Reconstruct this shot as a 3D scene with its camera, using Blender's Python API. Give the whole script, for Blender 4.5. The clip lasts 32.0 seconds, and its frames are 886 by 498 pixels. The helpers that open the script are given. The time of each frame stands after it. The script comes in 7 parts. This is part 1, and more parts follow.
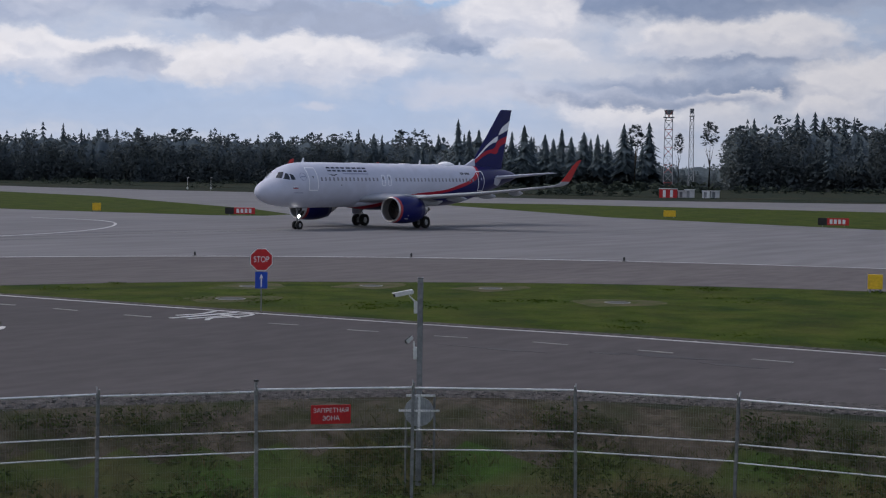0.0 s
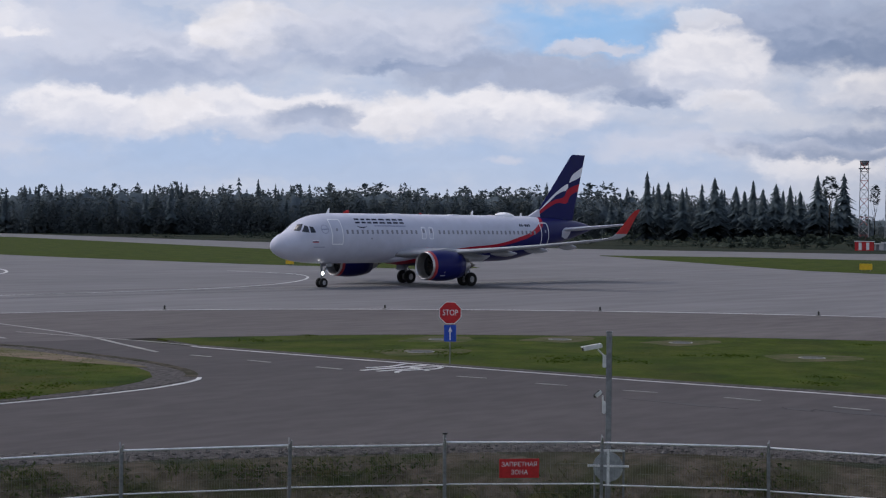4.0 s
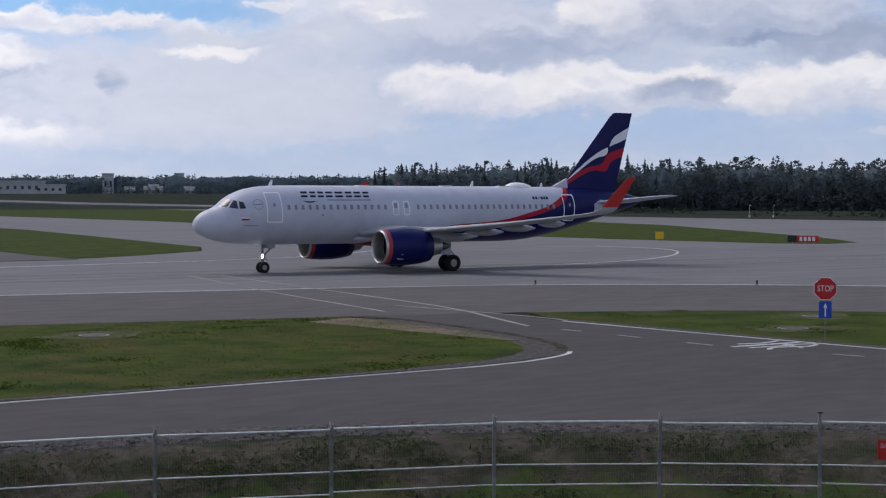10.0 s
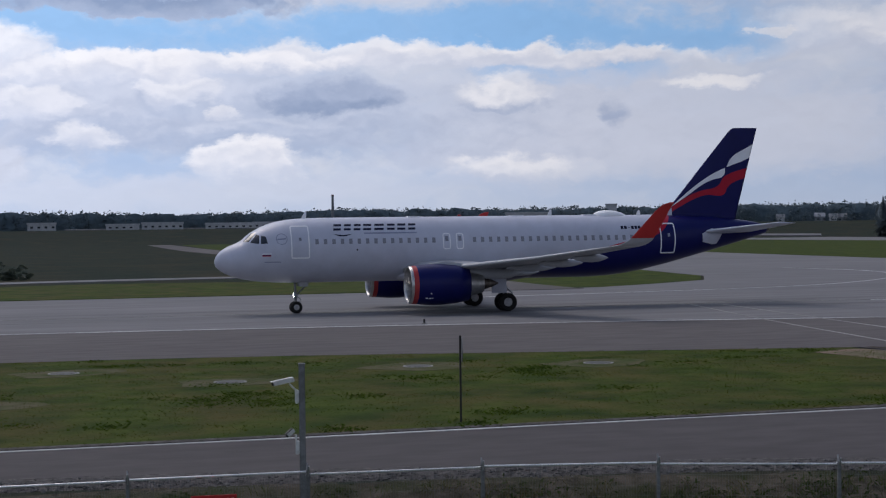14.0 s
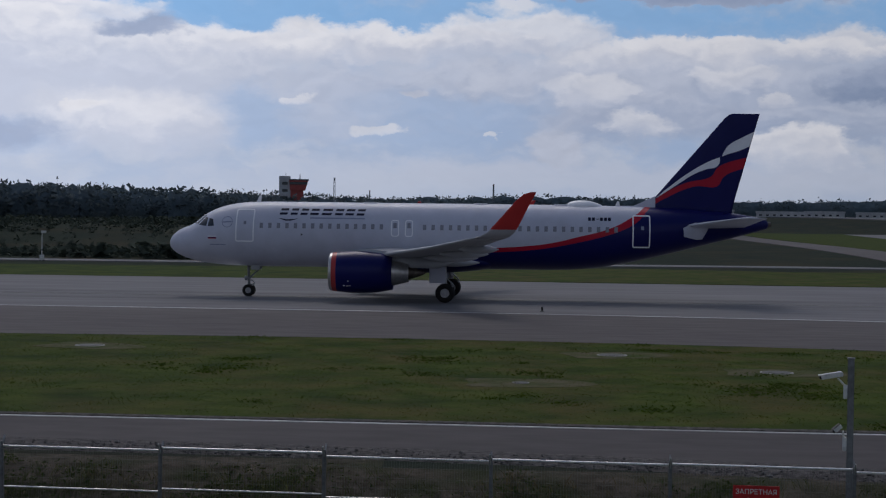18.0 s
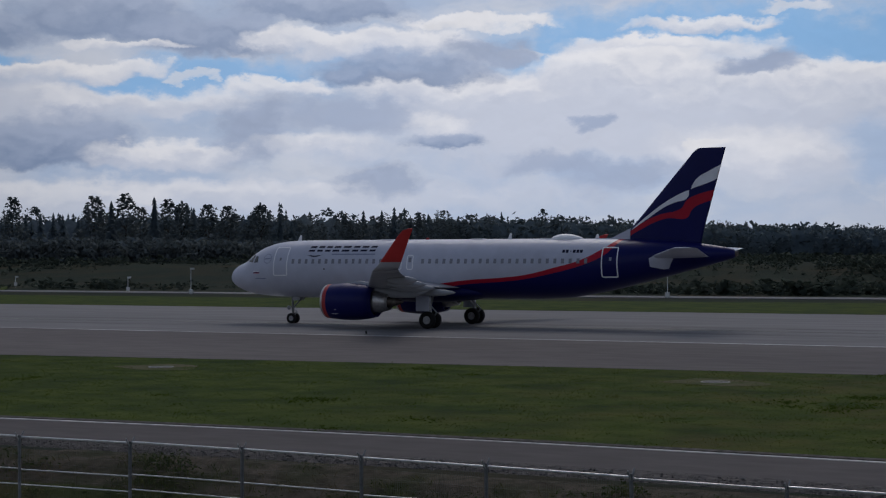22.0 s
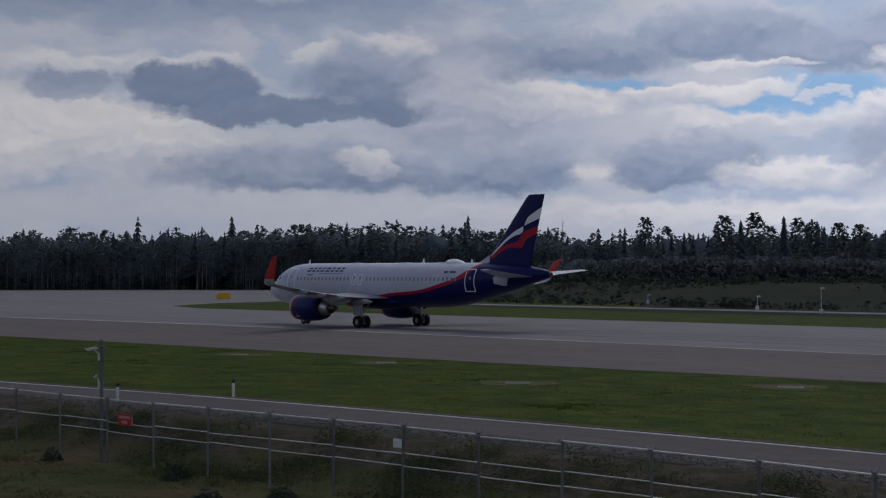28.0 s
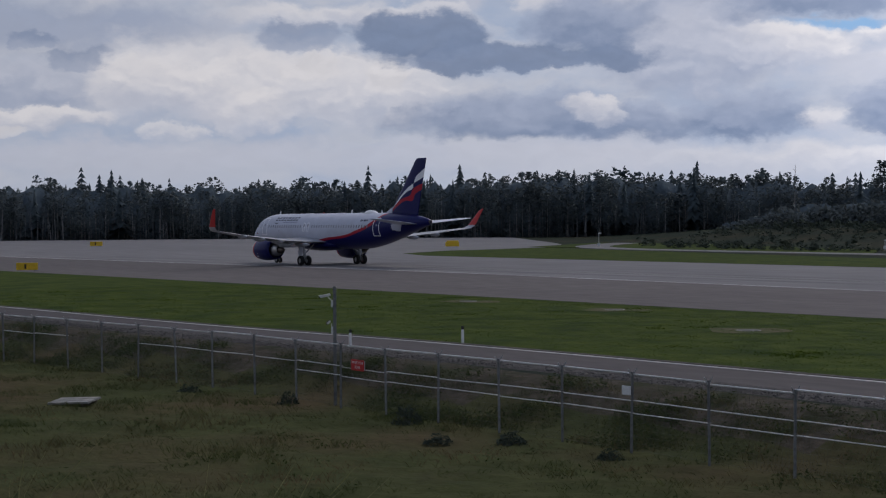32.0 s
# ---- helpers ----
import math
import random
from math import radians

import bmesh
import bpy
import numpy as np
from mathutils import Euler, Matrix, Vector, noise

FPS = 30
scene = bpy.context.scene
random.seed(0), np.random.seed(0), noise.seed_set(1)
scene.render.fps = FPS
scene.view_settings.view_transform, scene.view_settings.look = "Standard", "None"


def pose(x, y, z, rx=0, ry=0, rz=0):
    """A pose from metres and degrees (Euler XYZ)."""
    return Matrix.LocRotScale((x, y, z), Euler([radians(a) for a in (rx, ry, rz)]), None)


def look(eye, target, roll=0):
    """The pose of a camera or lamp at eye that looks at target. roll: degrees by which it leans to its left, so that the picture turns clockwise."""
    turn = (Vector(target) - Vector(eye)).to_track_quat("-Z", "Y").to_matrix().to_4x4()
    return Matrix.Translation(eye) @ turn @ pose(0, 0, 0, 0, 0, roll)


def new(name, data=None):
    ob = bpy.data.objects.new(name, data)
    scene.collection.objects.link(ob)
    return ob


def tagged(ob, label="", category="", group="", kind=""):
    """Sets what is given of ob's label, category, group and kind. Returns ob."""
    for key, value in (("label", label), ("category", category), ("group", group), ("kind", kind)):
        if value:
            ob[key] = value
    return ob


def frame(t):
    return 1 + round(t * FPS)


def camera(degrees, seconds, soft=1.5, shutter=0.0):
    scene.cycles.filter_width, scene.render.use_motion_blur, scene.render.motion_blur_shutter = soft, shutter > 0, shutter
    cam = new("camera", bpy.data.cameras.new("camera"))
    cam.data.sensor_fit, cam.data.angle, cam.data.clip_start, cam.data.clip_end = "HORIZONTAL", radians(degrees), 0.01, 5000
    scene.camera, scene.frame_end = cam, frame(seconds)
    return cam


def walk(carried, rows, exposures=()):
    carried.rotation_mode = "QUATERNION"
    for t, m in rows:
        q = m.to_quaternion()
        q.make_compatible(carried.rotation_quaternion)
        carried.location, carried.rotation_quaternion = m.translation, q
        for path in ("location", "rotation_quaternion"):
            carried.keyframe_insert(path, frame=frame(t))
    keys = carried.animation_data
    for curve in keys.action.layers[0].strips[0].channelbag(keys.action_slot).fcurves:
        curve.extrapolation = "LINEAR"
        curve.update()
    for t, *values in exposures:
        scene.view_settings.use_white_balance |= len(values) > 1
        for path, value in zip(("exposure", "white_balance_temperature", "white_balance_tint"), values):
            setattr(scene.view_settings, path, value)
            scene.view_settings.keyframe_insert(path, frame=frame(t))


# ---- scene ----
# camera: a hand-held phone on a grassy mound, panning left after the aircraft
EYE = 5.055
cam = camera(31.425, 32.0, soft=1.2)
# seconds, yaw, pitch, roll in degrees
VIEW = [
    (0.0, -55.85, -2.72, 0.74),
    (0.5, -55.05, -1.97, 0.40),
    (1.0, -54.45, -2.08, 0.26),
    (1.5, -53.12, -2.20, 0.05),
    (2.0, -51.96, -1.92, 0.06),
    (2.5, -51.19, -1.83, -0.05),
    (3.0, -50.46, -1.56, 0.12),
    (3.5, -49.72, -1.09, 0.32),
    (5.5, -46.72, -1.12, 0.76),
    (6.0, -45.89, -1.10, 0.57),
    (6.5, -44.79, -1.01, 0.45),
    (7.0, -43.60, -1.01, 0.29),
    (7.5, -42.46, -1.33, 0.27),
    (8.0, -41.17, -1.48, 0.20),
    (8.5, -39.65, -1.61, 0.13),
    (9.0, -38.65, -1.31, -0.01),
    (9.5, -37.20, -1.24, -0.11),
    (10.0, -35.60, -1.82, 0.01),
    (10.5, -34.19, -1.71, -0.01),
    (11.0, -32.55, -1.75, -0.06),
    (11.5, -30.65, -1.91, -0.33),
    (12.0, -28.21, -1.65, -0.14),
    (12.5, -26.66, -1.49, -0.07),
    (13.0, -24.64, -1.10, -0.07),
    (13.5, -20.80, -0.74, -0.47),
    (15.5, -10.70, -1.06, -0.24),
    (16.0, -8.55, -1.41, -0.07),
    (16.5, -6.63, -0.70, -0.84),
    (17.0, -1.80, -0.62, -0.28),
    (17.5, -0.14, -0.87, 0.06),
    (18.0, 2.31, -1.11, 0.73),
    (18.5, 4.66, -1.15, 0.84),
    (19.0, 8.11, -0.87, 0.61),
    (19.5, 10.48, -0.87, 0.31),
    (20.0, 13.87, -1.37, 0.07),
    (20.5, 16.36, -1.53, 0.19),
    (21.0, 19.84, -0.56, -0.37),
    (21.5, 22.67, 0.07, 0.04),
    (22.0, 24.71, 0.14, -0.21),
    (22.5, 27.26, -0.54, 0.23),
    (23.0, 29.52, -0.70, 0.42),
    (23.5, 31.04, -1.08, 0.66),
    (24.0, 32.68, -0.87, 0.09),
    (24.5, 34.37, -0.52, 0.15),
    (25.0, 37.65, -0.24, 0.10),
    (25.5, 38.54, 0.41, 0.03),
    (26.0, 40.83, 0.44, 0.19),
    (26.5, 42.44, -0.14, 0.53),
    (28.5, 48.31, 0.88, -0.46),
    (29.0, 48.90, -0.01, -1.06),
    (29.5, 51.11, 0.08, -0.88),
    (30.0, 52.20, -0.17, -0.55),
    (30.5, 52.84, -0.73, -0.02),
    (31.0, 53.18, -0.89, 0.05),
    (31.5, 54.66, -1.06, 0.07),
    (32.0, 55.58, -1.03, -0.37),
]
# the phone's exposure and white balance along the clip
LIGHT = [(0.0, 0.10, 6300, 13), (6.0, 0.18, 6300, 13), (13.0, -0.04, 6200, 13), (16.0, -0.46, 6100, 12), (19.0, -0.78, 6080, 12), (22.0, -0.80, 6180, 11), (26.0, -0.80, 6250, 12), (29.0, -0.66, 6330, 13), (32.0, -0.36, 6330, 13)]
walk(cam, [(t, pose(0, 0, EYE, 0, 0, yaw) @ pose(0, 0, 0, 90 + pitch) @ pose(0, 0, 0, 0, 0, roll)) for t, yaw, pitch, roll in VIEW], LIGHT)

# ---- light: a high sun behind broken cloud ----
SUN_AZ, SUN_EL = 18.0, 48.0          # degrees to the left of +y, and above the horizon
world = bpy.data.worlds.new("sky")
scene.world = world
world.use_nodes = True
wt = world.node_tree
sky = wt.nodes.new("ShaderNodeTexSky")
sky.sky_type, sky.sun_disc = "NISHITA", False
sky.sun_elevation, sky.sun_rotation = radians(SUN_EL), radians(-SUN_AZ)
sky.air_density, sky.dust_density, sky.ozone_density = 1.0, 3.0, 1.0
wt.nodes["Background"].inputs[1].default_value = 0.13
wt.links.new(sky.outputs[0], wt.nodes["Background"].inputs[0])
sun = new("sun", bpy.data.lights.new("sun", "SUN"))
sun.data.energy, sun.data.angle, sun.data.color = 0.8, radians(32), (1.0, 0.95, 0.88)
d_sun = Vector((-math.sin(radians(SUN_AZ)) * math.cos(radians(SUN_EL)), math.cos(radians(SUN_AZ)) * math.cos(radians(SUN_EL)), math.sin(radians(SUN_EL))))
sun.matrix_world = look(d_sun * 100, (0, 0, 0))

# ---- materials ----
def node(nt, kind, **values):
    n = nt.nodes.new(kind)
    for k, v in values.items():
        n.inputs[k.replace("_", " ")].default_value = v
    return n


def math_node(nt, op, a, b=0.0, c=None, clamp=False):
    n = nt.nodes.new("ShaderNodeMath")
    n.operation, n.use_clamp = op, clamp
    for i, s in enumerate((a, b) if c is None else (a, b, c)):
        if isinstance(s, (int, float)):
            n.inputs[i].default_value = s
        else:
            nt.links.new(s, n.inputs[i])
    return n.outputs[0]


def mix_col(nt, f, a, b):
    n = nt.nodes.new("ShaderNodeMix")
    n.data_type = "RGBA"
    for i, s in ((0, f), (6, a), (7, b)):
        if isinstance(s, (int, float)):
            n.inputs[i].default_value = s
        elif isinstance(s, tuple):
            n.inputs[i].default_value = (*s, 1)
        else:
            nt.links.new(s, n.inputs[i])
    return n.outputs[2]


def noise_fac(nt, vec, scale, detail=4.0, rough=0.55, lo=0.35, hi=0.65):
    n = node(nt, "ShaderNodeTexNoise", Scale=scale, Detail=detail, Roughness=rough)
    nt.links.new(vec, n.inputs["Vector"])
    r = node(nt, "ShaderNodeMapRange", From_Min=lo, From_Max=hi)
    nt.links.new(n.outputs[0], r.inputs[0])
    return r.outputs[0]


def blank(name):
    m = bpy.data.materials.new(name)
    m.use_nodes = True
    return m, m.node_tree, m.node_tree.nodes["Principled BSDF"]


def surface(name, c1, c2, scale=1.0, rough=0.7, metal=0.0, fine=8.0, bump=0.0, spec=0.4, c3=None, stretch=(1, 1, 1), patch=0.15, island=0.0, per_object=0.0, thin=0.0, dry=None):
    """Two colours mixed by noise at one scale, stained at a larger one, with fine relief; sizes are in 1/metres."""
    m, nt, b = blank(name)
    tc = nt.nodes.new("ShaderNodeTexCoord")
    mp = nt.nodes.new("ShaderNodeMapping")
    mp.inputs["Scale"].default_value = stretch
    nt.links.new(tc.outputs["Object"], mp.inputs[0])
    v = mp.outputs[0]
    col = mix_col(nt, noise_fac(nt, v, scale), c1, c2)
    if c3:
        col = mix_col(nt, noise_fac(nt, v, scale * patch, 3.0, 0.5, 0.45, 0.7), col, c3)
    if dry:      # a stretch of other turf: colour, where it begins and ends along x, and its strength before, within and past
        hue, x0, x1, x2, x3, low, high, past = dry
        at_x = nt.nodes.new("ShaderNodeSeparateXYZ")
        nt.links.new(tc.outputs["Object"], at_x.inputs[0])
        ramps = (node(nt, "ShaderNodeMapRange", From_Min=x0, From_Max=x1, To_Min=low, To_Max=high), node(nt, "ShaderNodeMapRange", From_Min=x2, From_Max=x3, To_Min=1.0, To_Max=past))
        for q in ramps:
            nt.links.new(at_x.outputs[0], q.inputs[0])
        where = math_node(nt, "MULTIPLY", ramps[0].outputs[0], ramps[1].outputs[0])
        col = mix_col(nt, math_node(nt, "MULTIPLY", noise_fac(nt, v, 0.33, 5.0, 0.6, 0.42, 0.66), where), col, hue)
    hsv = node(nt, "ShaderNodeHueSaturation")
    val = math_node(nt, "MULTIPLY_ADD", noise_fac(nt, v, fine, 3.0), 0.24, 0.88)
    if island:
        g = nt.nodes.new("ShaderNodeNewGeometry")
        val = math_node(nt, "MULTIPLY", val, math_node(nt, "MULTIPLY_ADD", g.outputs["Random Per Island"], island, 1 - island / 2))
    if per_object:
        g = nt.nodes.new("ShaderNodeObjectInfo")
        val = math_node(nt, "MULTIPLY", val, math_node(nt, "MULTIPLY_ADD", g.outputs["Random"], per_object, 1 - per_object / 2))
    nt.links.new(val, hsv.inputs["Value"])
    nt.links.new(col, hsv.inputs["Color"])
    nt.links.new(hsv.outputs[0], b.inputs["Base Color"])
    b.inputs["Roughness"].default_value, b.inputs["Metallic"].default_value = rough, metal
    b.inputs["Specular IOR Level"].default_value = spec
    if bump:
        bn = node(nt, "ShaderNodeBump", Strength=0.6, Distance=bump)
        nt.links.new(noise_fac(nt, v, fine, 4.0, 0.6, 0.2, 0.8), bn.inputs["Height"])
        nt.links.new(bn.outputs[0], b.inputs["Normal"])
    if thin:      # leaves and blades let light through
        tr, mx = nt.nodes.new("ShaderNodeBsdfTranslucent"), nt.nodes.new("ShaderNodeMixShader")
        mx.inputs[0].default_value = thin
        nt.links.new(hsv.outputs[0], tr.inputs[0])
        nt.links.new(b.outputs[0], mx.inputs[1])
        nt.links.new(tr.outputs[0], mx.inputs[2])
        nt.links.new(mx.outputs[0], nt.nodes["Material Output"].inputs[0])
    return m


def glow(name, col, strength):
    m, nt, b = blank(name)
    b.inputs["Base Color"].default_value = (*col, 1)
    b.inputs["Emission Color"].default_value = (*col, 1)
    b.inputs["Emission Strength"].default_value = strength
    return m


def curve_z(nt, x, pts, x0, x1, z0, z1):
    """A height that follows the points over x."""
    t = node(nt, "ShaderNodeMapRange", From_Min=x0, From_Max=x1)
    nt.links.new(x, t.inputs[0])
    f = nt.nodes.new("ShaderNodeFloatCurve")
    cu = f.mapping.curves[0]
    while len(cu.points) < len(pts):
        cu.points.new(0.5, 0.5)
    for q, (px, pz) in zip(cu.points, sorted(pts)):
        q.location = ((px - x0) / (x1 - x0), (pz - z0) / (z1 - z0))
    f.mapping.update()
    nt.links.new(t.outputs[0], f.inputs["Value"])
    return math_node(nt, "MULTIPLY_ADD", f.outputs[0], z1 - z0, z0)


GREY_PAINT, BLUE_PAINT, RED_PAINT = (0.535, 0.552, 0.635), (0.007, 0.009, 0.088), (0.42, 0.012, 0.034)
RED_TOP = [(9, 1.2), (12, 1.95), (16, 2.72), (19.5, 3.2), (22.2, 3.39), (23.7, 3.56), (25.9, 4.07), (27.4, 4.47), (29.06, 5.31), (30.3, 6.24), (33, 7.4), (38, 7.5)]
RED_LOW = [(9, 1.0), (13, 1.75), (16, 2.42), (19.5, 2.93), (22.2, 3.12), (23.7, 3.29), (26.1, 3.77), (27.6, 4.17), (29.06, 4.79), (30.36, 6.01), (33, 7.2), (38, 7.3)]


def paint(name, livery):
    """Gloss aircraft paint; livery names the pattern that the part carries."""
    m, nt, b = blank(name)
    tc = nt.nodes.new("ShaderNodeTexCoord")
    v = tc.outputs["Object"]
    s = nt.nodes.new("ShaderNodeSeparateXYZ")
    nt.links.new(v, s.inputs[0])
    x, z = s.outputs[0], s.outputs[2]
    between = lambda lo, hi: math_node(nt, "MULTIPLY", math_node(nt, "GREATER_THAN", z, lo), math_node(nt, "LESS_THAN", z, hi))
    if livery == "fuselage":
        top, low = curve_z(nt, x, RED_TOP, 9, 38, 1, 8), curve_z(nt, x, RED_LOW, 9, 38, 1, 8)
        aft = math_node(nt, "GREATER_THAN", x, 9.0)
        col = mix_col(nt, math_node(nt, "MULTIPLY", math_node(nt, "LESS_THAN", z, top), aft), GREY_PAINT, RED_PAINT)
        col = mix_col(nt, math_node(nt, "MULTIPLY", math_node(nt, "LESS_THAN", z, low), aft), col, BLUE_PAINT)
    elif livery == "fin":
        C = lambda pts: curve_z(nt, x, pts, 28, 38, 5, 12)
        inx = lambda a, c: math_node(nt, "MULTIPLY", math_node(nt, "GREATER_THAN", x, a), math_node(nt, "LESS_THAN", x, c))
        col = BLUE_PAINT
        red = between(C([(28, 5.0), (29.84, 5.48), (30.36, 6.01), (31.41, 6.63), (32.45, 7.1), (33.05, 7.25), (34.3, 7.26), (34.62, 7.75), (34.9, 8.0), (36.0, 8.41), (38, 9.0)]),
                      C([(28, 5.0), (29.61, 5.55), (30.28, 6.24), (31.4, 7.01), (32.45, 7.48), (33.9, 7.86), (34.3, 8.4), (34.65, 8.63), (36.2, 9.1), (38, 9.6)]))
        col = mix_col(nt, red, col, RED_PAINT)
        w1 = math_node(nt, "MULTIPLY", inx(30.5, 34.45), between(C([(30.5, 6.46), (31.7, 7.24), (32.89, 8.01), (33.6, 8.3), (34.23, 8.47), (34.5, 9.1)]), C([(30.5, 6.46), (31.7, 7.47), (32.89, 8.31), (34.0, 8.9), (34.5, 9.08)])))
        w2 = math_node(nt, "MULTIPLY", inx(34.58, 37.0), between(C([(34.58, 9.12), (35.0, 9.28), (35.56, 9.46), (36.44, 9.84), (37.2, 10.25)]), C([(34.58, 9.12), (34.8, 9.6), (35.1, 9.91), (35.8, 10.3), (36.58, 10.7), (37.2, 11.05)])))
        col = mix_col(nt, math_node(nt, "MAXIMUM", w1, w2), col, (0.86, 0.86, 0.88))
    elif livery == "tip":
        col = mix_col(nt, math_node(nt, "GREATER_THAN", z, 4.52), (0.42, 0.43, 0.46), (0.50, 0.042, 0.040))
    else:
        col = mix_col(nt, 0.0, livery, livery)
    dirt = math_node(nt, "MULTIPLY_ADD", noise_fac(nt, v, 0.9, 5.0, 0.6, 0.3, 0.7), 0.14, 0.90)
    hsv = node(nt, "ShaderNodeHueSaturation")
    nt.links.new(dirt, hsv.inputs["Value"])
    nt.links.new(col, hsv.inputs["Color"])
    nt.links.new(hsv.outputs[0], b.inputs["Base Color"])
    b.inputs["Roughness"].default_value = 0.36
    b.inputs["Specular IOR Level"].default_value = 0.16
    b.inputs["Coat Weight"].default_value, b.inputs["Coat Roughness"].default_value = 0.04, 0.12
    return m


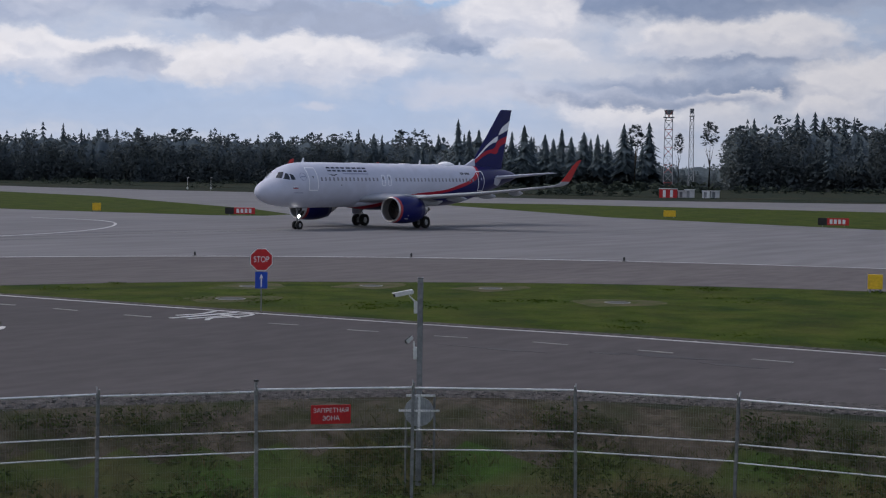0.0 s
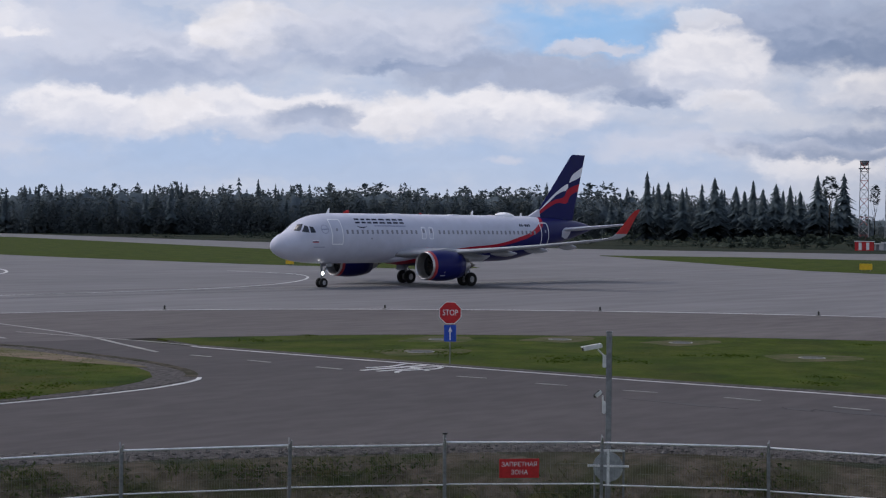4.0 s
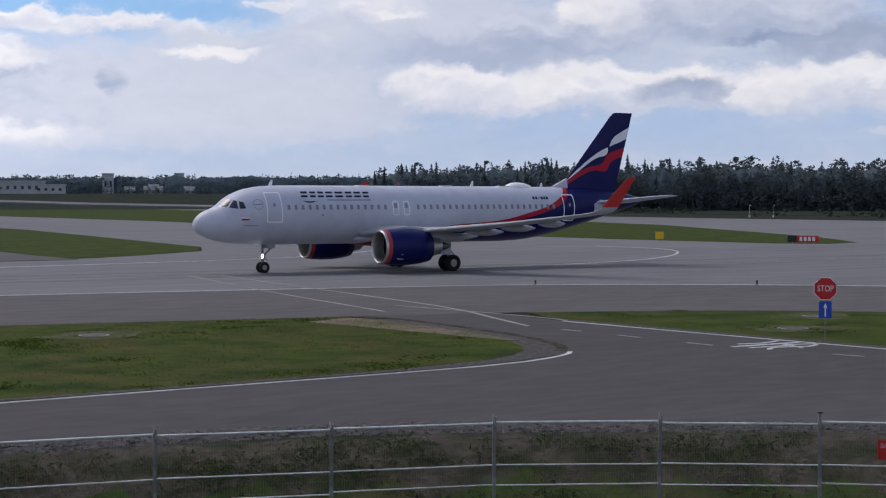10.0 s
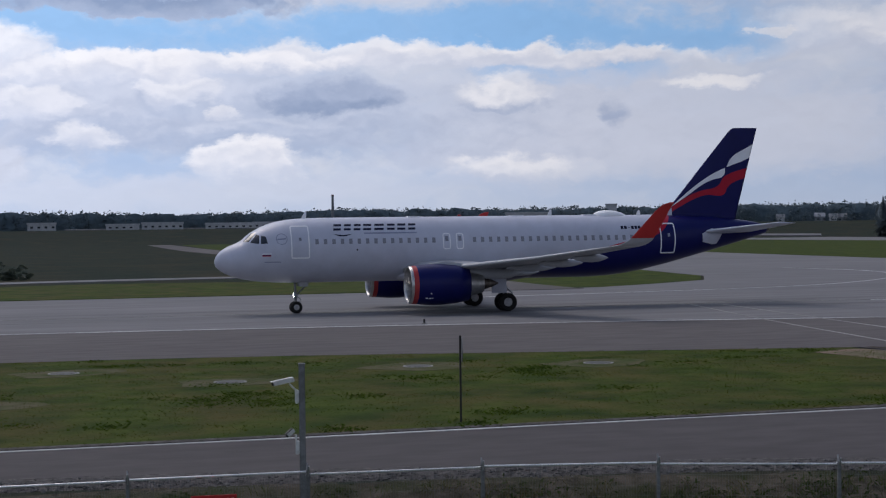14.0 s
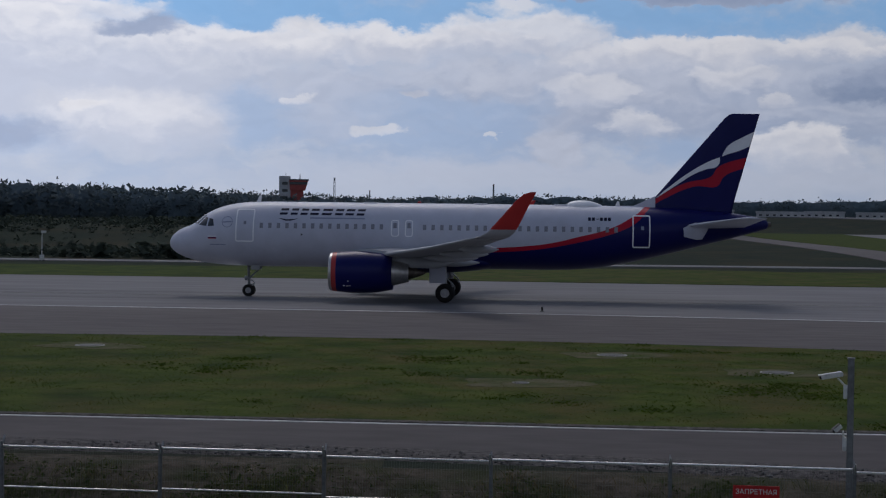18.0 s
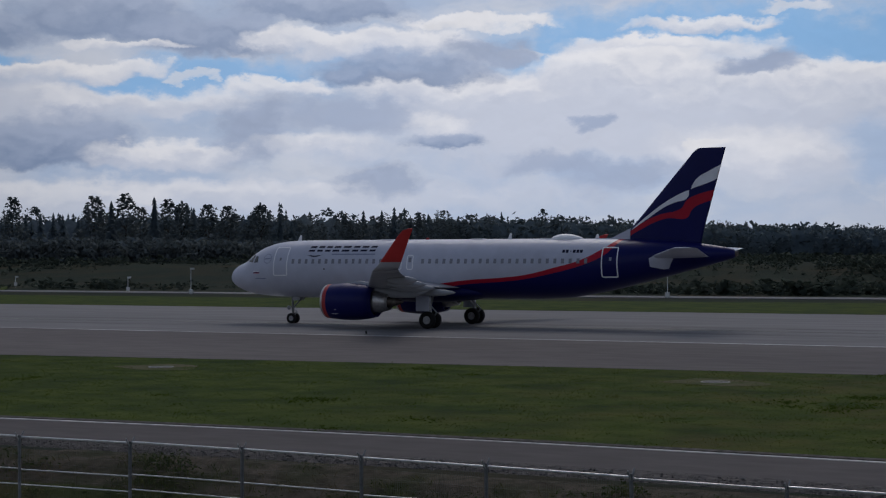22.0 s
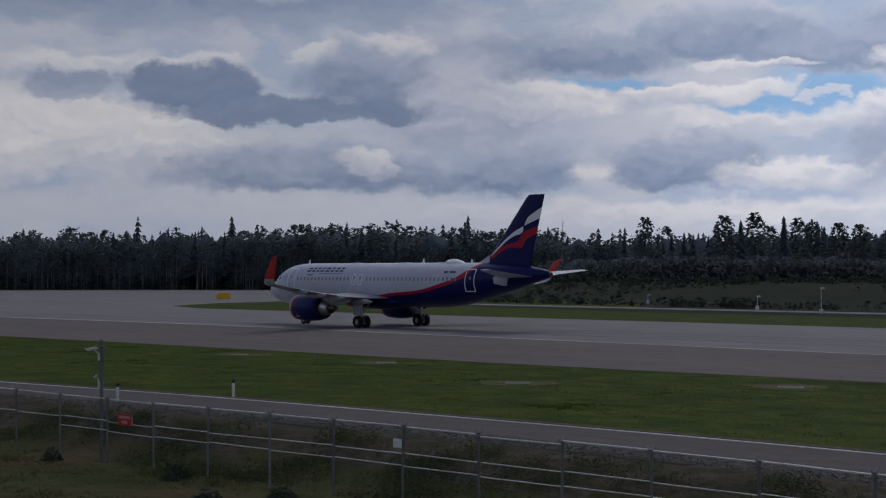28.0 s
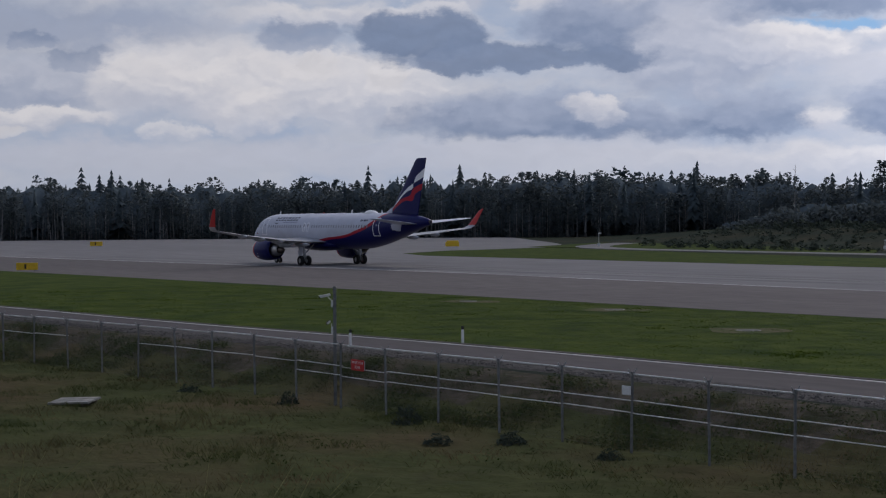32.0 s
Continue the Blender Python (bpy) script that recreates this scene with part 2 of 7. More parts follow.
M = dict(
    grass=surface("mown_grass", (0.032, 0.052, 0.007), (0.060, 0.082, 0.013), 0.7, 0.9, fine=7.0, bump=0.02, spec=0.03, c3=(0.020, 0.040, 0.008), patch=0.45, dry=((0.084, 0.070, 0.024), -28, -4, 24, 48, 0.06, 0.75, 0.4)),
    field=surface("rough_grass", (0.018, 0.027, 0.020), (0.025, 0.034, 0.023), 0.25, 0.95, fine=1.6, bump=0.10, spec=0.03, c3=(0.042, 0.038, 0.023), patch=0.3),
    blades=surface("grass_blades", (0.048, 0.080, 0.012), (0.084, 0.114, 0.019), 0.6, 0.9, fine=1.0, spec=0.02, c3=(0.046, 0.076, 0.014), patch=0.5, island=0.1, thin=0.5, dry=((0.130, 0.108, 0.036), -28, -4, 24, 48, 0.06, 0.75, 0.4)),
    clover=surface("dark_clumps", (0.048, 0.080, 0.013), (0.070, 0.100, 0.018), 0.5, 0.9, fine=2.0, spec=0.02, island=0.2, thin=0.5),
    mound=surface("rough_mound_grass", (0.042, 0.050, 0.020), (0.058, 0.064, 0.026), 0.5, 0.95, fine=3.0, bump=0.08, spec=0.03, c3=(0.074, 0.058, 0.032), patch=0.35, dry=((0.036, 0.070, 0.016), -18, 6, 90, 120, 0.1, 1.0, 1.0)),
    stones=surface("verge_stones", (0.065, 0.062, 0.060), (0.14, 0.135, 0.13), 2.0, 0.9, fine=9.0, spec=0.15, island=0.45),
    weeds=surface("bank_weeds", (0.052, 0.068, 0.024), (0.080, 0.090, 0.036), 0.5, 0.95, fine=1.2, spec=0.03, c3=(0.120, 0.092, 0.056), island=0.25, thin=0.5, patch=0.5),
    bankleaf=surface("dark_bank_leaves", (0.036, 0.054, 0.020), (0.054, 0.070, 0.026), 0.5, 0.95, fine=2.0, spec=0.03, island=0.25, thin=0.4),
    stain=surface("oil_stains", (0.030, 0.028, 0.029), (0.048, 0.044, 0.045), 0.8, 0.7, fine=3.0, spec=0.25),
    straw=surface("dry_stalks", (0.26, 0.25, 0.13), (0.17, 0.17, 0.07), 3.0, 0.9, spec=0.1, island=0.5),
    concrete=surface("taxiway_concrete", (0.160, 0.157, 0.163), (0.184, 0.181, 0.185), 0.10, 0.85, fine=0.6, bump=0.01, spec=0.1, c3=(0.146, 0.144, 0.150), stretch=(0.16, 1, 1), patch=0.5),
    shoulder=surface("shoulder_asphalt", (0.108, 0.098, 0.098), (0.130, 0.118, 0.116), 0.08, 0.9, fine=1.2, bump=0.01, spec=0.1, c3=(0.09, 0.083, 0.083), stretch=(0.3, 1, 1)),
    asphalt=surface("road_asphalt", (0.065, 0.058, 0.059), (0.078, 0.070, 0.070), 0.12, 0.9, fine=1.5, bump=0.01, spec=0.2, c3=(0.045, 0.041, 0.042), stretch=(0.4, 1, 1)),
    gravel=surface("gravel", (0.045, 0.042, 0.041), (0.12, 0.112, 0.108), 5.0, 0.95, fine=14.0, bump=0.05, spec=0.1),
    dirt=surface("bare_earth", (0.23, 0.165, 0.135), (0.15, 0.12, 0.085), 0.7, 0.95, fine=3.0, bump=0.03, spec=0.05, c3=(0.06, 0.08, 0.025)),
    worn=surface("thin_worn_grass", (0.108, 0.096, 0.060), (0.072, 0.078, 0.032), 0.9, 0.95, fine=3.0, bump=0.02, spec=0.05, c3=(0.045, 0.066, 0.014), patch=0.6),
    stony=surface("stony_earth", (0.044, 0.039, 0.027), (0.094, 0.080, 0.064), 3.0, 0.95, fine=11.0, bump=0.05, spec=0.05, c3=(0.026, 0.034, 0.013), patch=0.22),
    line=surface("white_road_paint", (0.48, 0.48, 0.48), (0.62, 0.62, 0.61), 0.5, 0.8, fine=3.0, spec=0.2, c3=(0.30, 0.30, 0.30)),
    faint=surface("worn_line_paint", (0.24, 0.235, 0.225), (0.32, 0.315, 0.30), 0.4, 0.8, fine=3.0, spec=0.2, c3=(0.18, 0.178, 0.178)),
    rubber=surface("rubbered_concrete", (0.126, 0.124, 0.129), (0.152, 0.149, 0.153), 0.10, 0.85, fine=0.7, spec=0.1, stretch=(0.12, 1, 1)),
    slab=surface("manhole_concrete", (0.20, 0.20, 0.19), (0.28, 0.275, 0.26), 2.0, 0.9, fine=8.0, bump=0.01, spec=0.2),
    steel=surface("galvanised_steel", (0.30, 0.31, 0.32), (0.40, 0.41, 0.42), 3.0, 0.55, 0.5, fine=12.0, per_object=0.25),
    post=surface("weathered_post_steel", (0.15, 0.155, 0.16), (0.23, 0.235, 0.24), 3.0, 0.6, 0.3, fine=12.0, per_object=0.35),
    rail=surface("pale_rail", (0.84, 0.84, 0.84), (0.70, 0.70, 0.70), 1.5, 0.4, 0.35, fine=8.0, spec=0.5),
    wire=surface("fence_wire", (0.085, 0.10, 0.09), (0.11, 0.12, 0.11), 4.0, 0.6, 0.3, fine=10.0),
    red=surface("red_sign", (0.52, 0.018, 0.02), (0.44, 0.015, 0.018), 3.0, 0.5, fine=9.0),
    white=surface("white_sign", (0.75, 0.75, 0.75), (0.66, 0.66, 0.66), 3.0, 0.5, fine=9.0),
    blue=surface("blue_sign", (0.012, 0.07, 0.42), (0.015, 0.06, 0.36), 3.0, 0.5, fine=9.0),
    yellow=surface("yellow_sign", (0.75, 0.47, 0.02), (0.66, 0.42, 0.02), 3.0, 0.55, fine=9.0),
    black=surface("black_plastic", (0.012, 0.012, 0.012), (0.02, 0.02, 0.02), 3.0, 0.6, fine=9.0),
    casing=surface("camera_casing", (0.70, 0.70, 0.68), (0.60, 0.60, 0.58), 4.0, 0.45, fine=12.0),
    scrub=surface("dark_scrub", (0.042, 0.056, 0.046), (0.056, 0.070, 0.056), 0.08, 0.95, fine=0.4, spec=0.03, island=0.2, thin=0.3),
    # needles and leaves: blue-grey air haze is mixed into the base colour
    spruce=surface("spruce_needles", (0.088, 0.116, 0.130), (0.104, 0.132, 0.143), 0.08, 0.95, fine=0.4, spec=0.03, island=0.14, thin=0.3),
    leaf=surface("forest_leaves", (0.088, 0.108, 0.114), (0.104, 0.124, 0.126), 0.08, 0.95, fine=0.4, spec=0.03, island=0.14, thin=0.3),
    # far trees: the bluish veil of distance is painted into their colour
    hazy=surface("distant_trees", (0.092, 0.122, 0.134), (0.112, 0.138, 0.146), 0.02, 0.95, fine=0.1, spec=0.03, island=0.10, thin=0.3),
    # inner foliage carries the same painted-in haze tint
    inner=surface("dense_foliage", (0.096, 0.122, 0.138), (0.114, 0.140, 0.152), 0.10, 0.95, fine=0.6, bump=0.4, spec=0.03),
    # far foliage mass, its colour paled and blued for distance haze
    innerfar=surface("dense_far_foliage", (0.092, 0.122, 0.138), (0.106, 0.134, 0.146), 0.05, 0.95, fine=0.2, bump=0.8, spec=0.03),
    trunk=surface("tree_bark", (0.045, 0.038, 0.030), (0.08, 0.07, 0.055), 1.0, 0.95, fine=4.0, spec=0.05),
    birch=surface("birch_bark", (0.15, 0.145, 0.14), (0.24, 0.235, 0.225), 0.5, 0.9, fine=2.0, spec=0.1, island=0.6),
    plaster=surface("pale_plaster", (0.42, 0.42, 0.43), (0.52, 0.52, 0.52), 0.2, 0.9, fine=1.0),
    brickred=surface("dark_red_cladding", (0.42, 0.10, 0.09), (0.36, 0.085, 0.075), 0.2, 0.9, fine=1.0),
    roof=surface("grey_roofing", (0.16, 0.17, 0.18), (0.24, 0.25, 0.26), 0.1, 0.8, fine=0.5, per_object=0.6),
    glass_far=surface("dark_window", (0.02, 0.025, 0.03), (0.03, 0.035, 0.04), 1.0, 0.15, fine=1.0, spec=0.6),
    fuselage=paint("fuselage_paint", "fuselage"), fin=paint("fin_paint", "fin"), tip=paint("wing_tip_paint", "tip"),
    wing=paint("wing_grey", (0.36, 0.37, 0.39)), navy=paint("navy_paint", BLUE_PAINT), scarlet=paint("scarlet_paint", (0.40, 0.05, 0.052)),
    greyp=paint("grey_paint", GREY_PAINT), whitep=paint("white_paint", (0.90, 0.90, 0.91)), inkblue=paint("ink_blue", (0.006, 0.008, 0.030)), softblue=paint("soft_blue", (0.26, 0.28, 0.38)),
    metal=surface("bare_metal", (0.42, 0.41, 0.40), (0.55, 0.54, 0.53), 1.2, 0.35, 0.85, fine=6.0),
    hot=surface("heat_stained_metal", (0.10, 0.085, 0.075), (0.20, 0.17, 0.15), 1.5, 0.45, 0.8, fine=6.0),
    dark=surface("dark_blades", (0.015, 0.015, 0.017), (0.03, 0.03, 0.032), 4.0, 0.5, 0.3, fine=12.0),
    tyre=surface("tyre_rubber", (0.012, 0.012, 0.013), (0.022, 0.021, 0.021), 6.0, 0.85, fine=20.0, spec=0.2),
    rim=surface("wheel_rim", (0.40, 0.40, 0.41), (0.28, 0.28, 0.29), 6.0, 0.45, 0.4, fine=20.0),
    pane=surface("cabin_pane", (0.20, 0.205, 0.245), (0.24, 0.245, 0.285), 6.0, 0.2, fine=20.0, spec=0.5),
    deckglass=surface("flight_deck_glass", (0.02, 0.023, 0.03), (0.035, 0.038, 0.045), 6.0, 0.1, fine=20.0, spec=0.6),
    lamp=glow("lit_lamp", (1.0, 0.98, 0.92), 30.0),
)


# ---- building helpers ----
from mathutils.geometry import delaunay_2d_cdt


def part(name, bm, material, parent=None, label="", smooth=False):
    me = bpy.data.meshes.new(name)
    bm.to_mesh(me)
    bm.free()
    me.materials.append(material)
    if smooth:
        me.polygons.foreach_set("use_smooth", [True] * len(me.polygons))
    ob = new(name, me)
    ob.parent = parent
    if label:
        tagged(ob, label)
    return ob


def again(ob, m, parent=None):
    """Another object on the same mesh."""
    o = new(ob.name.split(".")[0], ob.data)
    o.parent = parent or ob.parent
    o.matrix_basis = m
    return o


def thing(name, m, label, category, group="", kind=""):
    ob = new(name)
    ob.matrix_basis = m
    return tagged(ob, label, category, group, kind)


def box(bm, x0, x1, y0, y1, z0, z1, bevel=0.0):
    g = bmesh.ops.create_cube(bm, size=1.0, matrix=Matrix.LocRotScale(((x0 + x1) / 2, (y0 + y1) / 2, (z0 + z1) / 2), None, (x1 - x0, y1 - y0, z1 - z0)))
    if bevel:
        edges = {e for v in g["verts"] for e in v.link_edges}
        bmesh.ops.bevel(bm, geom=list(edges), offset=bevel, segments=2, affect="EDGES")
    return bm


def rod(bm, a, b, r, r2=None, n=10):
    a, b = Vector(a), Vector(b)
    m = Matrix.Translation((a + b) / 2) @ (b - a).to_track_quat("Z", "Y").to_matrix().to_4x4()
    bmesh.ops.create_cone(bm, cap_ends=True, segments=n, radius1=r, radius2=r if r2 is None else r2, depth=(b - a).length, matrix=m)
    return bm


def loft(bm, rings, caps=True, closed=True):
    vs = [[bm.verts.new(p) for p in r] for r in rings]
    n = len(rings[0])
    for a, b in zip(vs, vs[1:]):
        for i in range(n if closed else n - 1):
            j = (i + 1) % n
            bm.faces.new((a[i], a[j], b[j], b[i]))
    if caps:
        bm.faces.new(vs[0][::-1])
        bm.faces.new(vs[-1])
    return bm


def fixed(bm):
    bmesh.ops.recalc_face_normals(bm, faces=bm.faces)
    return bm


def turned(bm, profile, centre=(0, 0, 0), n=40, caps=False):
    """A body of revolution round the x axis; profile: (x, radius)."""
    cx, cy, cz = centre
    rings = [[(cx + x, cy + r * math.sin(2 * math.pi * i / n), cz + r * math.cos(2 * math.pi * i / n)) for i in range(n)] for x, r in profile]
    return fixed(loft(bm, rings, caps))


def smooth_line(pts, step=2.0):
    """Catmull-Rom through the points, resampled."""
    P = [Vector((*p[:2], 0)) for p in pts]
    P = [P[0] * 2 - P[1]] + P + [P[-1] * 2 - P[-2]]
    out = []
    for i in range(1, len(P) - 2):
        a, b, c, d = P[i - 1:i + 3]
        n = max(2, int((c - b).length / step))
        for k in range(n):
            t = k / n
            out.append(0.5 * (2 * b + (c - a) * t + (2 * a - 5 * b + 4 * c - d) * t * t + (3 * b - a - 3 * c + d) * t ** 3))
    out.append(P[-2])
    return out


def polygon_plate(bm, outline, z0, z1):
    """A flat plate of the outline's shape."""
    pts, _, tris, *_ = delaunay_2d_cdt([Vector(p) for p in outline], [], [list(range(len(outline)))], 1, 1e-4)
    top = [bm.verts.new((p.x, p.y, z1)) for p in pts]
    for t in tris:
        f = bm.faces.new([top[i] for i in t])
        f.normal_update()
        if f.normal.z < 0:
            f.normal_flip()
    rim = [e for e in bm.edges if len(e.link_faces) == 1]
    low = {}
    for e in rim:
        for v in e.verts:
            if v not in low:
                low[v] = bm.verts.new((v.co.x, v.co.y, z0))
    for e in rim:
        a, b = e.link_loops[0].vert, e.link_loops[0].link_loop_next.vert
        bm.faces.new((b, a, low[a], low[b]))
    return bm


def strip(bm, line, width, z0, z1):
    """A painted band along a line."""
    rings = []
    for i, p in enumerate(line):
        d = (line[min(i + 1, len(line) - 1)] - line[max(i - 1, 0)]).normalized()
        s = Vector((-d.y, d.x, 0)) * width / 2
        rings.append([(p + s).to_tuple()[:2] + (z1,), (p - s).to_tuple()[:2] + (z1,), (p - s).to_tuple()[:2] + (z0,), (p + s).to_tuple()[:2] + (z0,)])
    return fixed(loft(bm, rings))


def arrays(name, verts, tris, material, label, category="", kind="stuff", parent=None, normals=()):
    me = bpy.data.meshes.new(name)
    me.from_pydata(verts.tolist(), [], tris.tolist())
    me.materials.append(material)
    if kind == "stuff":
        me.polygons.foreach_set("use_smooth", [True] * len(me.polygons))
    if len(normals):
        me.normals_split_custom_set_from_vertices(normals[0].tolist())
    ob = new(name, me)
    ob.parent = parent
    return tagged(ob, label, category, "", kind)


def faced(form, up=0.5, low=0.45):
    """A foliage template whose faces look out from the crown's middle, with the normals of the rounded crown."""
    v, f = form
    n = np.stack([v[:, 0], v[:, 1], (v[:, 2] - low) * 0.5], 1)
    n = n / np.maximum(np.linalg.norm(n, axis=1, keepdims=True), 1e-6) + (0, 0, up)
    n /= np.linalg.norm(n, axis=1, keepdims=True)
    g = np.cross(v[f[:, 1]] - v[f[:, 0]], v[f[:, 2]] - v[f[:, 0]])
    back = (g * n[f].sum(1)).sum(1) < 0
    f = np.where(back[:, None], f[:, ::-1], f)
    return v, f, n


def scatter(templates, spots, rng):
    """Copies of (verts, tris) or (verts, tris, normals) templates, joined: spots are rows of x, y, z, height, width."""
    vs, fs, ns, base = [], [], [], 0
    pick = rng.integers(0, len(templates), len(spots))
    for k, (tv, tf, *tn) in enumerate(templates):
        s = spots[pick == k]
        if not len(s):
            continue
        a = rng.uniform(0, 2 * np.pi, len(s))
        c, n = np.cos(a)[:, None], np.sin(a)[:, None]
        x, y = tv[:, 0] * s[:, 4:5], tv[:, 1] * s[:, 4:5]
        v = np.stack([x * c - y * n + s[:, 0:1], x * n + y * c + s[:, 1:2], tv[:, 2] * s[:, 3:4] + s[:, 2:3]], 2)
        vs.append(v.reshape(-1, 3))
        fs.append((tf[None] + (base + len(tv) * np.arange(len(s)))[:, None, None]).reshape(-1, 3))
        base += v.shape[0] * v.shape[1]
        if tn:
            m = tn[0]
            ns.append(np.stack([m[:, 0] * c - m[:, 1] * n, m[:, 0] * n + m[:, 1] * c, m[:, 2] + 0 * c], 2).reshape(-1, 3))
    return (np.concatenate(vs), np.concatenate(fs)) + ((np.concatenate(ns),) if ns else ())


# ---- the fence's line, which also shapes the ground ----
FENCE = [(26.6, -3.2), (27.2, -0.3), (27.5, 2.7), (27.5, 5.7), (27.4, 8.7), (27.0, 11.7), (26.1, 14.6), (24.4, 17.2), (22.3, 19.3), (20.0, 21.1), (17.4, 22.7), (14.6, 23.8), (11.75, 25.0),
         (8.8, 25.8), (5.8, 26.25), (2.8, 26.5), (-0.2, 26.75), (-3.1, 27.0), (-6.0, 27.2), (-8.85, 27.4), (-11.8, 27.6), (-14.6, 27.8), (-17.5, 28.0), (-20.4, 28.1),
         (-23.4, 28.1), (-26.1, 28.0), (-28.8, 27.8), (-31.6, 27.7), (-34.3, 27.5), (-37.0, 27.3), (-39.7, 27.0), (-42.4, 26.8), (-45.1, 26.75), (-47.9, 26.6), (-50.6, 26.4),
         (-53.4, 26.1), (-56.0, 25.8), (-58.6, 25.4), (-61.4, 25.0), (-64.2, 24.6), (-67.1, 24.2), (-70.0, 23.8)]
FENCE_FOOT, FENCE_TOP = -1.15, 1.0


def fence_side(x, y):
    """Signed distance to the fence: positive on the airfield's side."""
    pts = np.array([(24.0, -60.0)] + FENCE + [(-120.0, 16.0), (-300.0, -10.0)])
    best, sign = np.full(x.shape, 1e9), np.ones(x.shape)
    for (ax, ay), (bx, by) in zip(pts, pts[1:]):
        dx, dy = bx - ax, by - ay
        t = np.clip(((x - ax) * dx + (y - ay) * dy) / (dx * dx + dy * dy), 0, 1)
        ex, ey = x - ax - t * dx, y - ay - t * dy
        d = np.hypot(ex, ey)
        near = d < best
        best = np.where(near, d, best)
        sign = np.where(near, np.sign(dy * ex - dx * ey), sign)
    return best * sign


def far_rise(x, y):
    """The land climbs gently towards the far woods beyond the runways."""
    ease = lambda t: np.clip(t, 0, 1) ** 2 * (3 - 2 * np.clip(t, 0, 1))
    r, az = np.hypot(x, y), np.degrees(np.arctan2(-x, y))
    return 9.0 * ease((r - 750) / 450) * ease((az + 44) / 7) * ease((6 - az) / 8)


def ground_z(x, y):
    s = fence_side(x, y)
    ease = lambda t: np.clip(t, 0, 1) ** 2 * (3 - 2 * np.clip(t, 0, 1))
    z = FENCE_FOOT + (-0.05 - FENCE_FOOT) * ease((s - 0.6) / 4.4)
    r = np.hypot(x, y)
    hill = 4.65 * ease((25 - r) / 20)
    z = np.where(s < 0, FENCE_FOOT + hill, z)
    # a long low embankment beyond the taxiway, to the left
    far = np.where(x < 40, ease((y - 215) / 60) * ease((40 - x) / 120) * ease((1.12 + x / np.maximum(y, 1.0)) / 0.15) * 3.0, 0)
    return z + far + far_rise(x, y) + np.where(s < 6, 0.07 * np.sin(x * 1.3 + 2 * np.sin(y * 0.9)) * np.sin(y * 1.1), 0) * np.where(s < 4.5, 1, 0)


def graded(limits):
    out = [limits[0][0]]
    for a, b, step in limits:
        n = max(1, round((b - a) / step))
        out += [a + (b - a) * (k + 1) / n for k in range(n)]
    return np.array(out)


gx = graded([(-4400, -800, 400), (-800, -200, 40), (-200, -75, 6), (-75, 60, 1.25), (60, 200, 10), (200, 1000, 50), (1000, 4400, 400)])
gy = graded([(-1500, -100, 200), (-100, -8, 8), (-8, 42, 1.0), (42, 60, 6), (60, 330, 9), (330, 1300, 44), (1300, 4400, 350)])
GX, GY = np.meshgrid(gx, gy)
GZ = ground_z(GX, GY)
gv = np.stack([GX, GY, GZ], 2).reshape(-1, 3)
nx, ny = len(gx), len(gy)
i0 = (np.arange(ny - 1)[:, None] * nx + np.arange(nx - 1)[None]).reshape(-1)
gf = np.stack([i0, i0 + 1, i0 + 1 + nx, i0 + nx], 1)
ground = arrays("ground", gv, gf, M["field"], "rough dark green grassland with a mown airfield verge", "ground", "structure")
centre = gv[gf].mean(1)
side_of = fence_side(centre[:, 0], centre[:, 1])
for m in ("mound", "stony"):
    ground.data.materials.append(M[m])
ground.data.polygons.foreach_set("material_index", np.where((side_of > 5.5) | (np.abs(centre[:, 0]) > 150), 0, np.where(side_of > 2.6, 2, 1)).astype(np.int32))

# ---- pavements ----
NEAR_EDGE = [(76, -40), (73, 0), (70, 23), (65.5, 35), (59.5, 43), (53, 49.8), (44, 54.8), (35, 57.6), (23, 61), (10, 64.4), (-5, 65.8), (-20, 65.5), (-40, 64.2), (-60, 62.4), (-90, 61), (-140, 58), (-180, 55), (-300, 46), (-700, 20)]
EDGE_LINE = [(92, 10), (88, 30), (84, 43), (77.5, 54.6), (69, 64.4), (58.5, 72), (46, 76.2), (36.5, 78.6), (25, 81), (13, 83), (-7, 84.8), (-37, 85.4), (-62, 86), (-102, 86.6), (-130, 87), (-180, 84), (-300, 76), (-700, 50)]
near_edge, edge_line = smooth_line(NEAR_EDGE, 3.0), smooth_line(EDGE_LINE, 3.0)
xy = lambda line: [(p.x, p.y) for p in line]
BACK = [(-700, 360), (-420, 310), (-270, 215), (-235, 190), (-212, 140), (-150, 133), (48, 126), (54, 126.6), (61, 131), (70, 138), (76, 150), (79, 166), (87, 207), (95, 251), (103, 354), (137, 598), (165, 800), (420, 800), (380, 562), (300, 335), (293, 210), (300, 150), (325, 100), (330, -60), (76, -60)]
tagged(part("taxiway", polygon_plate(bmesh.new(), xy(near_edge) + BACK, -0.3, 0.0), M["concrete"]), "pale grey concrete taxiway and apron", "taxiway", "", "structure")
tagged(part("taxiway_shoulder", polygon_plate(bmesh.new(), [(p.x, p.y) for p in near_edge] + [(p.x, p.y) for p in edge_line[::-1]], -0.1, 0.006), M["shoulder"]), "brownish asphalt shoulder beside the taxiway", "shoulder", "", "structure")

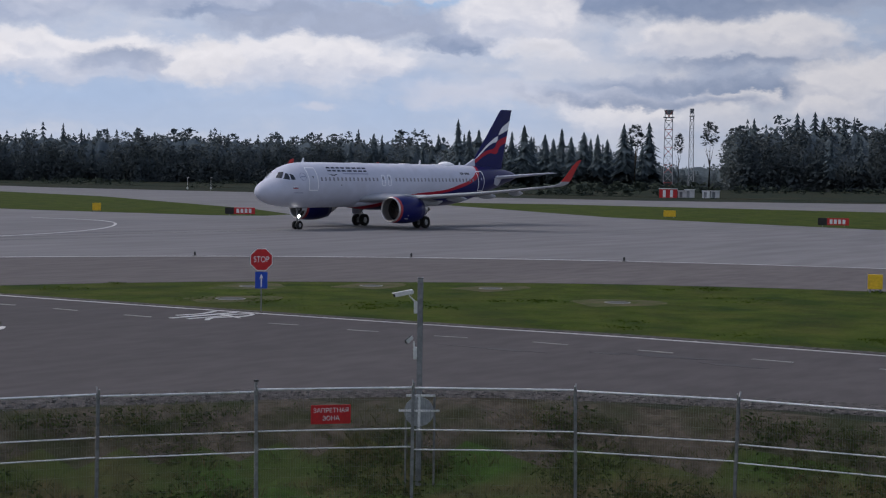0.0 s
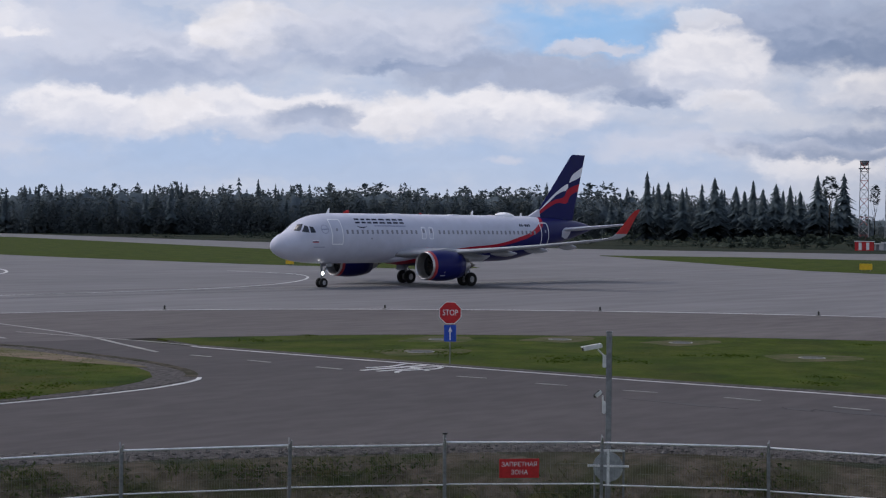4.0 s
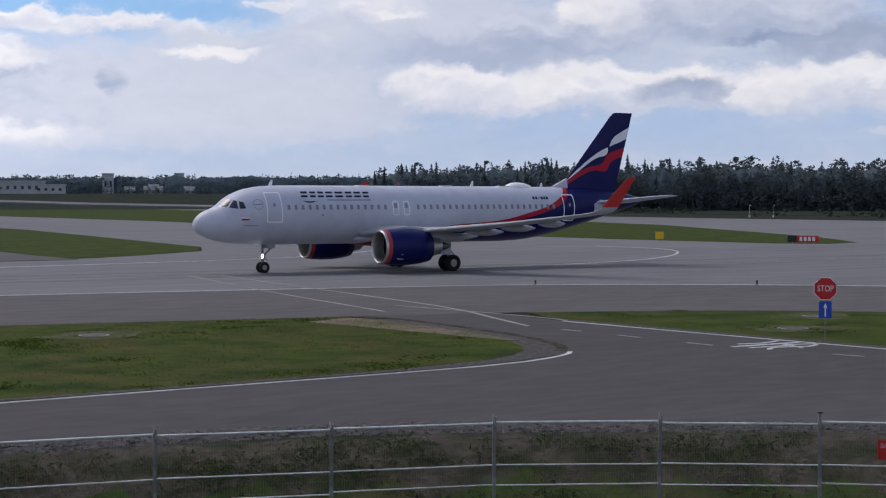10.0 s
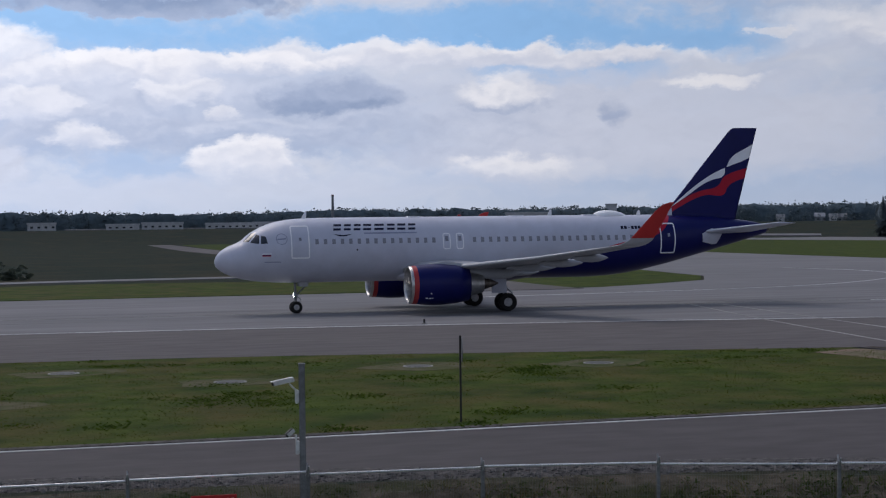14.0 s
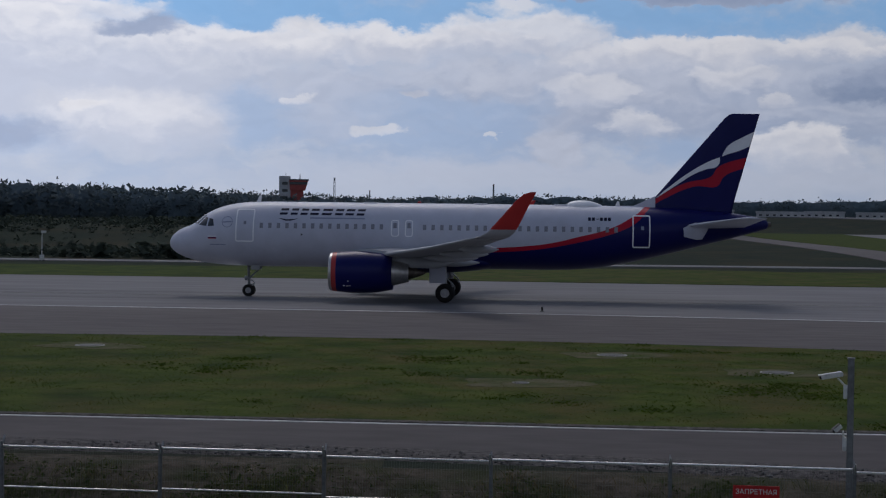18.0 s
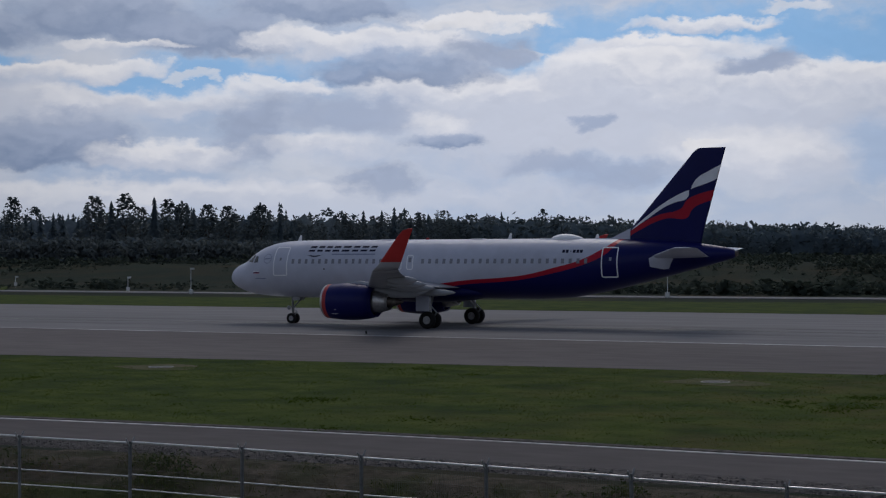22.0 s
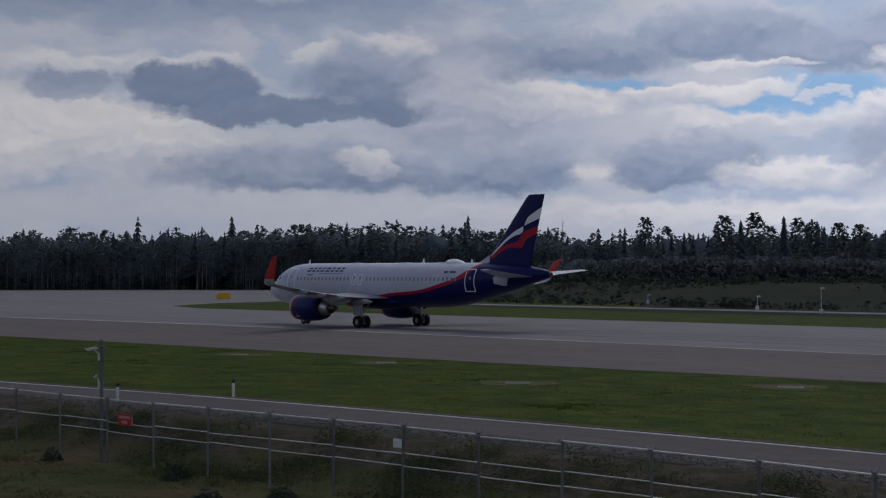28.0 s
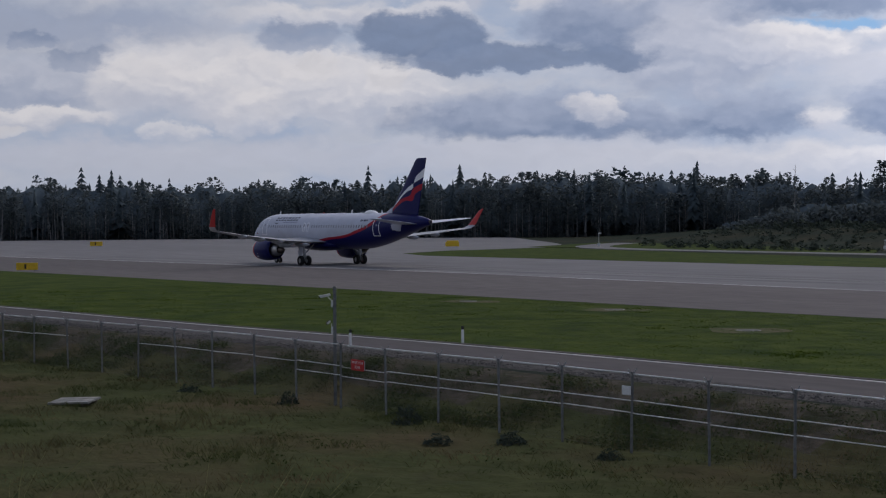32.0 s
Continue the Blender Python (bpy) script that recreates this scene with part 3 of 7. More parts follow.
ROAD_FAR = [(44.6, 0), (44.4, 20), (43.4, 30), (42.6, 40), (42.0, 50)]
ROAD_OUT = [(42.2, 56.2), (39.0, 57.6), (36.0, 58.0)]
ISLAND_TIP = [(36.9, 54.5), (36.6, 50.3), (36.0, 45.5), (34.6, 41.4), (32.4, 39.0), (28.6, 38.0)]
ROAD_L = [(19, 38.0), (6, 38.2), (-3.4, 38.6), (-17, 39.0), (-28, 38.8), (-38, 38.1), (-54, 36.6), (-69, 34.4), (-82, 33.0), (-94, 31.9), (-150, 25), (-300, 6)]
ROAD_NEAR = [(-300, 0), (-150, 20), (-94, 27.6), (-69, 30.2), (-54, 32.2), (-36, 34.0), (-15, 34.6), (-3, 34.0), (5, 32.8), (13, 31.2), (18, 29.8), (23, 27.0), (30.4, 20.8), (34.2, 11.6), (35.4, 0), (35, -40)]
road_outline = [(45, -40)] + xy(smooth_line(ROAD_FAR + ROAD_OUT + ISLAND_TIP + ROAD_L, 2.0)) + xy(smooth_line(ROAD_NEAR, 2.5))
tagged(part("road", polygon_plate(bmesh.new(), road_outline, -0.25, 0.003), M["asphalt"]), "dark asphalt perimeter road with a junction", "road", "", "structure")
shoulder_line = smooth_line(ROAD_NEAR, 1.5)
bm = bmesh.new()
rings = []
for i, p in enumerate(shoulder_line):
    d = (shoulder_line[min(i + 1, len(shoulder_line) - 1)] - shoulder_line[max(i - 1, 0)]).normalized()
    s = Vector((d.y, -d.x, 0))
    rings.append([(p.x + s.x * o, p.y + s.y * o, zz) for o, zz in ((-0.6, 0.0), (0.0, 0.02), (0.7, 0.01), (1.3, -0.12), (2.0, -0.45), (2.0, -1.2), (-0.6, -0.5))])
tagged(part("gravel_verge", fixed(loft(bm, rings)), M["gravel"]), "grey crushed stone verge along the road", "gravel", "", "structure")


def lawn(name, outline, label, material="grass", z=0.018):
    return tagged(part(name, polygon_plate(bmesh.new(), outline, -0.2, z), M[material]), label, "grass", "", "structure")


def inside(outline, x, y):
    hit = np.zeros(x.shape, bool)
    for (ax, ay), (bx, by) in zip(outline, outline[1:] + outline[:1]):
        if ay != by:
            hit ^= ((ay > y) != (by > y)) & (x < (bx - ax) * (y - ay) / (by - ay) + ax)
    return hit


LAWN_L = xy(smooth_line([(35.7, 57.2), (35.8, 54.5), (35.5, 50.3), (34.9, 45.8), (33.6, 42.3), (31.4, 40.0), (27.6, 38.9)] + [(x, y + 0.45) for x, y in ROAD_L], 2.0))
LAWN_L += [(p.x, p.y - 0.3) for p in near_edge[::-1] if -290 < p.x < 36.2]
LAWN_R = [(p.x - 0.3, p.y - 0.3) for p in near_edge if 43.5 < p.x < 76.5 and p.y > -38] + [(x + 0.5, y) for x, y in ROAD_FAR[::-1]] + [(45.2, -38)]
EDGE_BED = xy(smooth_line(ISLAND_TIP + ROAD_L, 2.0)) + [(p.x, p.y - 0.05) for p in near_edge[::-1] if -290 < p.x < 36.6]
tagged(part("gravel_bed", polygon_plate(bmesh.new(), EDGE_BED, -0.2, 0.008), M["gravel"]), "dark gravel bed showing at the edge of the grass", "gravel", "", "structure")
EDGE_BED = [(p.x - 0.05, p.y - 0.05) for p in near_edge if 42.5 < p.x < 76.5 and p.y > -38] + ROAD_FAR[::-1] + [(44.8, -38)]
tagged(part("gravel_bed", polygon_plate(bmesh.new(), EDGE_BED, -0.2, 0.009), M["gravel"]), "dark gravel bed showing at the edge of the grass", "gravel", "", "structure")
lawn("grass_island", LAWN_L, "mown green grass between the road and the taxiway")
lawn("grass_island", LAWN_R, "mown green grass beside the road junction")
BAND = [(37, 127), (43, 130), (45, 134), (43, 160), (38, 164), (30, 162), (15, 166), (-10, 158), (-60, 154), (-135, 156), (-200, 172), (-226, 178), (-218, 150), (-205, 133), (-190, 127), (-150, 127), (-60, 128), (0, 128.5)]
WEDGE = [(146, 121), (139, 119), (135, 124), (133, 150), (135, 190), (143, 245), (155, 330), (185, 800), (330, 800), (300, 450), (213, 224), (163, 142)]
TRIANGLE = [(230, 163), (226, 160), (172, 92), (156, 52), (150, 10), (150, -50), (250, -50), (240, 78), (241, 140)]
FAR_ROAD = [(-330, 335), (-300, 291), (-269, 243), (-245, 208), (-225, 188), (-205, 179), (-173, 174.5), (-135, 173), (-60, 171), (-10, 173), (20, 179), (44, 180), (54, 174)]
LINK_ROAD = [(46, 124), (46.5, 136), (49, 160), (53, 188), (58, 225), (62.5, 276), (67, 345), (77, 522), (118, 1000)]
MEADOW = [(49, 127), (54, 126.8), (61, 131.2), (69.7, 138.2), (75.7, 150), (78.7, 166), (86.7, 207), (94.7, 251), (102.7, 354), (136, 598), (160, 770), (108, 770), (83, 522), (73, 345), (68.5, 276), (64, 225), (59, 188), (55, 160), (52, 136)]
tagged(part("far_road", strip(bmesh.new(), smooth_line(FAR_ROAD, 4.0), 6.5, -0.2, 0.03), M["concrete"]), "pale concrete service road behind the taxiway", "road", "", "structure")
tagged(part("far_road", strip(bmesh.new(), smooth_line(LINK_ROAD, 6.0), 11.0, -0.2, 0.035), M["shoulder"]), "grey asphalt link road across the rough grass", "road", "", "structure")
lawn("grass_meadow", MEADOW, "rough green grass between the link road and the far taxiway")
lawn("grass_band", [(-236, 181), (-212, 183), (-180, 178), (-150, 177), (-165, 196), (-215, 216), (-262, 262), (-300, 312), (-322, 312), (-285, 248), (-252, 204)], "mown grass inside the service road's bend", z=0.022)
lawn("grass_band", BAND, "mown grass strip on the far side of the taxiway")
lawn("grass_band", WEDGE, "mown grass wedge between two taxiways")
lawn("grass_band", TRIANGLE, "triangular mown grass patch by the far runway")
tagged(part("dirt_patch", polygon_plate(bmesh.new(), xy(smooth_line([(33.0, 55.6), (35.6, 56.2), (35.8, 53), (35.6, 49.6), (35.1, 45.6), (34.7, 43.8), (34.3, 45.2), (34.0, 48), (33.6, 51.4), (33.0, 55.6)], 0.8))[:-1], 0.0, 0.024), M["dirt"]), "bare brown earth worn into the grass corner", "earth", "", "structure")
lawn("grass_verge", [(330, -60), (420, 800), (900, 900), (900, -200)], "rough grass beyond the far runway", "field", z=0.02)

# a far runway on the rising ground
rings = []
for az, d in ((-4, 1215), (-8, 1195), (-11, 1150), (-14, 1070), (-17, 990), (-20, 920), (-23, 867), (-27, 820), (-31, 790)):
    q = [(-math.sin(radians(az)) * k, math.cos(radians(az)) * k) for k in (d, d + 24)]
    z0, z1 = (float(far_rise(np.array([a]), np.array([b]))[0]) for a, b in q)
    rings.append([(*q[0], z0 + 0.5), (*q[1], z1 + 0.9), (*q[1], z1 - 1), (*q[0], z0 - 1)])
tagged(part("far_runway", fixed(loft(bmesh.new(), rings)), M["concrete"]), "pale concrete runway on the distant rising ground", "runway", "", "structure")

# ---- painted lines ----
def painted(name, pts, width, label, material="line", z=0.016, step=2.0):
    return tagged(part(name, strip(bmesh.new(), smooth_line(pts, step), width, z - 0.012, z), M[material]), label, "line marking", "", "structure")


painted("taxiway_edge_line", EDGE_LINE, 0.32, "white painted taxiway edge line")
painted("taxiway_centre_line", [(130, 88), (103, 89.5), (76, 92), (48, 95.2), (24, 97.1), (-6, 98.7), (-41, 99.2), (-73, 98.7), (-106, 97.3), (-150, 94.6), (-220, 88), (-700, 50)], 0.22, "worn painted taxiway centre line", "faint")
CENTRE = [(130, 88), (103, 89.5), (76, 92), (48, 95.2), (24, 97.1), (-6, 98.7), (-41, 99.2), (-73, 98.7), (-106, 97.3), (-150, 94.6), (-220, 88)]
for off, w in ((-3.8, 1.7), (3.8, 1.5), (0.3, 1.1)):
    painted("tyre_track", [(x, y + off) for x, y in CENTRE], w, "grey rubber tyre track on the concrete", "rubber", 0.005, 4.0)
painted("taxiway_lead_line", [(98, 172), (98.5, 155), (92, 139), (81, 126.5), (68.5, 118.5), (54, 115), (36, 113)], 0.3, "worn curved lead-in line", "line")
painted("taxiway_lead_line", [(112, 128), (110.5, 116), (102, 105.5), (89.7, 97), (76, 93.2), (60, 93.5)], 0.25, "worn curved lead-in line", "line")
painted("junction_line", [(48.5, 93), (45.5, 75), (42.9, 60), (40.6, 53), (39.1, 48.8)], 0.2, "worn junction line across the taxiway", "faint")
painted("junction_line", [(46.6, 93.8), (42.3, 75.7), (38.9, 58.8)], 0.18, "worn junction line across the taxiway", "faint")
painted("junction_line", [(41.6, 62), (42.4, 53), (42.2, 50)], 0.15, "worn junction line across the taxiway", "faint")
painted("stop_bar", [(49.3, 157), (53.6, 155.6)], 0.5, "white painted stop bar across the link road", z=0.048)
painted("road_edge_line", [(x - 0.12, y) for x, y in ROAD_FAR], 0.16, "white road edge line")
painted("road_edge_line", [(x + 0.05, y - 0.12) for x, y in [(33.6, 39.9)] + ISLAND_TIP[4:] + ROAD_L], 0.16, "white road edge line round the grass corner", step=1.0)
painted("gravel_edge", [(36.6, 57.2), (37.0, 54.5), (36.7, 50.3), (36.1, 45.5), (34.8, 41.7), (33.6, 40.2)], 0.4, "stony earth edge round the grass corner", "stony", 0.014, 1.0)
painted("gravel_edge", [(x, y + 0.28) for x, y in ISLAND_TIP[4:] + ROAD_L], 0.38, "dark gravel edge along the grass", "gravel", 0.026, 1.0)
painted("gravel_edge", [(x + 0.35, y) for x, y in ROAD_FAR], 0.5, "dark gravel edge along the grass", "gravel", 0.026, 1.0)
for (x0, y0), (x1, y1) in zip([(39.15, 46.8), (39.2, 43.6), (39.1, 39.9), (40.1, 34.2), (40.15, 30.9), (40.4, 27.7), (40.9, 24.4), (41.0, 20.9), (41.1, 17.4), (41.2, 13.8)],
                              [(39.2, 45.7), (39.2, 42.4), (39.15, 38.7), (40.3, 33.1), (40.3, 29.8), (40.6, 26.6), (40.9, 23.2), (41.0, 19.8), (41.1, 16.2), (41.2, 12.6)]):
    painted("lane_dash", [(x0, y0), (x1, y1)], 0.13, "short white lane dash", "faint")
for pts, w in (([(39.3, 37.9), (42.4, 37.7)], 0.22), ([(39.5, 37.3), (41.2, 37.1)], 0.16), ([(39.6, 36.5), (40.3, 36.9), (41.5, 36.5), (42.3, 36.8)], 0.17), ([(40.2, 38.5), (41.2, 38.25), (42.3, 38.6)], 0.15), ([(41.3, 37.4), (42.5, 37.0)], 0.14), ([(40.9, 36.2), (41.7, 37.9)], 0.12)):
    painted("road_mark", pts, w, "worn white painted road marking")
# dark oil stains and tyre smears on the road
for k, (x, y, a, b) in enumerate(((40.2, 19.5, 1.3, 0.35), (39.4, 17.2, 0.8, 0.25), (39.7, 21.3, 0.5, 0.2), (38.6, 24.5, 1.6, 0.18))):
    tagged(part("oil_stain", polygon_plate(bmesh.new(), [(x + b * math.cos(q) * (1 + 0.35 * math.sin(3 * q + k)), y + a * math.sin(q) * (1 + 0.3 * math.sin(4 * q + 2 * k))) for q in [2 * math.pi * i / 26 for i in range(26)]], 0.0, 0.007), M["stain"]), "dark oil stain on the asphalt", "stain", "", "structure")

# ---- the airliner: x runs aft from the nose, the port side is -y ----
ST = np.array([0.0, 0.06, 0.2, 0.45, 0.85, 1.35, 1.75, 2.15, 2.6, 3.2, 4.0, 5.0, 6.2, 8.0, 24.0, 26.0, 28.0, 30.0, 32.0, 34.0, 35.5, 36.8, 37.35, 37.5])
TOP = np.array([3.36, 3.56, 3.78, 4.02, 4.25, 4.45, 4.68, 5.03, 5.30, 5.58, 5.80, 5.93, 5.98, 5.99, 5.99, 5.98, 5.96, 5.93, 5.88, 5.75, 5.58, 5.36, 5.22, 5.05])
LOW = np.array([3.24, 3.05, 2.88, 2.68, 2.48, 2.30, 2.20, 2.12, 2.06, 2.00, 1.95, 1.93, 1.92, 1.92, 1.92, 2.00, 2.28, 2.70, 3.20, 3.72, 4.12, 4.48, 4.64, 4.78])
WID = np.array([0.06, 0.25, 0.47, 0.72, 0.98, 1.22, 1.38, 1.52, 1.65, 1.78, 1.90, 1.96, 1.975, 1.975, 1.975, 1.96, 1.88, 1.72, 1.46, 1.08, 0.76, 0.46, 0.32, 0.14])


def eased(xs, ys):
    """A smooth curve through the points that does not overshoot."""
    h, d = np.diff(xs), np.diff(ys) / np.diff(xs)
    s = np.zeros(len(xs))
    ok = d[:-1] * d[1:] > 0
    w1, w2 = 2 * h[1:] + h[:-1], h[1:] + 2 * h[:-1]
    s[1:-1][ok] = ((w1 + w2)[ok]) / (w1[ok] / d[:-1][ok] + w2[ok] / d[1:][ok])
    s[0], s[-1] = d[0], d[-1]

    def at(x):
        i = int(np.clip(np.searchsorted(xs, x) - 1, 0, len(h) - 1))
        t = (x - xs[i]) / h[i]
        return float(ys[i] * (1 + 2 * t) * (1 - t) ** 2 + ys[i + 1] * t * t * (3 - 2 * t) + h[i] * (s[i] * t * (1 - t) ** 2 - s[i + 1] * t * t * (1 - t)))
    return at


BODY = [eased(ST, a) for a in (TOP, LOW, WID)]


def section(x):
    """Top, bottom and half width of the body at x."""
    return [f(min(37.5, max(0.0, x))) for f in BODY]


def on_body(x, z, side=-1, off=0.0):
    t, l, w = section(x)
    zc, rz = (t + l) / 2, (t - l) / 2
    c = max(-1.0, min(1.0, (z - zc) / rz))
    s = math.sqrt(max(0.0, 1 - c * c))
    n = Vector((0, side * s / w, c / rz)).normalized()
    return Vector((x, side * w * s, z)) + n * off


def patch(corners, side=-1, off=0.008, n=4, thick=0.0):
    """A thin plate on the body between four (x, z) corners, in order round."""
    a, b, c, d = [Vector(p) for p in corners]
    bm = bmesh.new()
    grid = [[bm.verts.new(on_body(*((a.lerp(b, i / n)).lerp(d.lerp(c, i / n), j / n)), side, off)) for j in range(n + 1)] for i in range(n + 1)]
    for i in range(n):
        for j in range(n):
            bm.faces.new((grid[i][j], grid[i + 1][j], grid[i + 1][j + 1], grid[i][j + 1]))
    fixed(bm)
    bmesh.ops.solidify(bm, geom=bm.faces[:], thickness=off * 0.8)
    return fixed(bm)


def outline(x0, x1, z0, z1, side, w=0.055, r=0.12, off=0.012):
    """A rounded frame painted proud on the body."""
    def loop(e):
        pts = []
        for cx, cz, a0 in ((x1 - r, z1 - r, 0), (x0 + r, z1 - r, 90), (x0 + r, z0 + r, 180), (x1 - r, z0 + r, 270)):
            for k in range(4):
                a = radians(a0 + 30 * k)
                pts.append((cx + (r - e) * math.cos(a), cz + (r - e) * math.sin(a)))
            nxt = {0: (x0 + r, z1 - e), 90: (x0 + e, z0 + r), 180: (x1 - r, z0 + e), 270: (x1 - e, z1 - r)}[a0]
            px, pz = pts[-1]
            pts += [(px + (nxt[0] - px) * k / 7, pz + (nxt[1] - pz) * k / 7) for k in range(1, 7)]
        return pts
    bm = bmesh.new()
    rings = [[on_body(x, z, side, o) for x, z in loop(e)] for e, o in ((0, 0.0), (0, off), (w, off), (w, 0.0))]
    return fixed(loft(bm, rings, caps=False))


def foil(chord, thick, n=9):
    """An aerofoil section: (x, z) from the trailing edge over the top and back."""
    xs = [0.5 * (1 + math.cos(math.pi * k / n)) for k in range(n + 1)]
    t = lambda x: 5 * thick * (0.2969 * math.sqrt(x) - 0.126 * x - 0.3516 * x * x + 0.2843 * x ** 3 - 0.1036 * x ** 4)
    return [(x * chord, (t(x) + 0.25 * thick * x * (1 - x)) * chord) for x in xs] + [(x * chord, (-t(x) * 0.8 + 0.25 * thick * x * (1 - x)) * chord) for x in xs[-2:0:-1]]


def wing_rings(stations, side):
    """stations: y, leading edge x, z, chord, thickness, cant in degrees."""
    out = []
    for y, lx, z, ch, th, cant in stations:
        c, s = math.cos(radians(cant)), math.sin(radians(cant))
        out.append([(lx + fx, side * (y - fz * s), z + fz * c) for fx, fz in foil(ch, th)])
    return out


jet = thing("airliner", pose(*(0, 0, 0)), "silver-grey twin-engine airliner with navy tail and red stripes, taxiing", "airplane")

rings = []
for x in sorted(set([*ST.tolist(), *np.arange(9, 24, 1.5).tolist(), *np.arange(0.1, 7, 0.15).tolist(), *np.arange(24.5, 37, 0.75).tolist()])):
    t, l, w = section(x)
    zc, rz = (t + l) / 2, (t - l) / 2
    rings.append([(x, w * math.sin(2 * math.pi * k / 48), zc + rz * math.cos(2 * math.pi * k / 48)) for k in range(48)])
body = part("fuselage", fixed(loft(bmesh.new(), rings)), M["fuselage"], jet, "silver-grey fuselage with a sweeping red and navy tail", True)
part("tail_exhaust", turned(bmesh.new(), [(37.2, 0.20), (37.62, 0.17), (37.62, 0.13), (37.3, 0.12)], (0, 0, 4.93), 20), M["hot"], jet, "grey exhaust pipe", True)
# belly fairing
bm = bmesh.new()
rings = []
for k in range(21):
    u = k / 20
    x = 10.6 + 10.6 * u
    e = math.sin(math.pi * min(1, max(0.0, u))) ** 0.45 if 0 < u < 1 else 0.02
    rings.append([(x, 2.12 * e * math.sin(a), 2.35 - 0.72 * e * math.cos(a) if math.cos(a) > 0 else 2.35 - 0.9 * e * math.cos(a)) for a in [2 * math.pi * i / 28 for i in range(28)]])
part("belly_fairing", fixed(loft(bm, rings)), M["fuselage"], jet, "", True)

# fin with its dorsal root, and the rudder
bm = bmesh.new()
def fin_ring(z, lx, tx, th):
    ch = tx - lx
    return [(lx + fx, fz, z) for fx, fz in [(a, b) for a, b in foil(ch, th)]]
part("fin", fixed(loft(bm, [fin_ring(5.3, 29.0, 35.25, 0.075), fin_ring(5.75, 29.3, 35.25, 0.075), fin_ring(6.1, 29.95, 35.33, 0.08), fin_ring(6.5, 30.45, 35.42, 0.09), fin_ring(11.5, 34.72, 36.78, 0.09), fin_ring(11.72, 34.98, 36.84, 0.08), fin_ring(11.78, 35.2, 36.86, 0.05)])), M["fin"], jet, "navy fin with waving white and red bands", True)
part("dorsal_fillet", fixed(loft(bmesh.new(), [[(27.9, 0.02, 5.97), (27.9, -0.02, 5.97), (27.9, -0.02, 5.9), (27.9, 0.02, 5.9)], [(29.2, 0.1, 6.0), (29.2, -0.1, 6.0), (29.2, -0.16, 5.8), (29.2, 0.16, 5.8)], [(30.5, 0.12, 6.62), (30.5, -0.12, 6.62), (30.5, -0.25, 5.8), (30.5, 0.25, 5.8)]])), M["greyp"], jet)

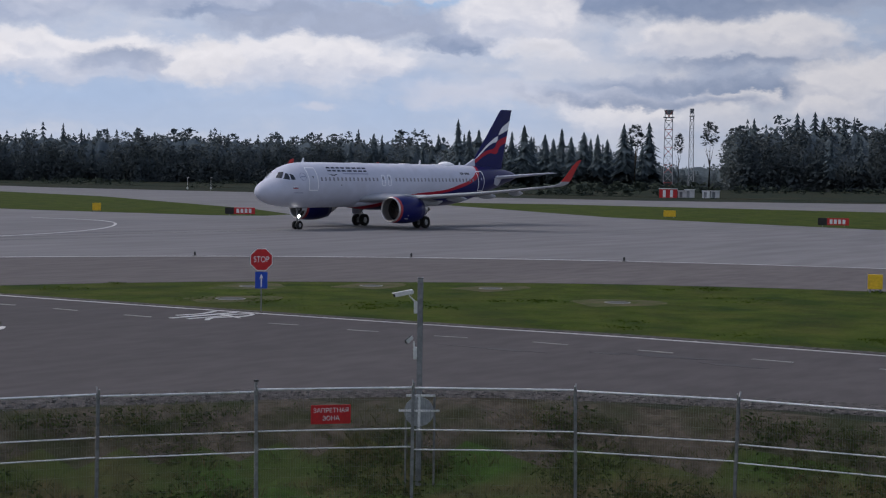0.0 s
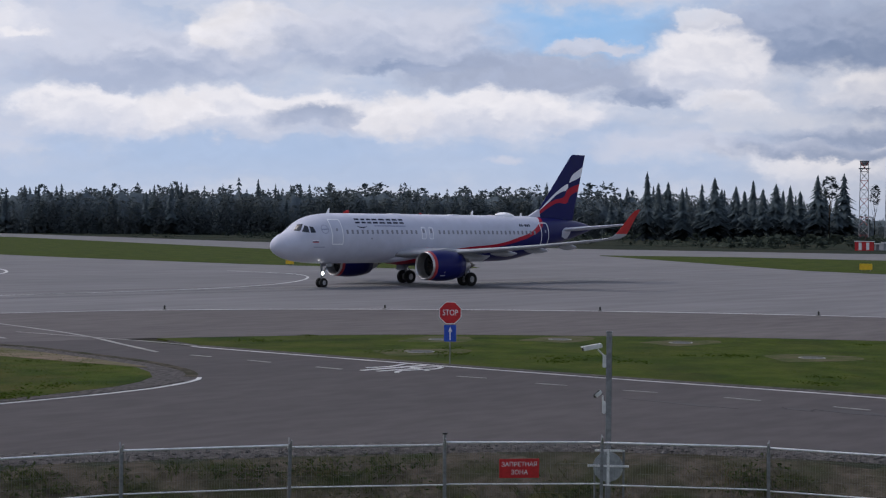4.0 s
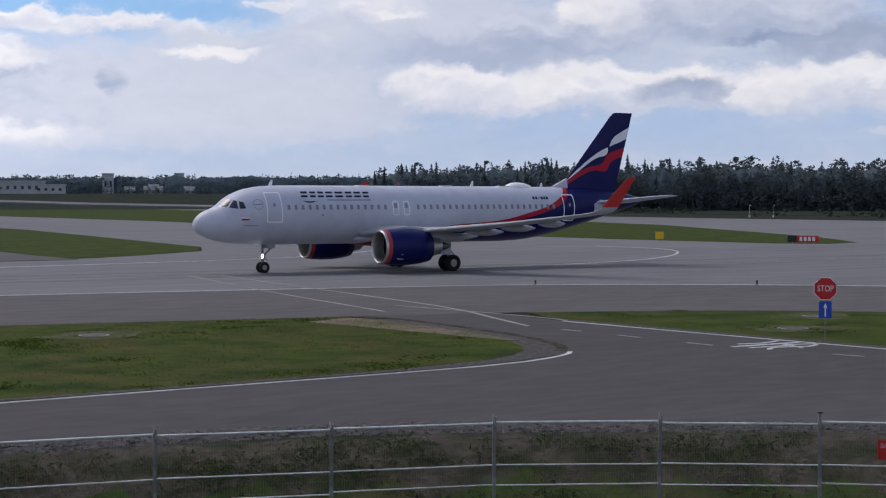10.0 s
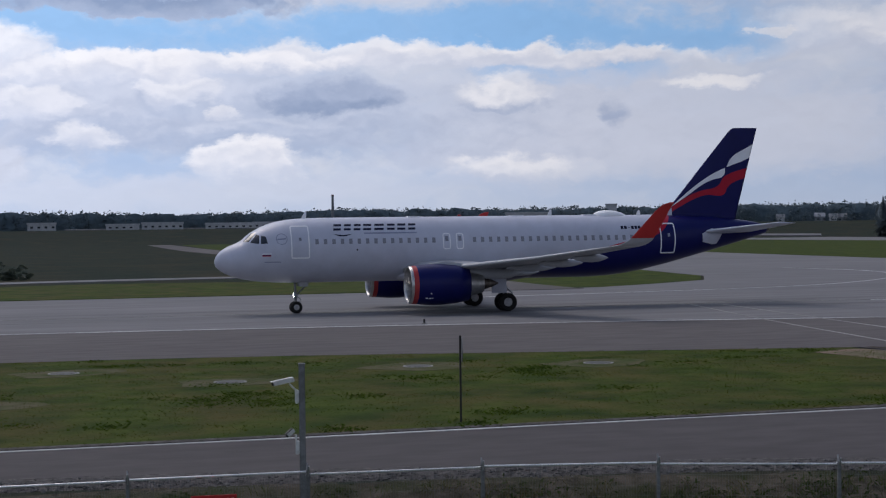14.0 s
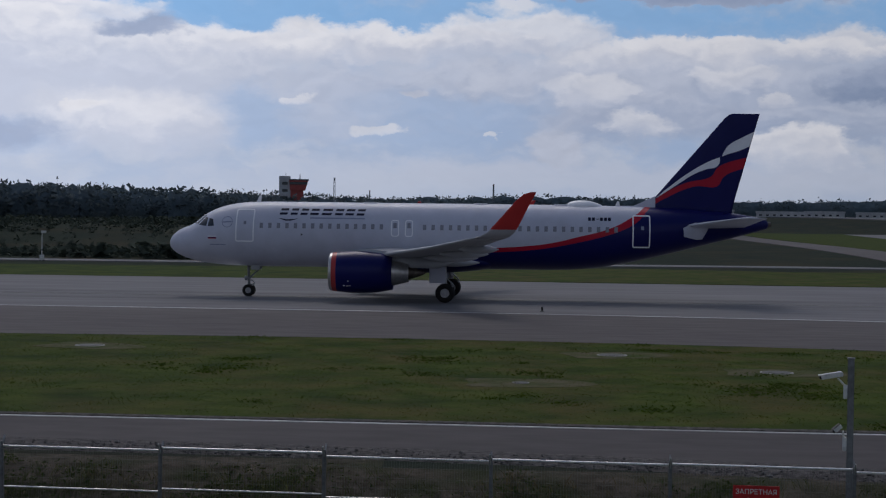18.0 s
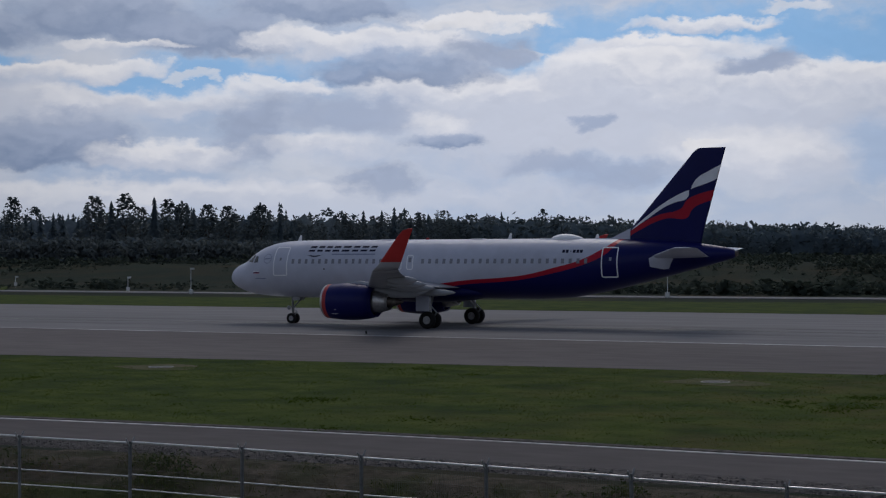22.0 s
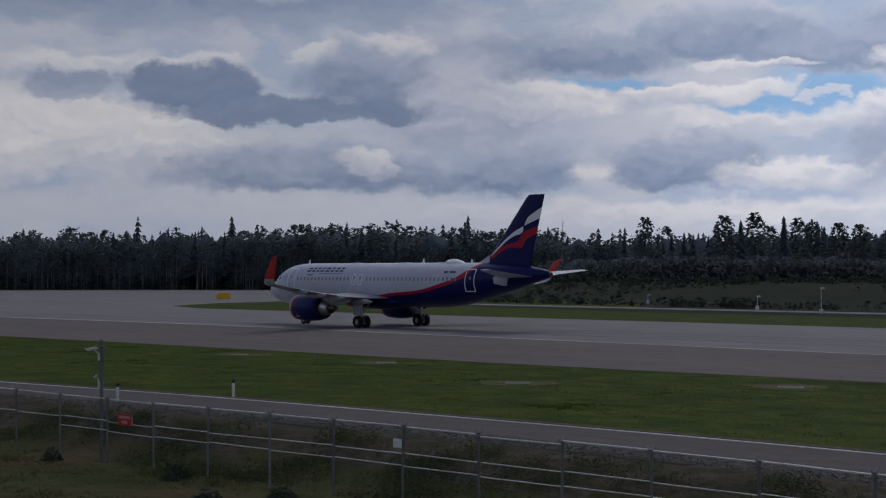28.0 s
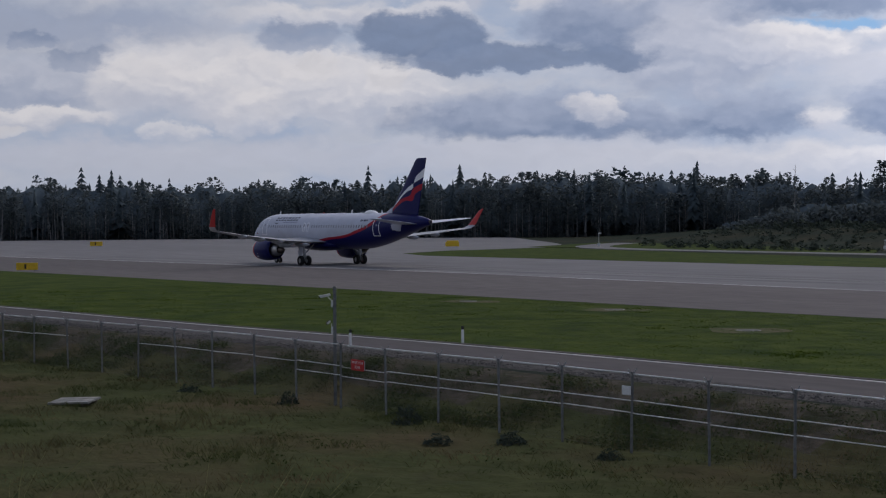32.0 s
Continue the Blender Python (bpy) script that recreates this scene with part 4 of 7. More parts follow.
for side in (-1, 1):
    # wing and its upturned tip
    W = [(0.6, 10.9, 2.66, 8.2, 0.145, 0), (1.9, 11.9, 2.70, 7.0, 0.14, 3), (4.1, 13.05, 2.76, 5.45, 0.12, 4), (6.4, 14.35, 2.90, 4.05, 0.115, 4), (11.5, 17.05, 3.40, 2.75, 0.11, 5), (15.2, 19.05, 3.86, 1.92, 0.11, 6), (16.7, 19.9, 4.06, 1.66, 0.10, 9)]
    part("wing", fixed(loft(bmesh.new(), wing_rings(W, side))), M["wing"], jet, "light grey wing", True)
    S = [(16.7, 19.9, 4.06, 1.66, 0.10, 9), (17.1, 20.2, 4.15, 1.55, 0.10, 30), (17.4, 20.6, 4.38, 1.42, 0.10, 55), (17.55, 20.95, 4.75, 1.28, 0.10, 72), (17.85, 22.05, 6.0, 0.80, 0.09, 78), (17.95, 22.45, 6.35, 0.60, 0.08, 78), (18.0, 22.85, 6.47, 0.25, 0.08, 78)]
    part("sharklet", fixed(loft(bmesh.new(), wing_rings(S, side))), M["tip"], jet, "upturned orange-red wing tip", True)
    for y, x, z, ln in ((4.3, 16.2, 2.42, 3.6), (7.6, 16.6, 2.78, 3.2), (10.4, 17.7, 3.08, 2.8), (13.0, 18.9, 3.40, 2.2)):
        bm = bmesh.new()
        prof = [(0.0, 0.02), (0.12, 0.10), (0.3, 0.16), (0.55, 0.19), (0.78, 0.15), (0.93, 0.07), (1.0, 0.01)]
        turned(bm, [(u * ln, r) for u, r in prof], (x, side * y, z), 14, True)
        for v in bm.verts:
            v.co.z = z + (v.co.z - z) * 1.35
        part("flap_fairing", bm, M["wing"], jet, "", True)
    # tailplane
    T = [(0.5, 31.9, 4.72, 4.1, 0.10, 5), (1.0, 32.2, 4.76, 3.75, 0.10, 5), (6.0, 35.0, 5.28, 1.55, 0.09, 6), (6.22, 35.3, 5.30, 1.2, 0.05, 6)]
    part("tailplane", fixed(loft(bmesh.new(), wing_rings(T, side))), M["greyp"], jet, "light grey tailplane", True)
    part("tailplane_root_plate", patch([(32.15, 4.66), (32.9, 5.0), (33.8, 4.86), (33.35, 3.98)], side, 0.02), M["greyp"], jet, "pale grey plate at the tailplane root")
    part("tailplane_root_plate", patch([(32.14, 4.66), (33.35, 3.98), (33.0, 3.95), (32.2, 4.12)], side, 0.021), M["greyp"], jet)
    # engine
    cy, cz = side * 5.75, 1.82
    eng = part("engine", turned(bmesh.new(), [(0.46, 1.17), (0.75, 1.20), (1.4, 1.25), (2.2, 1.245), (3.0, 1.17), (3.74, 1.03), (3.74, 0.97), (3.2, 0.96)], (10.95, cy, cz)), M["navy"], jet, "navy engine cowling", True)
    part("intake_lip", turned(bmesh.new(), [(0.9, 0.97), (0.5, 0.98), (0.16, 1.0), (0.03, 1.035), (0.0, 1.075), (0.05, 1.115), (0.14, 1.135), (0.18, 1.142)], (10.95, cy, cz)), M["metal"], eng, "bare metal intake lip", True)
    part("intake_band", turned(bmesh.new(), [(0.18, 1.142), (0.32, 1.158), (0.46, 1.17)], (10.95, cy, cz)), M["scarlet"], eng, "orange-red band behind the intake", True)
    part("fan_duct", turned(bmesh.new(), [(0.9, 0.97), (1.5, 0.97), (1.5, 0.05)], (10.95, cy, cz)), M["dark"], eng, "", True)
    part("fan_spinner", turned(bmesh.new(), [(0.75, 0.01), (0.85, 0.12), (1.05, 0.24), (1.3, 0.32)], (10.95, cy, cz), 20), M["dark"], eng, "", True)
    bm = bmesh.new()
    for k in range(18):
        a = 2 * math.pi * k / 18
        e = lambda r, da, dx: (12.18 + dx, cy + r * math.sin(a + da), cz + r * math.cos(a + da))
        vs = [bm.verts.new(e(*q)) for q in ((0.3, -0.14, -0.06), (0.3, 0.12, 0.1), (0.95, 0.16, 0.12), (0.95, -0.1, -0.02))]
        bm.faces.new(vs)
    bmesh.ops.solidify(bm, geom=bm.faces[:], thickness=0.02)
    part("fan_blades", bm, M["hot"], eng)
    part("nozzle", turned(bmesh.new(), [(3.3, 0.78), (3.9, 0.74), (4.5, 0.60), (4.7, 0.55), (4.7, 0.50), (4.2, 0.5)], (10.95, cy, cz), 32), M["metal"], eng, "bare metal core nozzle", True)
    part("exhaust_plug", turned(bmesh.new(), [(4.1, 0.45), (4.7, 0.40), (5.3, 0.22), (5.7, 0.04)], (10.95, cy, cz), 24, True), M["hot"], eng, "", True)
    bm = bmesh.new()
    loft(bm, [[(11.9, cy - 0.04, 3.0), (11.9, cy + 0.04, 3.0), (11.9, cy + 0.04, 2.9), (11.9, cy - 0.04, 2.9)], [(13.3, cy - 0.22, 3.22), (13.3, cy + 0.22, 3.22), (13.3, cy + 0.25, 2.6), (13.3, cy - 0.25, 2.6)],
              [(14.9, cy - 0.26, 2.98), (14.9, cy + 0.26, 2.98), (14.9, cy + 0.24, 2.1), (14.9, cy - 0.24, 2.1)], [(17.4, cy - 0.15, 2.62), (17.4, cy + 0.15, 2.62), (17.4, cy + 0.12, 2.1), (17.4, cy - 0.12, 2.1)], [(18.4, cy - 0.03, 2.6), (18.4, cy + 0.03, 2.6), (18.4, cy + 0.03, 2.5), (18.4, cy - 0.03, 2.5)]])
    part("pylon", fixed(bm), M["wing"], eng, "light grey pylon", True)
    part("nacelle_strake", fixed(loft(bmesh.new(), [[(12.3, cy - side * 0.85, 2.72), (12.3, cy - side * 0.87, 2.70), (12.3, cy - side * 0.8, 2.6)], [(13.3, cy - side * 1.2, 2.95), (13.3, cy - side * 1.22, 2.93), (13.3, cy - side * 0.8, 2.6)]])), M["navy"], eng)
    for k, (dx, dz, r) in enumerate(((0.95, -0.78, 0.05), (1.15, -0.8, 0.06), (1.3, -0.78, 0.05), (1.2, -0.5, 0.03))):
        yy = cy + side * math.sqrt(max(0, 1.225 ** 2 - dz * dz)) * 1.0
        part("cowl_marking", turned(bmesh.new(), [(-r, 0.03), (r, 0.03)], (10.95 + dx, yy, cz + dz), 8, True), M["whitep"], eng, "small white cowl marking")
    # doors, exits, cabin panes
    part("door_frame", outline(4.52, 5.68, 3.46, 5.50, side, 0.075), M["whitep"], jet, "white outline of the front door")
    part("door_frame", outline(29.02, 30.12, 3.40, 5.40, side, 0.075), M["whitep"], jet, "white outline of the rear door")
    for a, b in ((14.2, 14.70), (15.07, 15.56)):
        part("exit_frame", outline(a, b, 3.90, 4.92, side, 0.06, 0.14), M["whitep"], jet, "white outline of an overwing exit")
        part("exit_pane", patch([(a + .14, 4.42), (b - .14, 4.42), (b - .14, 4.74), (a + .14, 4.74)], side, 0.01, 2), M["pane"], jet)
    first = None
    for k in range(42):
        x = 6.14 + 0.5335 * k
        if 13.95 < x < 15.8 or x > 28.1:
            continue
        if first is None:
            first = part("cabin_window", patch([(x - .105, 4.33), (x + .105, 4.33), (x + .105, 4.65), (x - .105, 4.65)], side, 0.01, 2), M["pane"], jet, "small dark cabin window")
            x_first = x
        else:
            again(first, pose(x - x_first, 0, 0), jet)
    part("door_window", patch([(5.02, 4.55), (5.18, 4.55), (5.18, 4.75), (5.02, 4.75)], side, 0.01, 2), M["pane"], jet)
    part("door_window", patch([(29.55, 4.5), (29.72, 4.5), (29.72, 4.72), (29.55, 4.72)], side, 0.01, 2), M["softblue"], jet)
    # flight deck glazing
    part("windscreen", patch([(1.72, 4.55), (2.00, 4.52), (2.50, 5.08), (2.22, 5.04)], side, 0.012), M["deckglass"], jet, "dark flight deck window")
    part("windscreen", patch([(2.08, 4.47), (2.60, 4.40), (2.66, 4.92), (2.50, 4.97)], side, 0.012), M["deckglass"], jet, "dark flight deck window")
    part("windscreen", patch([(2.70, 4.39), (3.12, 4.42), (3.02, 4.84), (2.76, 4.90)], side, 0.012), M["deckglass"], jet, "dark flight deck window")
    # plain shapes where the airline's name, its winged mark and the registration stand
    for a, w in ((7.22, 0.58), (7.90, 0.52), (8.52, 0.52), (9.12, 0.62), (9.84, 0.72), (10.66, 0.58), (11.32, 0.62), (12.02, 0.56)):
        for z0, z1, lean in ((5.17, 5.30, 0.0), (5.43, 5.56, 0.06)):
            part("name_block", patch([(a + lean, z0), (a + lean + w * 0.84, z0), (a + lean + w * 0.88, z1), (a + lean + 0.03, z1)], side, 0.009, 2), M["inkblue"], jet, "dark blue bar in the name band")
    part("winged_mark", patch([(7.2, 4.94), (7.62, 4.80), (7.8, 4.80), (7.8, 4.88)], side, 0.009, 2), M["inkblue"], jet)
    part("winged_mark", patch([(8.4, 4.94), (7.98, 4.80), (7.8, 4.80), (7.8, 4.88)], side, 0.009, 2), M["inkblue"], jet)
    part("subtitle_bar", patch([(9.15, 4.94), (12.55, 4.94), (12.55, 5.02), (9.15, 5.02)], side, 0.006, 6), M["softblue"], jet, "pale blue bar of small lettering")
    for k in range(6):
        a = 26.3 + 0.245 * k
        if k != 2:
            part("registration_block", patch([(a, 5.03), (a + 0.18, 5.03), (a + 0.18, 5.23), (a, 5.23)], side, 0.008, 2), M["inkblue"], jet)
        else:
            part("registration_block", patch([(a + .02, 5.11), (a + 0.16, 5.11), (a + 0.16, 5.15), (a + .02, 5.15)], side, 0.008, 2), M["inkblue"], jet)
    for z0, mt in ((3.74, "whitep"), (3.68, "navy"), (3.62, "scarlet")):
        part("flag_stripe", patch([(2.76, z0), (3.3, z0), (3.3, z0 + .06), (2.76, z0 + .06)], side, 0.008, 2), M[mt], jet)
    part("name_bar", patch([(2.9, 3.24), (3.9, 3.24), (3.9, 3.30), (2.9, 3.30)], side, 0.006, 2), M["softblue"], jet)
    part("emblem_ring", outline(3.62, 4.32, 4.33, 5.03, side, 0.04, 0.34, 0.006), M["softblue"], jet, "faint round emblem outline")
    part("emblem_bar", patch([(3.7, 4.62), (4.24, 4.66), (4.24, 4.74), (3.7, 4.70)], side, 0.006, 2), M["softblue"], jet)
    part("static_port", patch([(8.62, 3.9), (8.72, 3.9), (8.72, 4.0), (8.62, 4.0)], side, 0.006, 2), M["dark"], jet)

# roof fittings
for x, h, tilt in ((5.45, 0.40, 0.25), (21.75, 0.42, 0.22), (28.0, 0.3, 0.15)):
    part("blade_antenna", fixed(loft(bmesh.new(), [[(x, 0.02, 5.9), (x, -0.02, 5.9), (x + 0.34, -0.02, 5.9), (x + 0.34, 0.02, 5.9)], [(x + tilt, 0.01, 5.97 + h), (x + tilt, -0.01, 5.97 + h), (x + tilt + 0.12, -0.01, 5.97 + h), (x + tilt + 0.12, 0.01, 5.97 + h)]])), M["whitep"], jet, "white blade antenna")
bm = bmesh.new()
rings = []
for k in range(13):
    u = k / 12
    e = max(0.03, math.sin(math.pi * u ** 0.8) ** 0.6)
    rings.append([(24.9 + 2.45 * u, 0.62 * e * math.sin(a), 5.88 + 0.42 * e * math.cos(a)) for a in [2 * math.pi * i / 20 for i in range(20)]])
part("satcom_radome", fixed(loft(bm, rings)), M["whitep"], jet, "white satellite antenna hump", True)
for x in (12.3, 19.2, 24.2):
    part("roof_plate", box(bmesh.new(), x, x + 0.9, -0.35, 0.35, 5.94, 6.03, 0.03), M["whitep"], jet)
part("beacon_lamp", turned(bmesh.new(), [(-0.12, 0.02), (-0.06, 0.1), (0.06, 0.1), (0.12, 0.02)], (15.8, 0, 6.02), 12, True), M["scarlet"], jet, "red beacon lamp", True)


def wheel(name, r, w, parent, m):
    """A tyre with a rim on a y axle at the origin."""
    hub = new(name)
    n = 28
    bm = bmesh.new()
    prof = [(-w / 2, r * 0.50), (-w / 2, r * 0.80), (-w * 0.44, r * 0.93), (-w * 0.28, r * 0.99), (0, r), (w * 0.28, r * 0.99), (w * 0.44, r * 0.93), (w / 2, r * 0.80), (w / 2, r * 0.50), (w * 0.3, r * 0.46), (-w * 0.3, r * 0.46)]
    rings = [[(rr * math.sin(2 * math.pi * i / n), y, rr * math.cos(2 * math.pi * i / n)) for y, rr in prof] for i in range(n)]
    rings.append(rings[0])
    loft(bm, rings, caps=False)
    bmesh.ops.remove_doubles(bm, verts=bm.verts, dist=1e-4)
    me = bpy.data.meshes.new("wheel")
    fixed(bm).to_mesh(me)
    bm.free()
    me.materials.append(M["tyre"])
    me.polygons.foreach_set("use_smooth", [True] * len(me.polygons))
    bpy.data.objects.remove(hub)
    tyre = new(name, me)
    tyre.parent = parent
    tyre.matrix_basis = m
    bm = bmesh.new()
    bmesh.ops.create_cone(bm, cap_ends=True, segments=24, radius1=r * 0.48, radius2=r * 0.48, depth=w * 0.7, matrix=pose(0, 0, 0, 90))
    for k in range(9):
        a = 2 * math.pi * k / 9
        box(bm, r * 0.31 * math.cos(a) - r * 0.05, r * 0.31 * math.cos(a) + r * 0.05, -w * 0.4, w * 0.4, r * 0.31 * math.sin(a) - r * 0.05, r * 0.31 * math.sin(a) + r * 0.05)
    bmesh.ops.create_cone(bm, cap_ends=True, segments=12, radius1=r * 0.16, radius2=r * 0.16, depth=w * 0.9, matrix=pose(0, 0, 0, 90))
    part("rim", bm, M["rim"], tyre, "pale metal rim")
    return tyre


WHEELS = []
gear = part("nose_gear", rod(rod(rod(bmesh.new(), (5.07, 0, 0.38), (5.02, 0, 2.3), 0.085), (5.07, -0.3, 0.38), (5.07, 0.3, 0.38), 0.05), (5.05, 0, 1.1), (6.1, 0, 2.1), 0.05), M["post"], jet, "dark steel nose gear leg")
part("gear_link", rod(rod(bmesh.new(), (5.1, 0, 0.5), (5.42, 0, 0.85), 0.035), (5.42, 0, 0.85), (5.08, 0, 1.15), 0.035), M["steel"], gear)
part("lamp_housing", turned(bmesh.new(), [(-0.03, 0.152), (0.12, 0.135), (0.2, 0.04), (0.2, 0.001)], (4.90, -0.36, 1.15), 20), M["steel"], gear, "", True)
part("landing_lamp", turned(bmesh.new(), [(0.0, 0.146), (-0.006, 0.10), (-0.01, 0.001)], (4.90, -0.36, 1.15), 20), M["lamp"], gear, "lit round taxi lamp", True)
part("lamp_arm", rod(bmesh.new(), (5.0, -0.36, 1.15), (5.05, 0, 1.2), 0.03, n=8), M["post"], gear)
for dy in (-0.5, 0.5):
    part("nose_gear_door", box(bmesh.new(), 5.25, 5.8, dy * 0.8 - 0.02, dy * 0.8 + 0.02, 1.68, 2.05, 0.015), M["wing"], gear)
for y in (-0.25, 0.25):
    WHEELS.append((wheel("nose_wheel", 0.38, 0.22, gear, pose(5.07, y, 0.38)), (5.07, y, 0.38), 0.38))
for side in (-1, 1):
    y = side * 3.795
    gear = part("main_gear", rod(rod(rod(bmesh.new(), (17.71, y, 0.575), (17.6, y, 2.7), 0.14), (17.71, y - 0.55, 0.575), (17.71, y + 0.55, 0.575), 0.08), (17.68, y, 1.3), (17.3, y - side * 1.5, 2.4), 0.07), M["rim"], jet, "pale steel main gear leg")
    part("gear_link", rod(rod(bmesh.new(), (17.8, y, 0.65), (18.2, y, 1.05), 0.05), (18.2, y, 1.05), (17.75, y, 1.5), 0.05), M["steel"], gear)
    part("main_gear_door", box(bmesh.new(), 16.75, 17.72, y + side * 0.22 - 0.03, y + side * 0.22 + 0.03, 1.15, 2.75, 0.02), M["greyp"], gear, "light grey gear door")
    for dy in (-0.46, 0.46):
        WHEELS.append((wheel("main_wheel", 0.575, 0.42, gear, pose(17.71, y + dy, 0.575)), (17.71, y + dy, 0.575), 0.575))

# ---- perimeter fence: each post, rail and mesh panel is a part ----
rng = np.random.default_rng(5)
fence = thing("fence", pose(0, 0, 0), "long galvanised steel mesh fence with three pale rails", "fence")
bm = bmesh.new()
box(bm, -0.030, 0.030, -0.030, 0.030, FENCE_FOOT - 0.3, FENCE_TOP + 0.02, 0.008)
post0 = part("post", bm, M["post"], fence, "grey steel fence post")
arm0 = part("arm", rod(bmesh.new(), (0, 0, FENCE_TOP - 0.12), (0, -0.16, FENCE_TOP + 0.10), 0.016, n=6), M["post"], fence)
arm1 = part("arm", rod(bmesh.new(), (0, 0, FENCE_TOP - 0.12), (0, 0.15, FENCE_TOP + 0.09), 0.016, n=6), M["steel"], fence)


def wire_panel(ln):
    """Welded mesh between two posts: upright wires close together, cross wires wide apart."""
    bm = bmesh.new()
    n = 64
    def bar(a, b, r):
        a, b = Vector(a), Vector(b)
        e = [Vector((0, r, 0)), Vector((r, -r, 0)), Vector((-r, -r, 0))] if abs(b.z - a.z) > 0.1 else [Vector((0, r, 0)), Vector((0, -r, r)), Vector((0, -r, -r))]
        va, vb = [bm.verts.new(a + q) for q in e], [bm.verts.new(b + q) for q in e]
        for i in range(3):
            bm.faces.new((va[i], va[(i + 1) % 3], vb[(i + 1) % 3], vb[i]))
    for k in range(1, n):
        x = ln * k / n
        bar((x, 0, FENCE_FOOT + 0.05), (x, 0, FENCE_TOP - 0.02), 0.0017)
    for k in range(12):
        z = FENCE_FOOT + 0.1 + (FENCE_TOP - FENCE_FOOT - 0.15) * k / 11
        bar((0, 0.004, z), (ln, 0.004, z), 0.0016)
    return bm


panel0 = None
rail0 = {}
for i, (x, y) in enumerate(FENCE):
    nxt = FENCE[min(i + 1, len(FENCE) - 1)]
    prv = FENCE[max(i - 1, 0)]
    a = math.degrees(math.atan2(nxt[1] - prv[1], nxt[0] - prv[0]))
    lean = float(rng.normal(0, 0.6))
    dz = float(rng.normal(0, 0.015))
    m = pose(x, y, dz, lean, float(rng.normal(0, 0.6)), a)
    if i == 0:
        post0.matrix_basis = arm0.matrix_basis = arm1.matrix_basis = m
    else:
        again(post0, m, fence)
        again(arm0, m, fence)
        again(arm1, m, fence)
    if i + 1 < len(FENCE):
        ln = math.hypot(nxt[0] - x, nxt[1] - y)
        ang = math.degrees(math.atan2(nxt[1] - y, nxt[0] - x))
        if panel0 is None:
            panel0 = part("mesh_panel", wire_panel(3.0), M["wire"], fence, "thin welded wire mesh")
            panel0.matrix_basis = pose(x, y, 0, 0, 0, ang) @ Matrix.Diagonal((ln / 3.0, 1, 1, 1))
            rail0 = {r: part("rail", rod(bmesh.new(), (0, -0.06, 0), (3.0, -0.06, 0), r, n=8), M["rail"], fence, "pale painted rail") for r in (0.019, 0.014)}
            for o in rail0.values():
                o.matrix_basis = pose(x, y, FENCE_TOP - 0.03, 0, 0, ang)
        else:
            again(panel0, pose(x, y, 0, 0, 0, ang) @ Matrix.Diagonal((ln / 3.0, 1, 1, 1)), fence)
        for k, z in enumerate((FENCE_TOP - 0.04, FENCE_TOP - (0.82 if x > 9 else 0.75), FENCE_TOP - (1.18 if x > 9 else 1.08))):
            if k and i in (37, 38) or k == 2 and i >= 33:
                continue
            dip = float(rng.normal(0, 0.25)) if k else float(rng.normal(0, 0.1))
            again(rail0[0.019 if k == 0 else 0.014], pose(x, y, z + dz + float(rng.normal(0, 0.012)), 0, dip, ang) @ Matrix.Diagonal((ln / 3.0 * 1.01, 1, 1, 1)), fence)


def letters(text, size, material, parent, m, name="lettering"):
    cu = bpy.data.curves.new("t", "FONT")
    cu.body, cu.size, cu.align_x, cu.align_y, cu.extrude = text, size, "CENTER", "CENTER", 0.002
    tmp = bpy.data.objects.new("t", cu)
    me = bpy.data.meshes.new_from_object(tmp)
    bpy.data.objects.remove(tmp)
    me.materials.clear()
    me.materials.append(material)
    ob = new(name, me)
    ob.parent = parent
    ob.matrix_basis = m
    return ob


def facing(x, y, z):
    """Upright at a place and turned so that -y of the thing looks to the viewer's mound."""
    return pose(x, y, z, 0, 0, math.degrees(math.atan2(-x, y)))


def along_fence(x):
    """A point on the fence at x, for its left run, and the fence's heading there."""
    for (ax, ay), (bx, by) in zip(FENCE[9:], FENCE[10:]):
        if bx <= x <= ax:
            t = (x - ax) / (bx - ax)
            return ay + t * (by - ay), math.degrees(math.atan2(ay - by, ax - bx))


def warning_sign(x, y, ang, z=0.48):
    s = thing("warning_sign", pose(x, y, z, 0, 0, ang), "red metal warning plate with white lettering on the fence", "sign", "warning signs on the fence")
    part("plate", box(bmesh.new(), -0.38, 0.38, -0.012, 0.012, -0.18, 0.18, 0.004), M["red"], s)
    letters("ЗАПРЕТНАЯ", 0.115, M["white"], s, pose(0, -0.016, 0.075, 90))
    letters("ЗОНА", 0.118, M["white"], s, pose(0, -0.016, -0.075, 90))
    for dx in (-0.3, 0.3):
        part("bracket", box(bmesh.new(), dx - 0.02, dx + 0.02, 0.012, 0.09, -0.14, 0.14), M["steel"], s)
    return s


warning_sign(23.28, 18.30, -41.5, 0.50)
for x in (4.2, -43.9):
    y, ang = along_fence(x)
    warning_sign(x, y - 0.1, ang, 0.50 if x > 0 else 0.36)
y, ang = along_fence(-31.7)
s = thing("notice_plate", pose(-31.7, y - 0.1, 0.52, 0, 0, ang), "small blank white notice plate on the fence", "sign")
part("plate", box(bmesh.new(), -0.16, 0.16, -0.01, 0.01, -0.12, 0.12, 0.004), M["white"], s)
part("bracket", box(bmesh.new(), -0.05, 0.05, 0.01, 0.09, -0.1, 0.1), M["steel"], s)
s = thing("fence_brace", pose(22.36, 19.36, 0), "dark steel brace post beside the fence", "post")
part("tube", rod(bmesh.new(), (0, 0, FENCE_FOOT - 0.1), (0, 0, 1.13), 0.028, n=10), M["post"], s)
part("cap", rod(bmesh.new(), (0, 0, 1.13), (0, 0, 1.16), 0.05, n=10), M["black"], s)


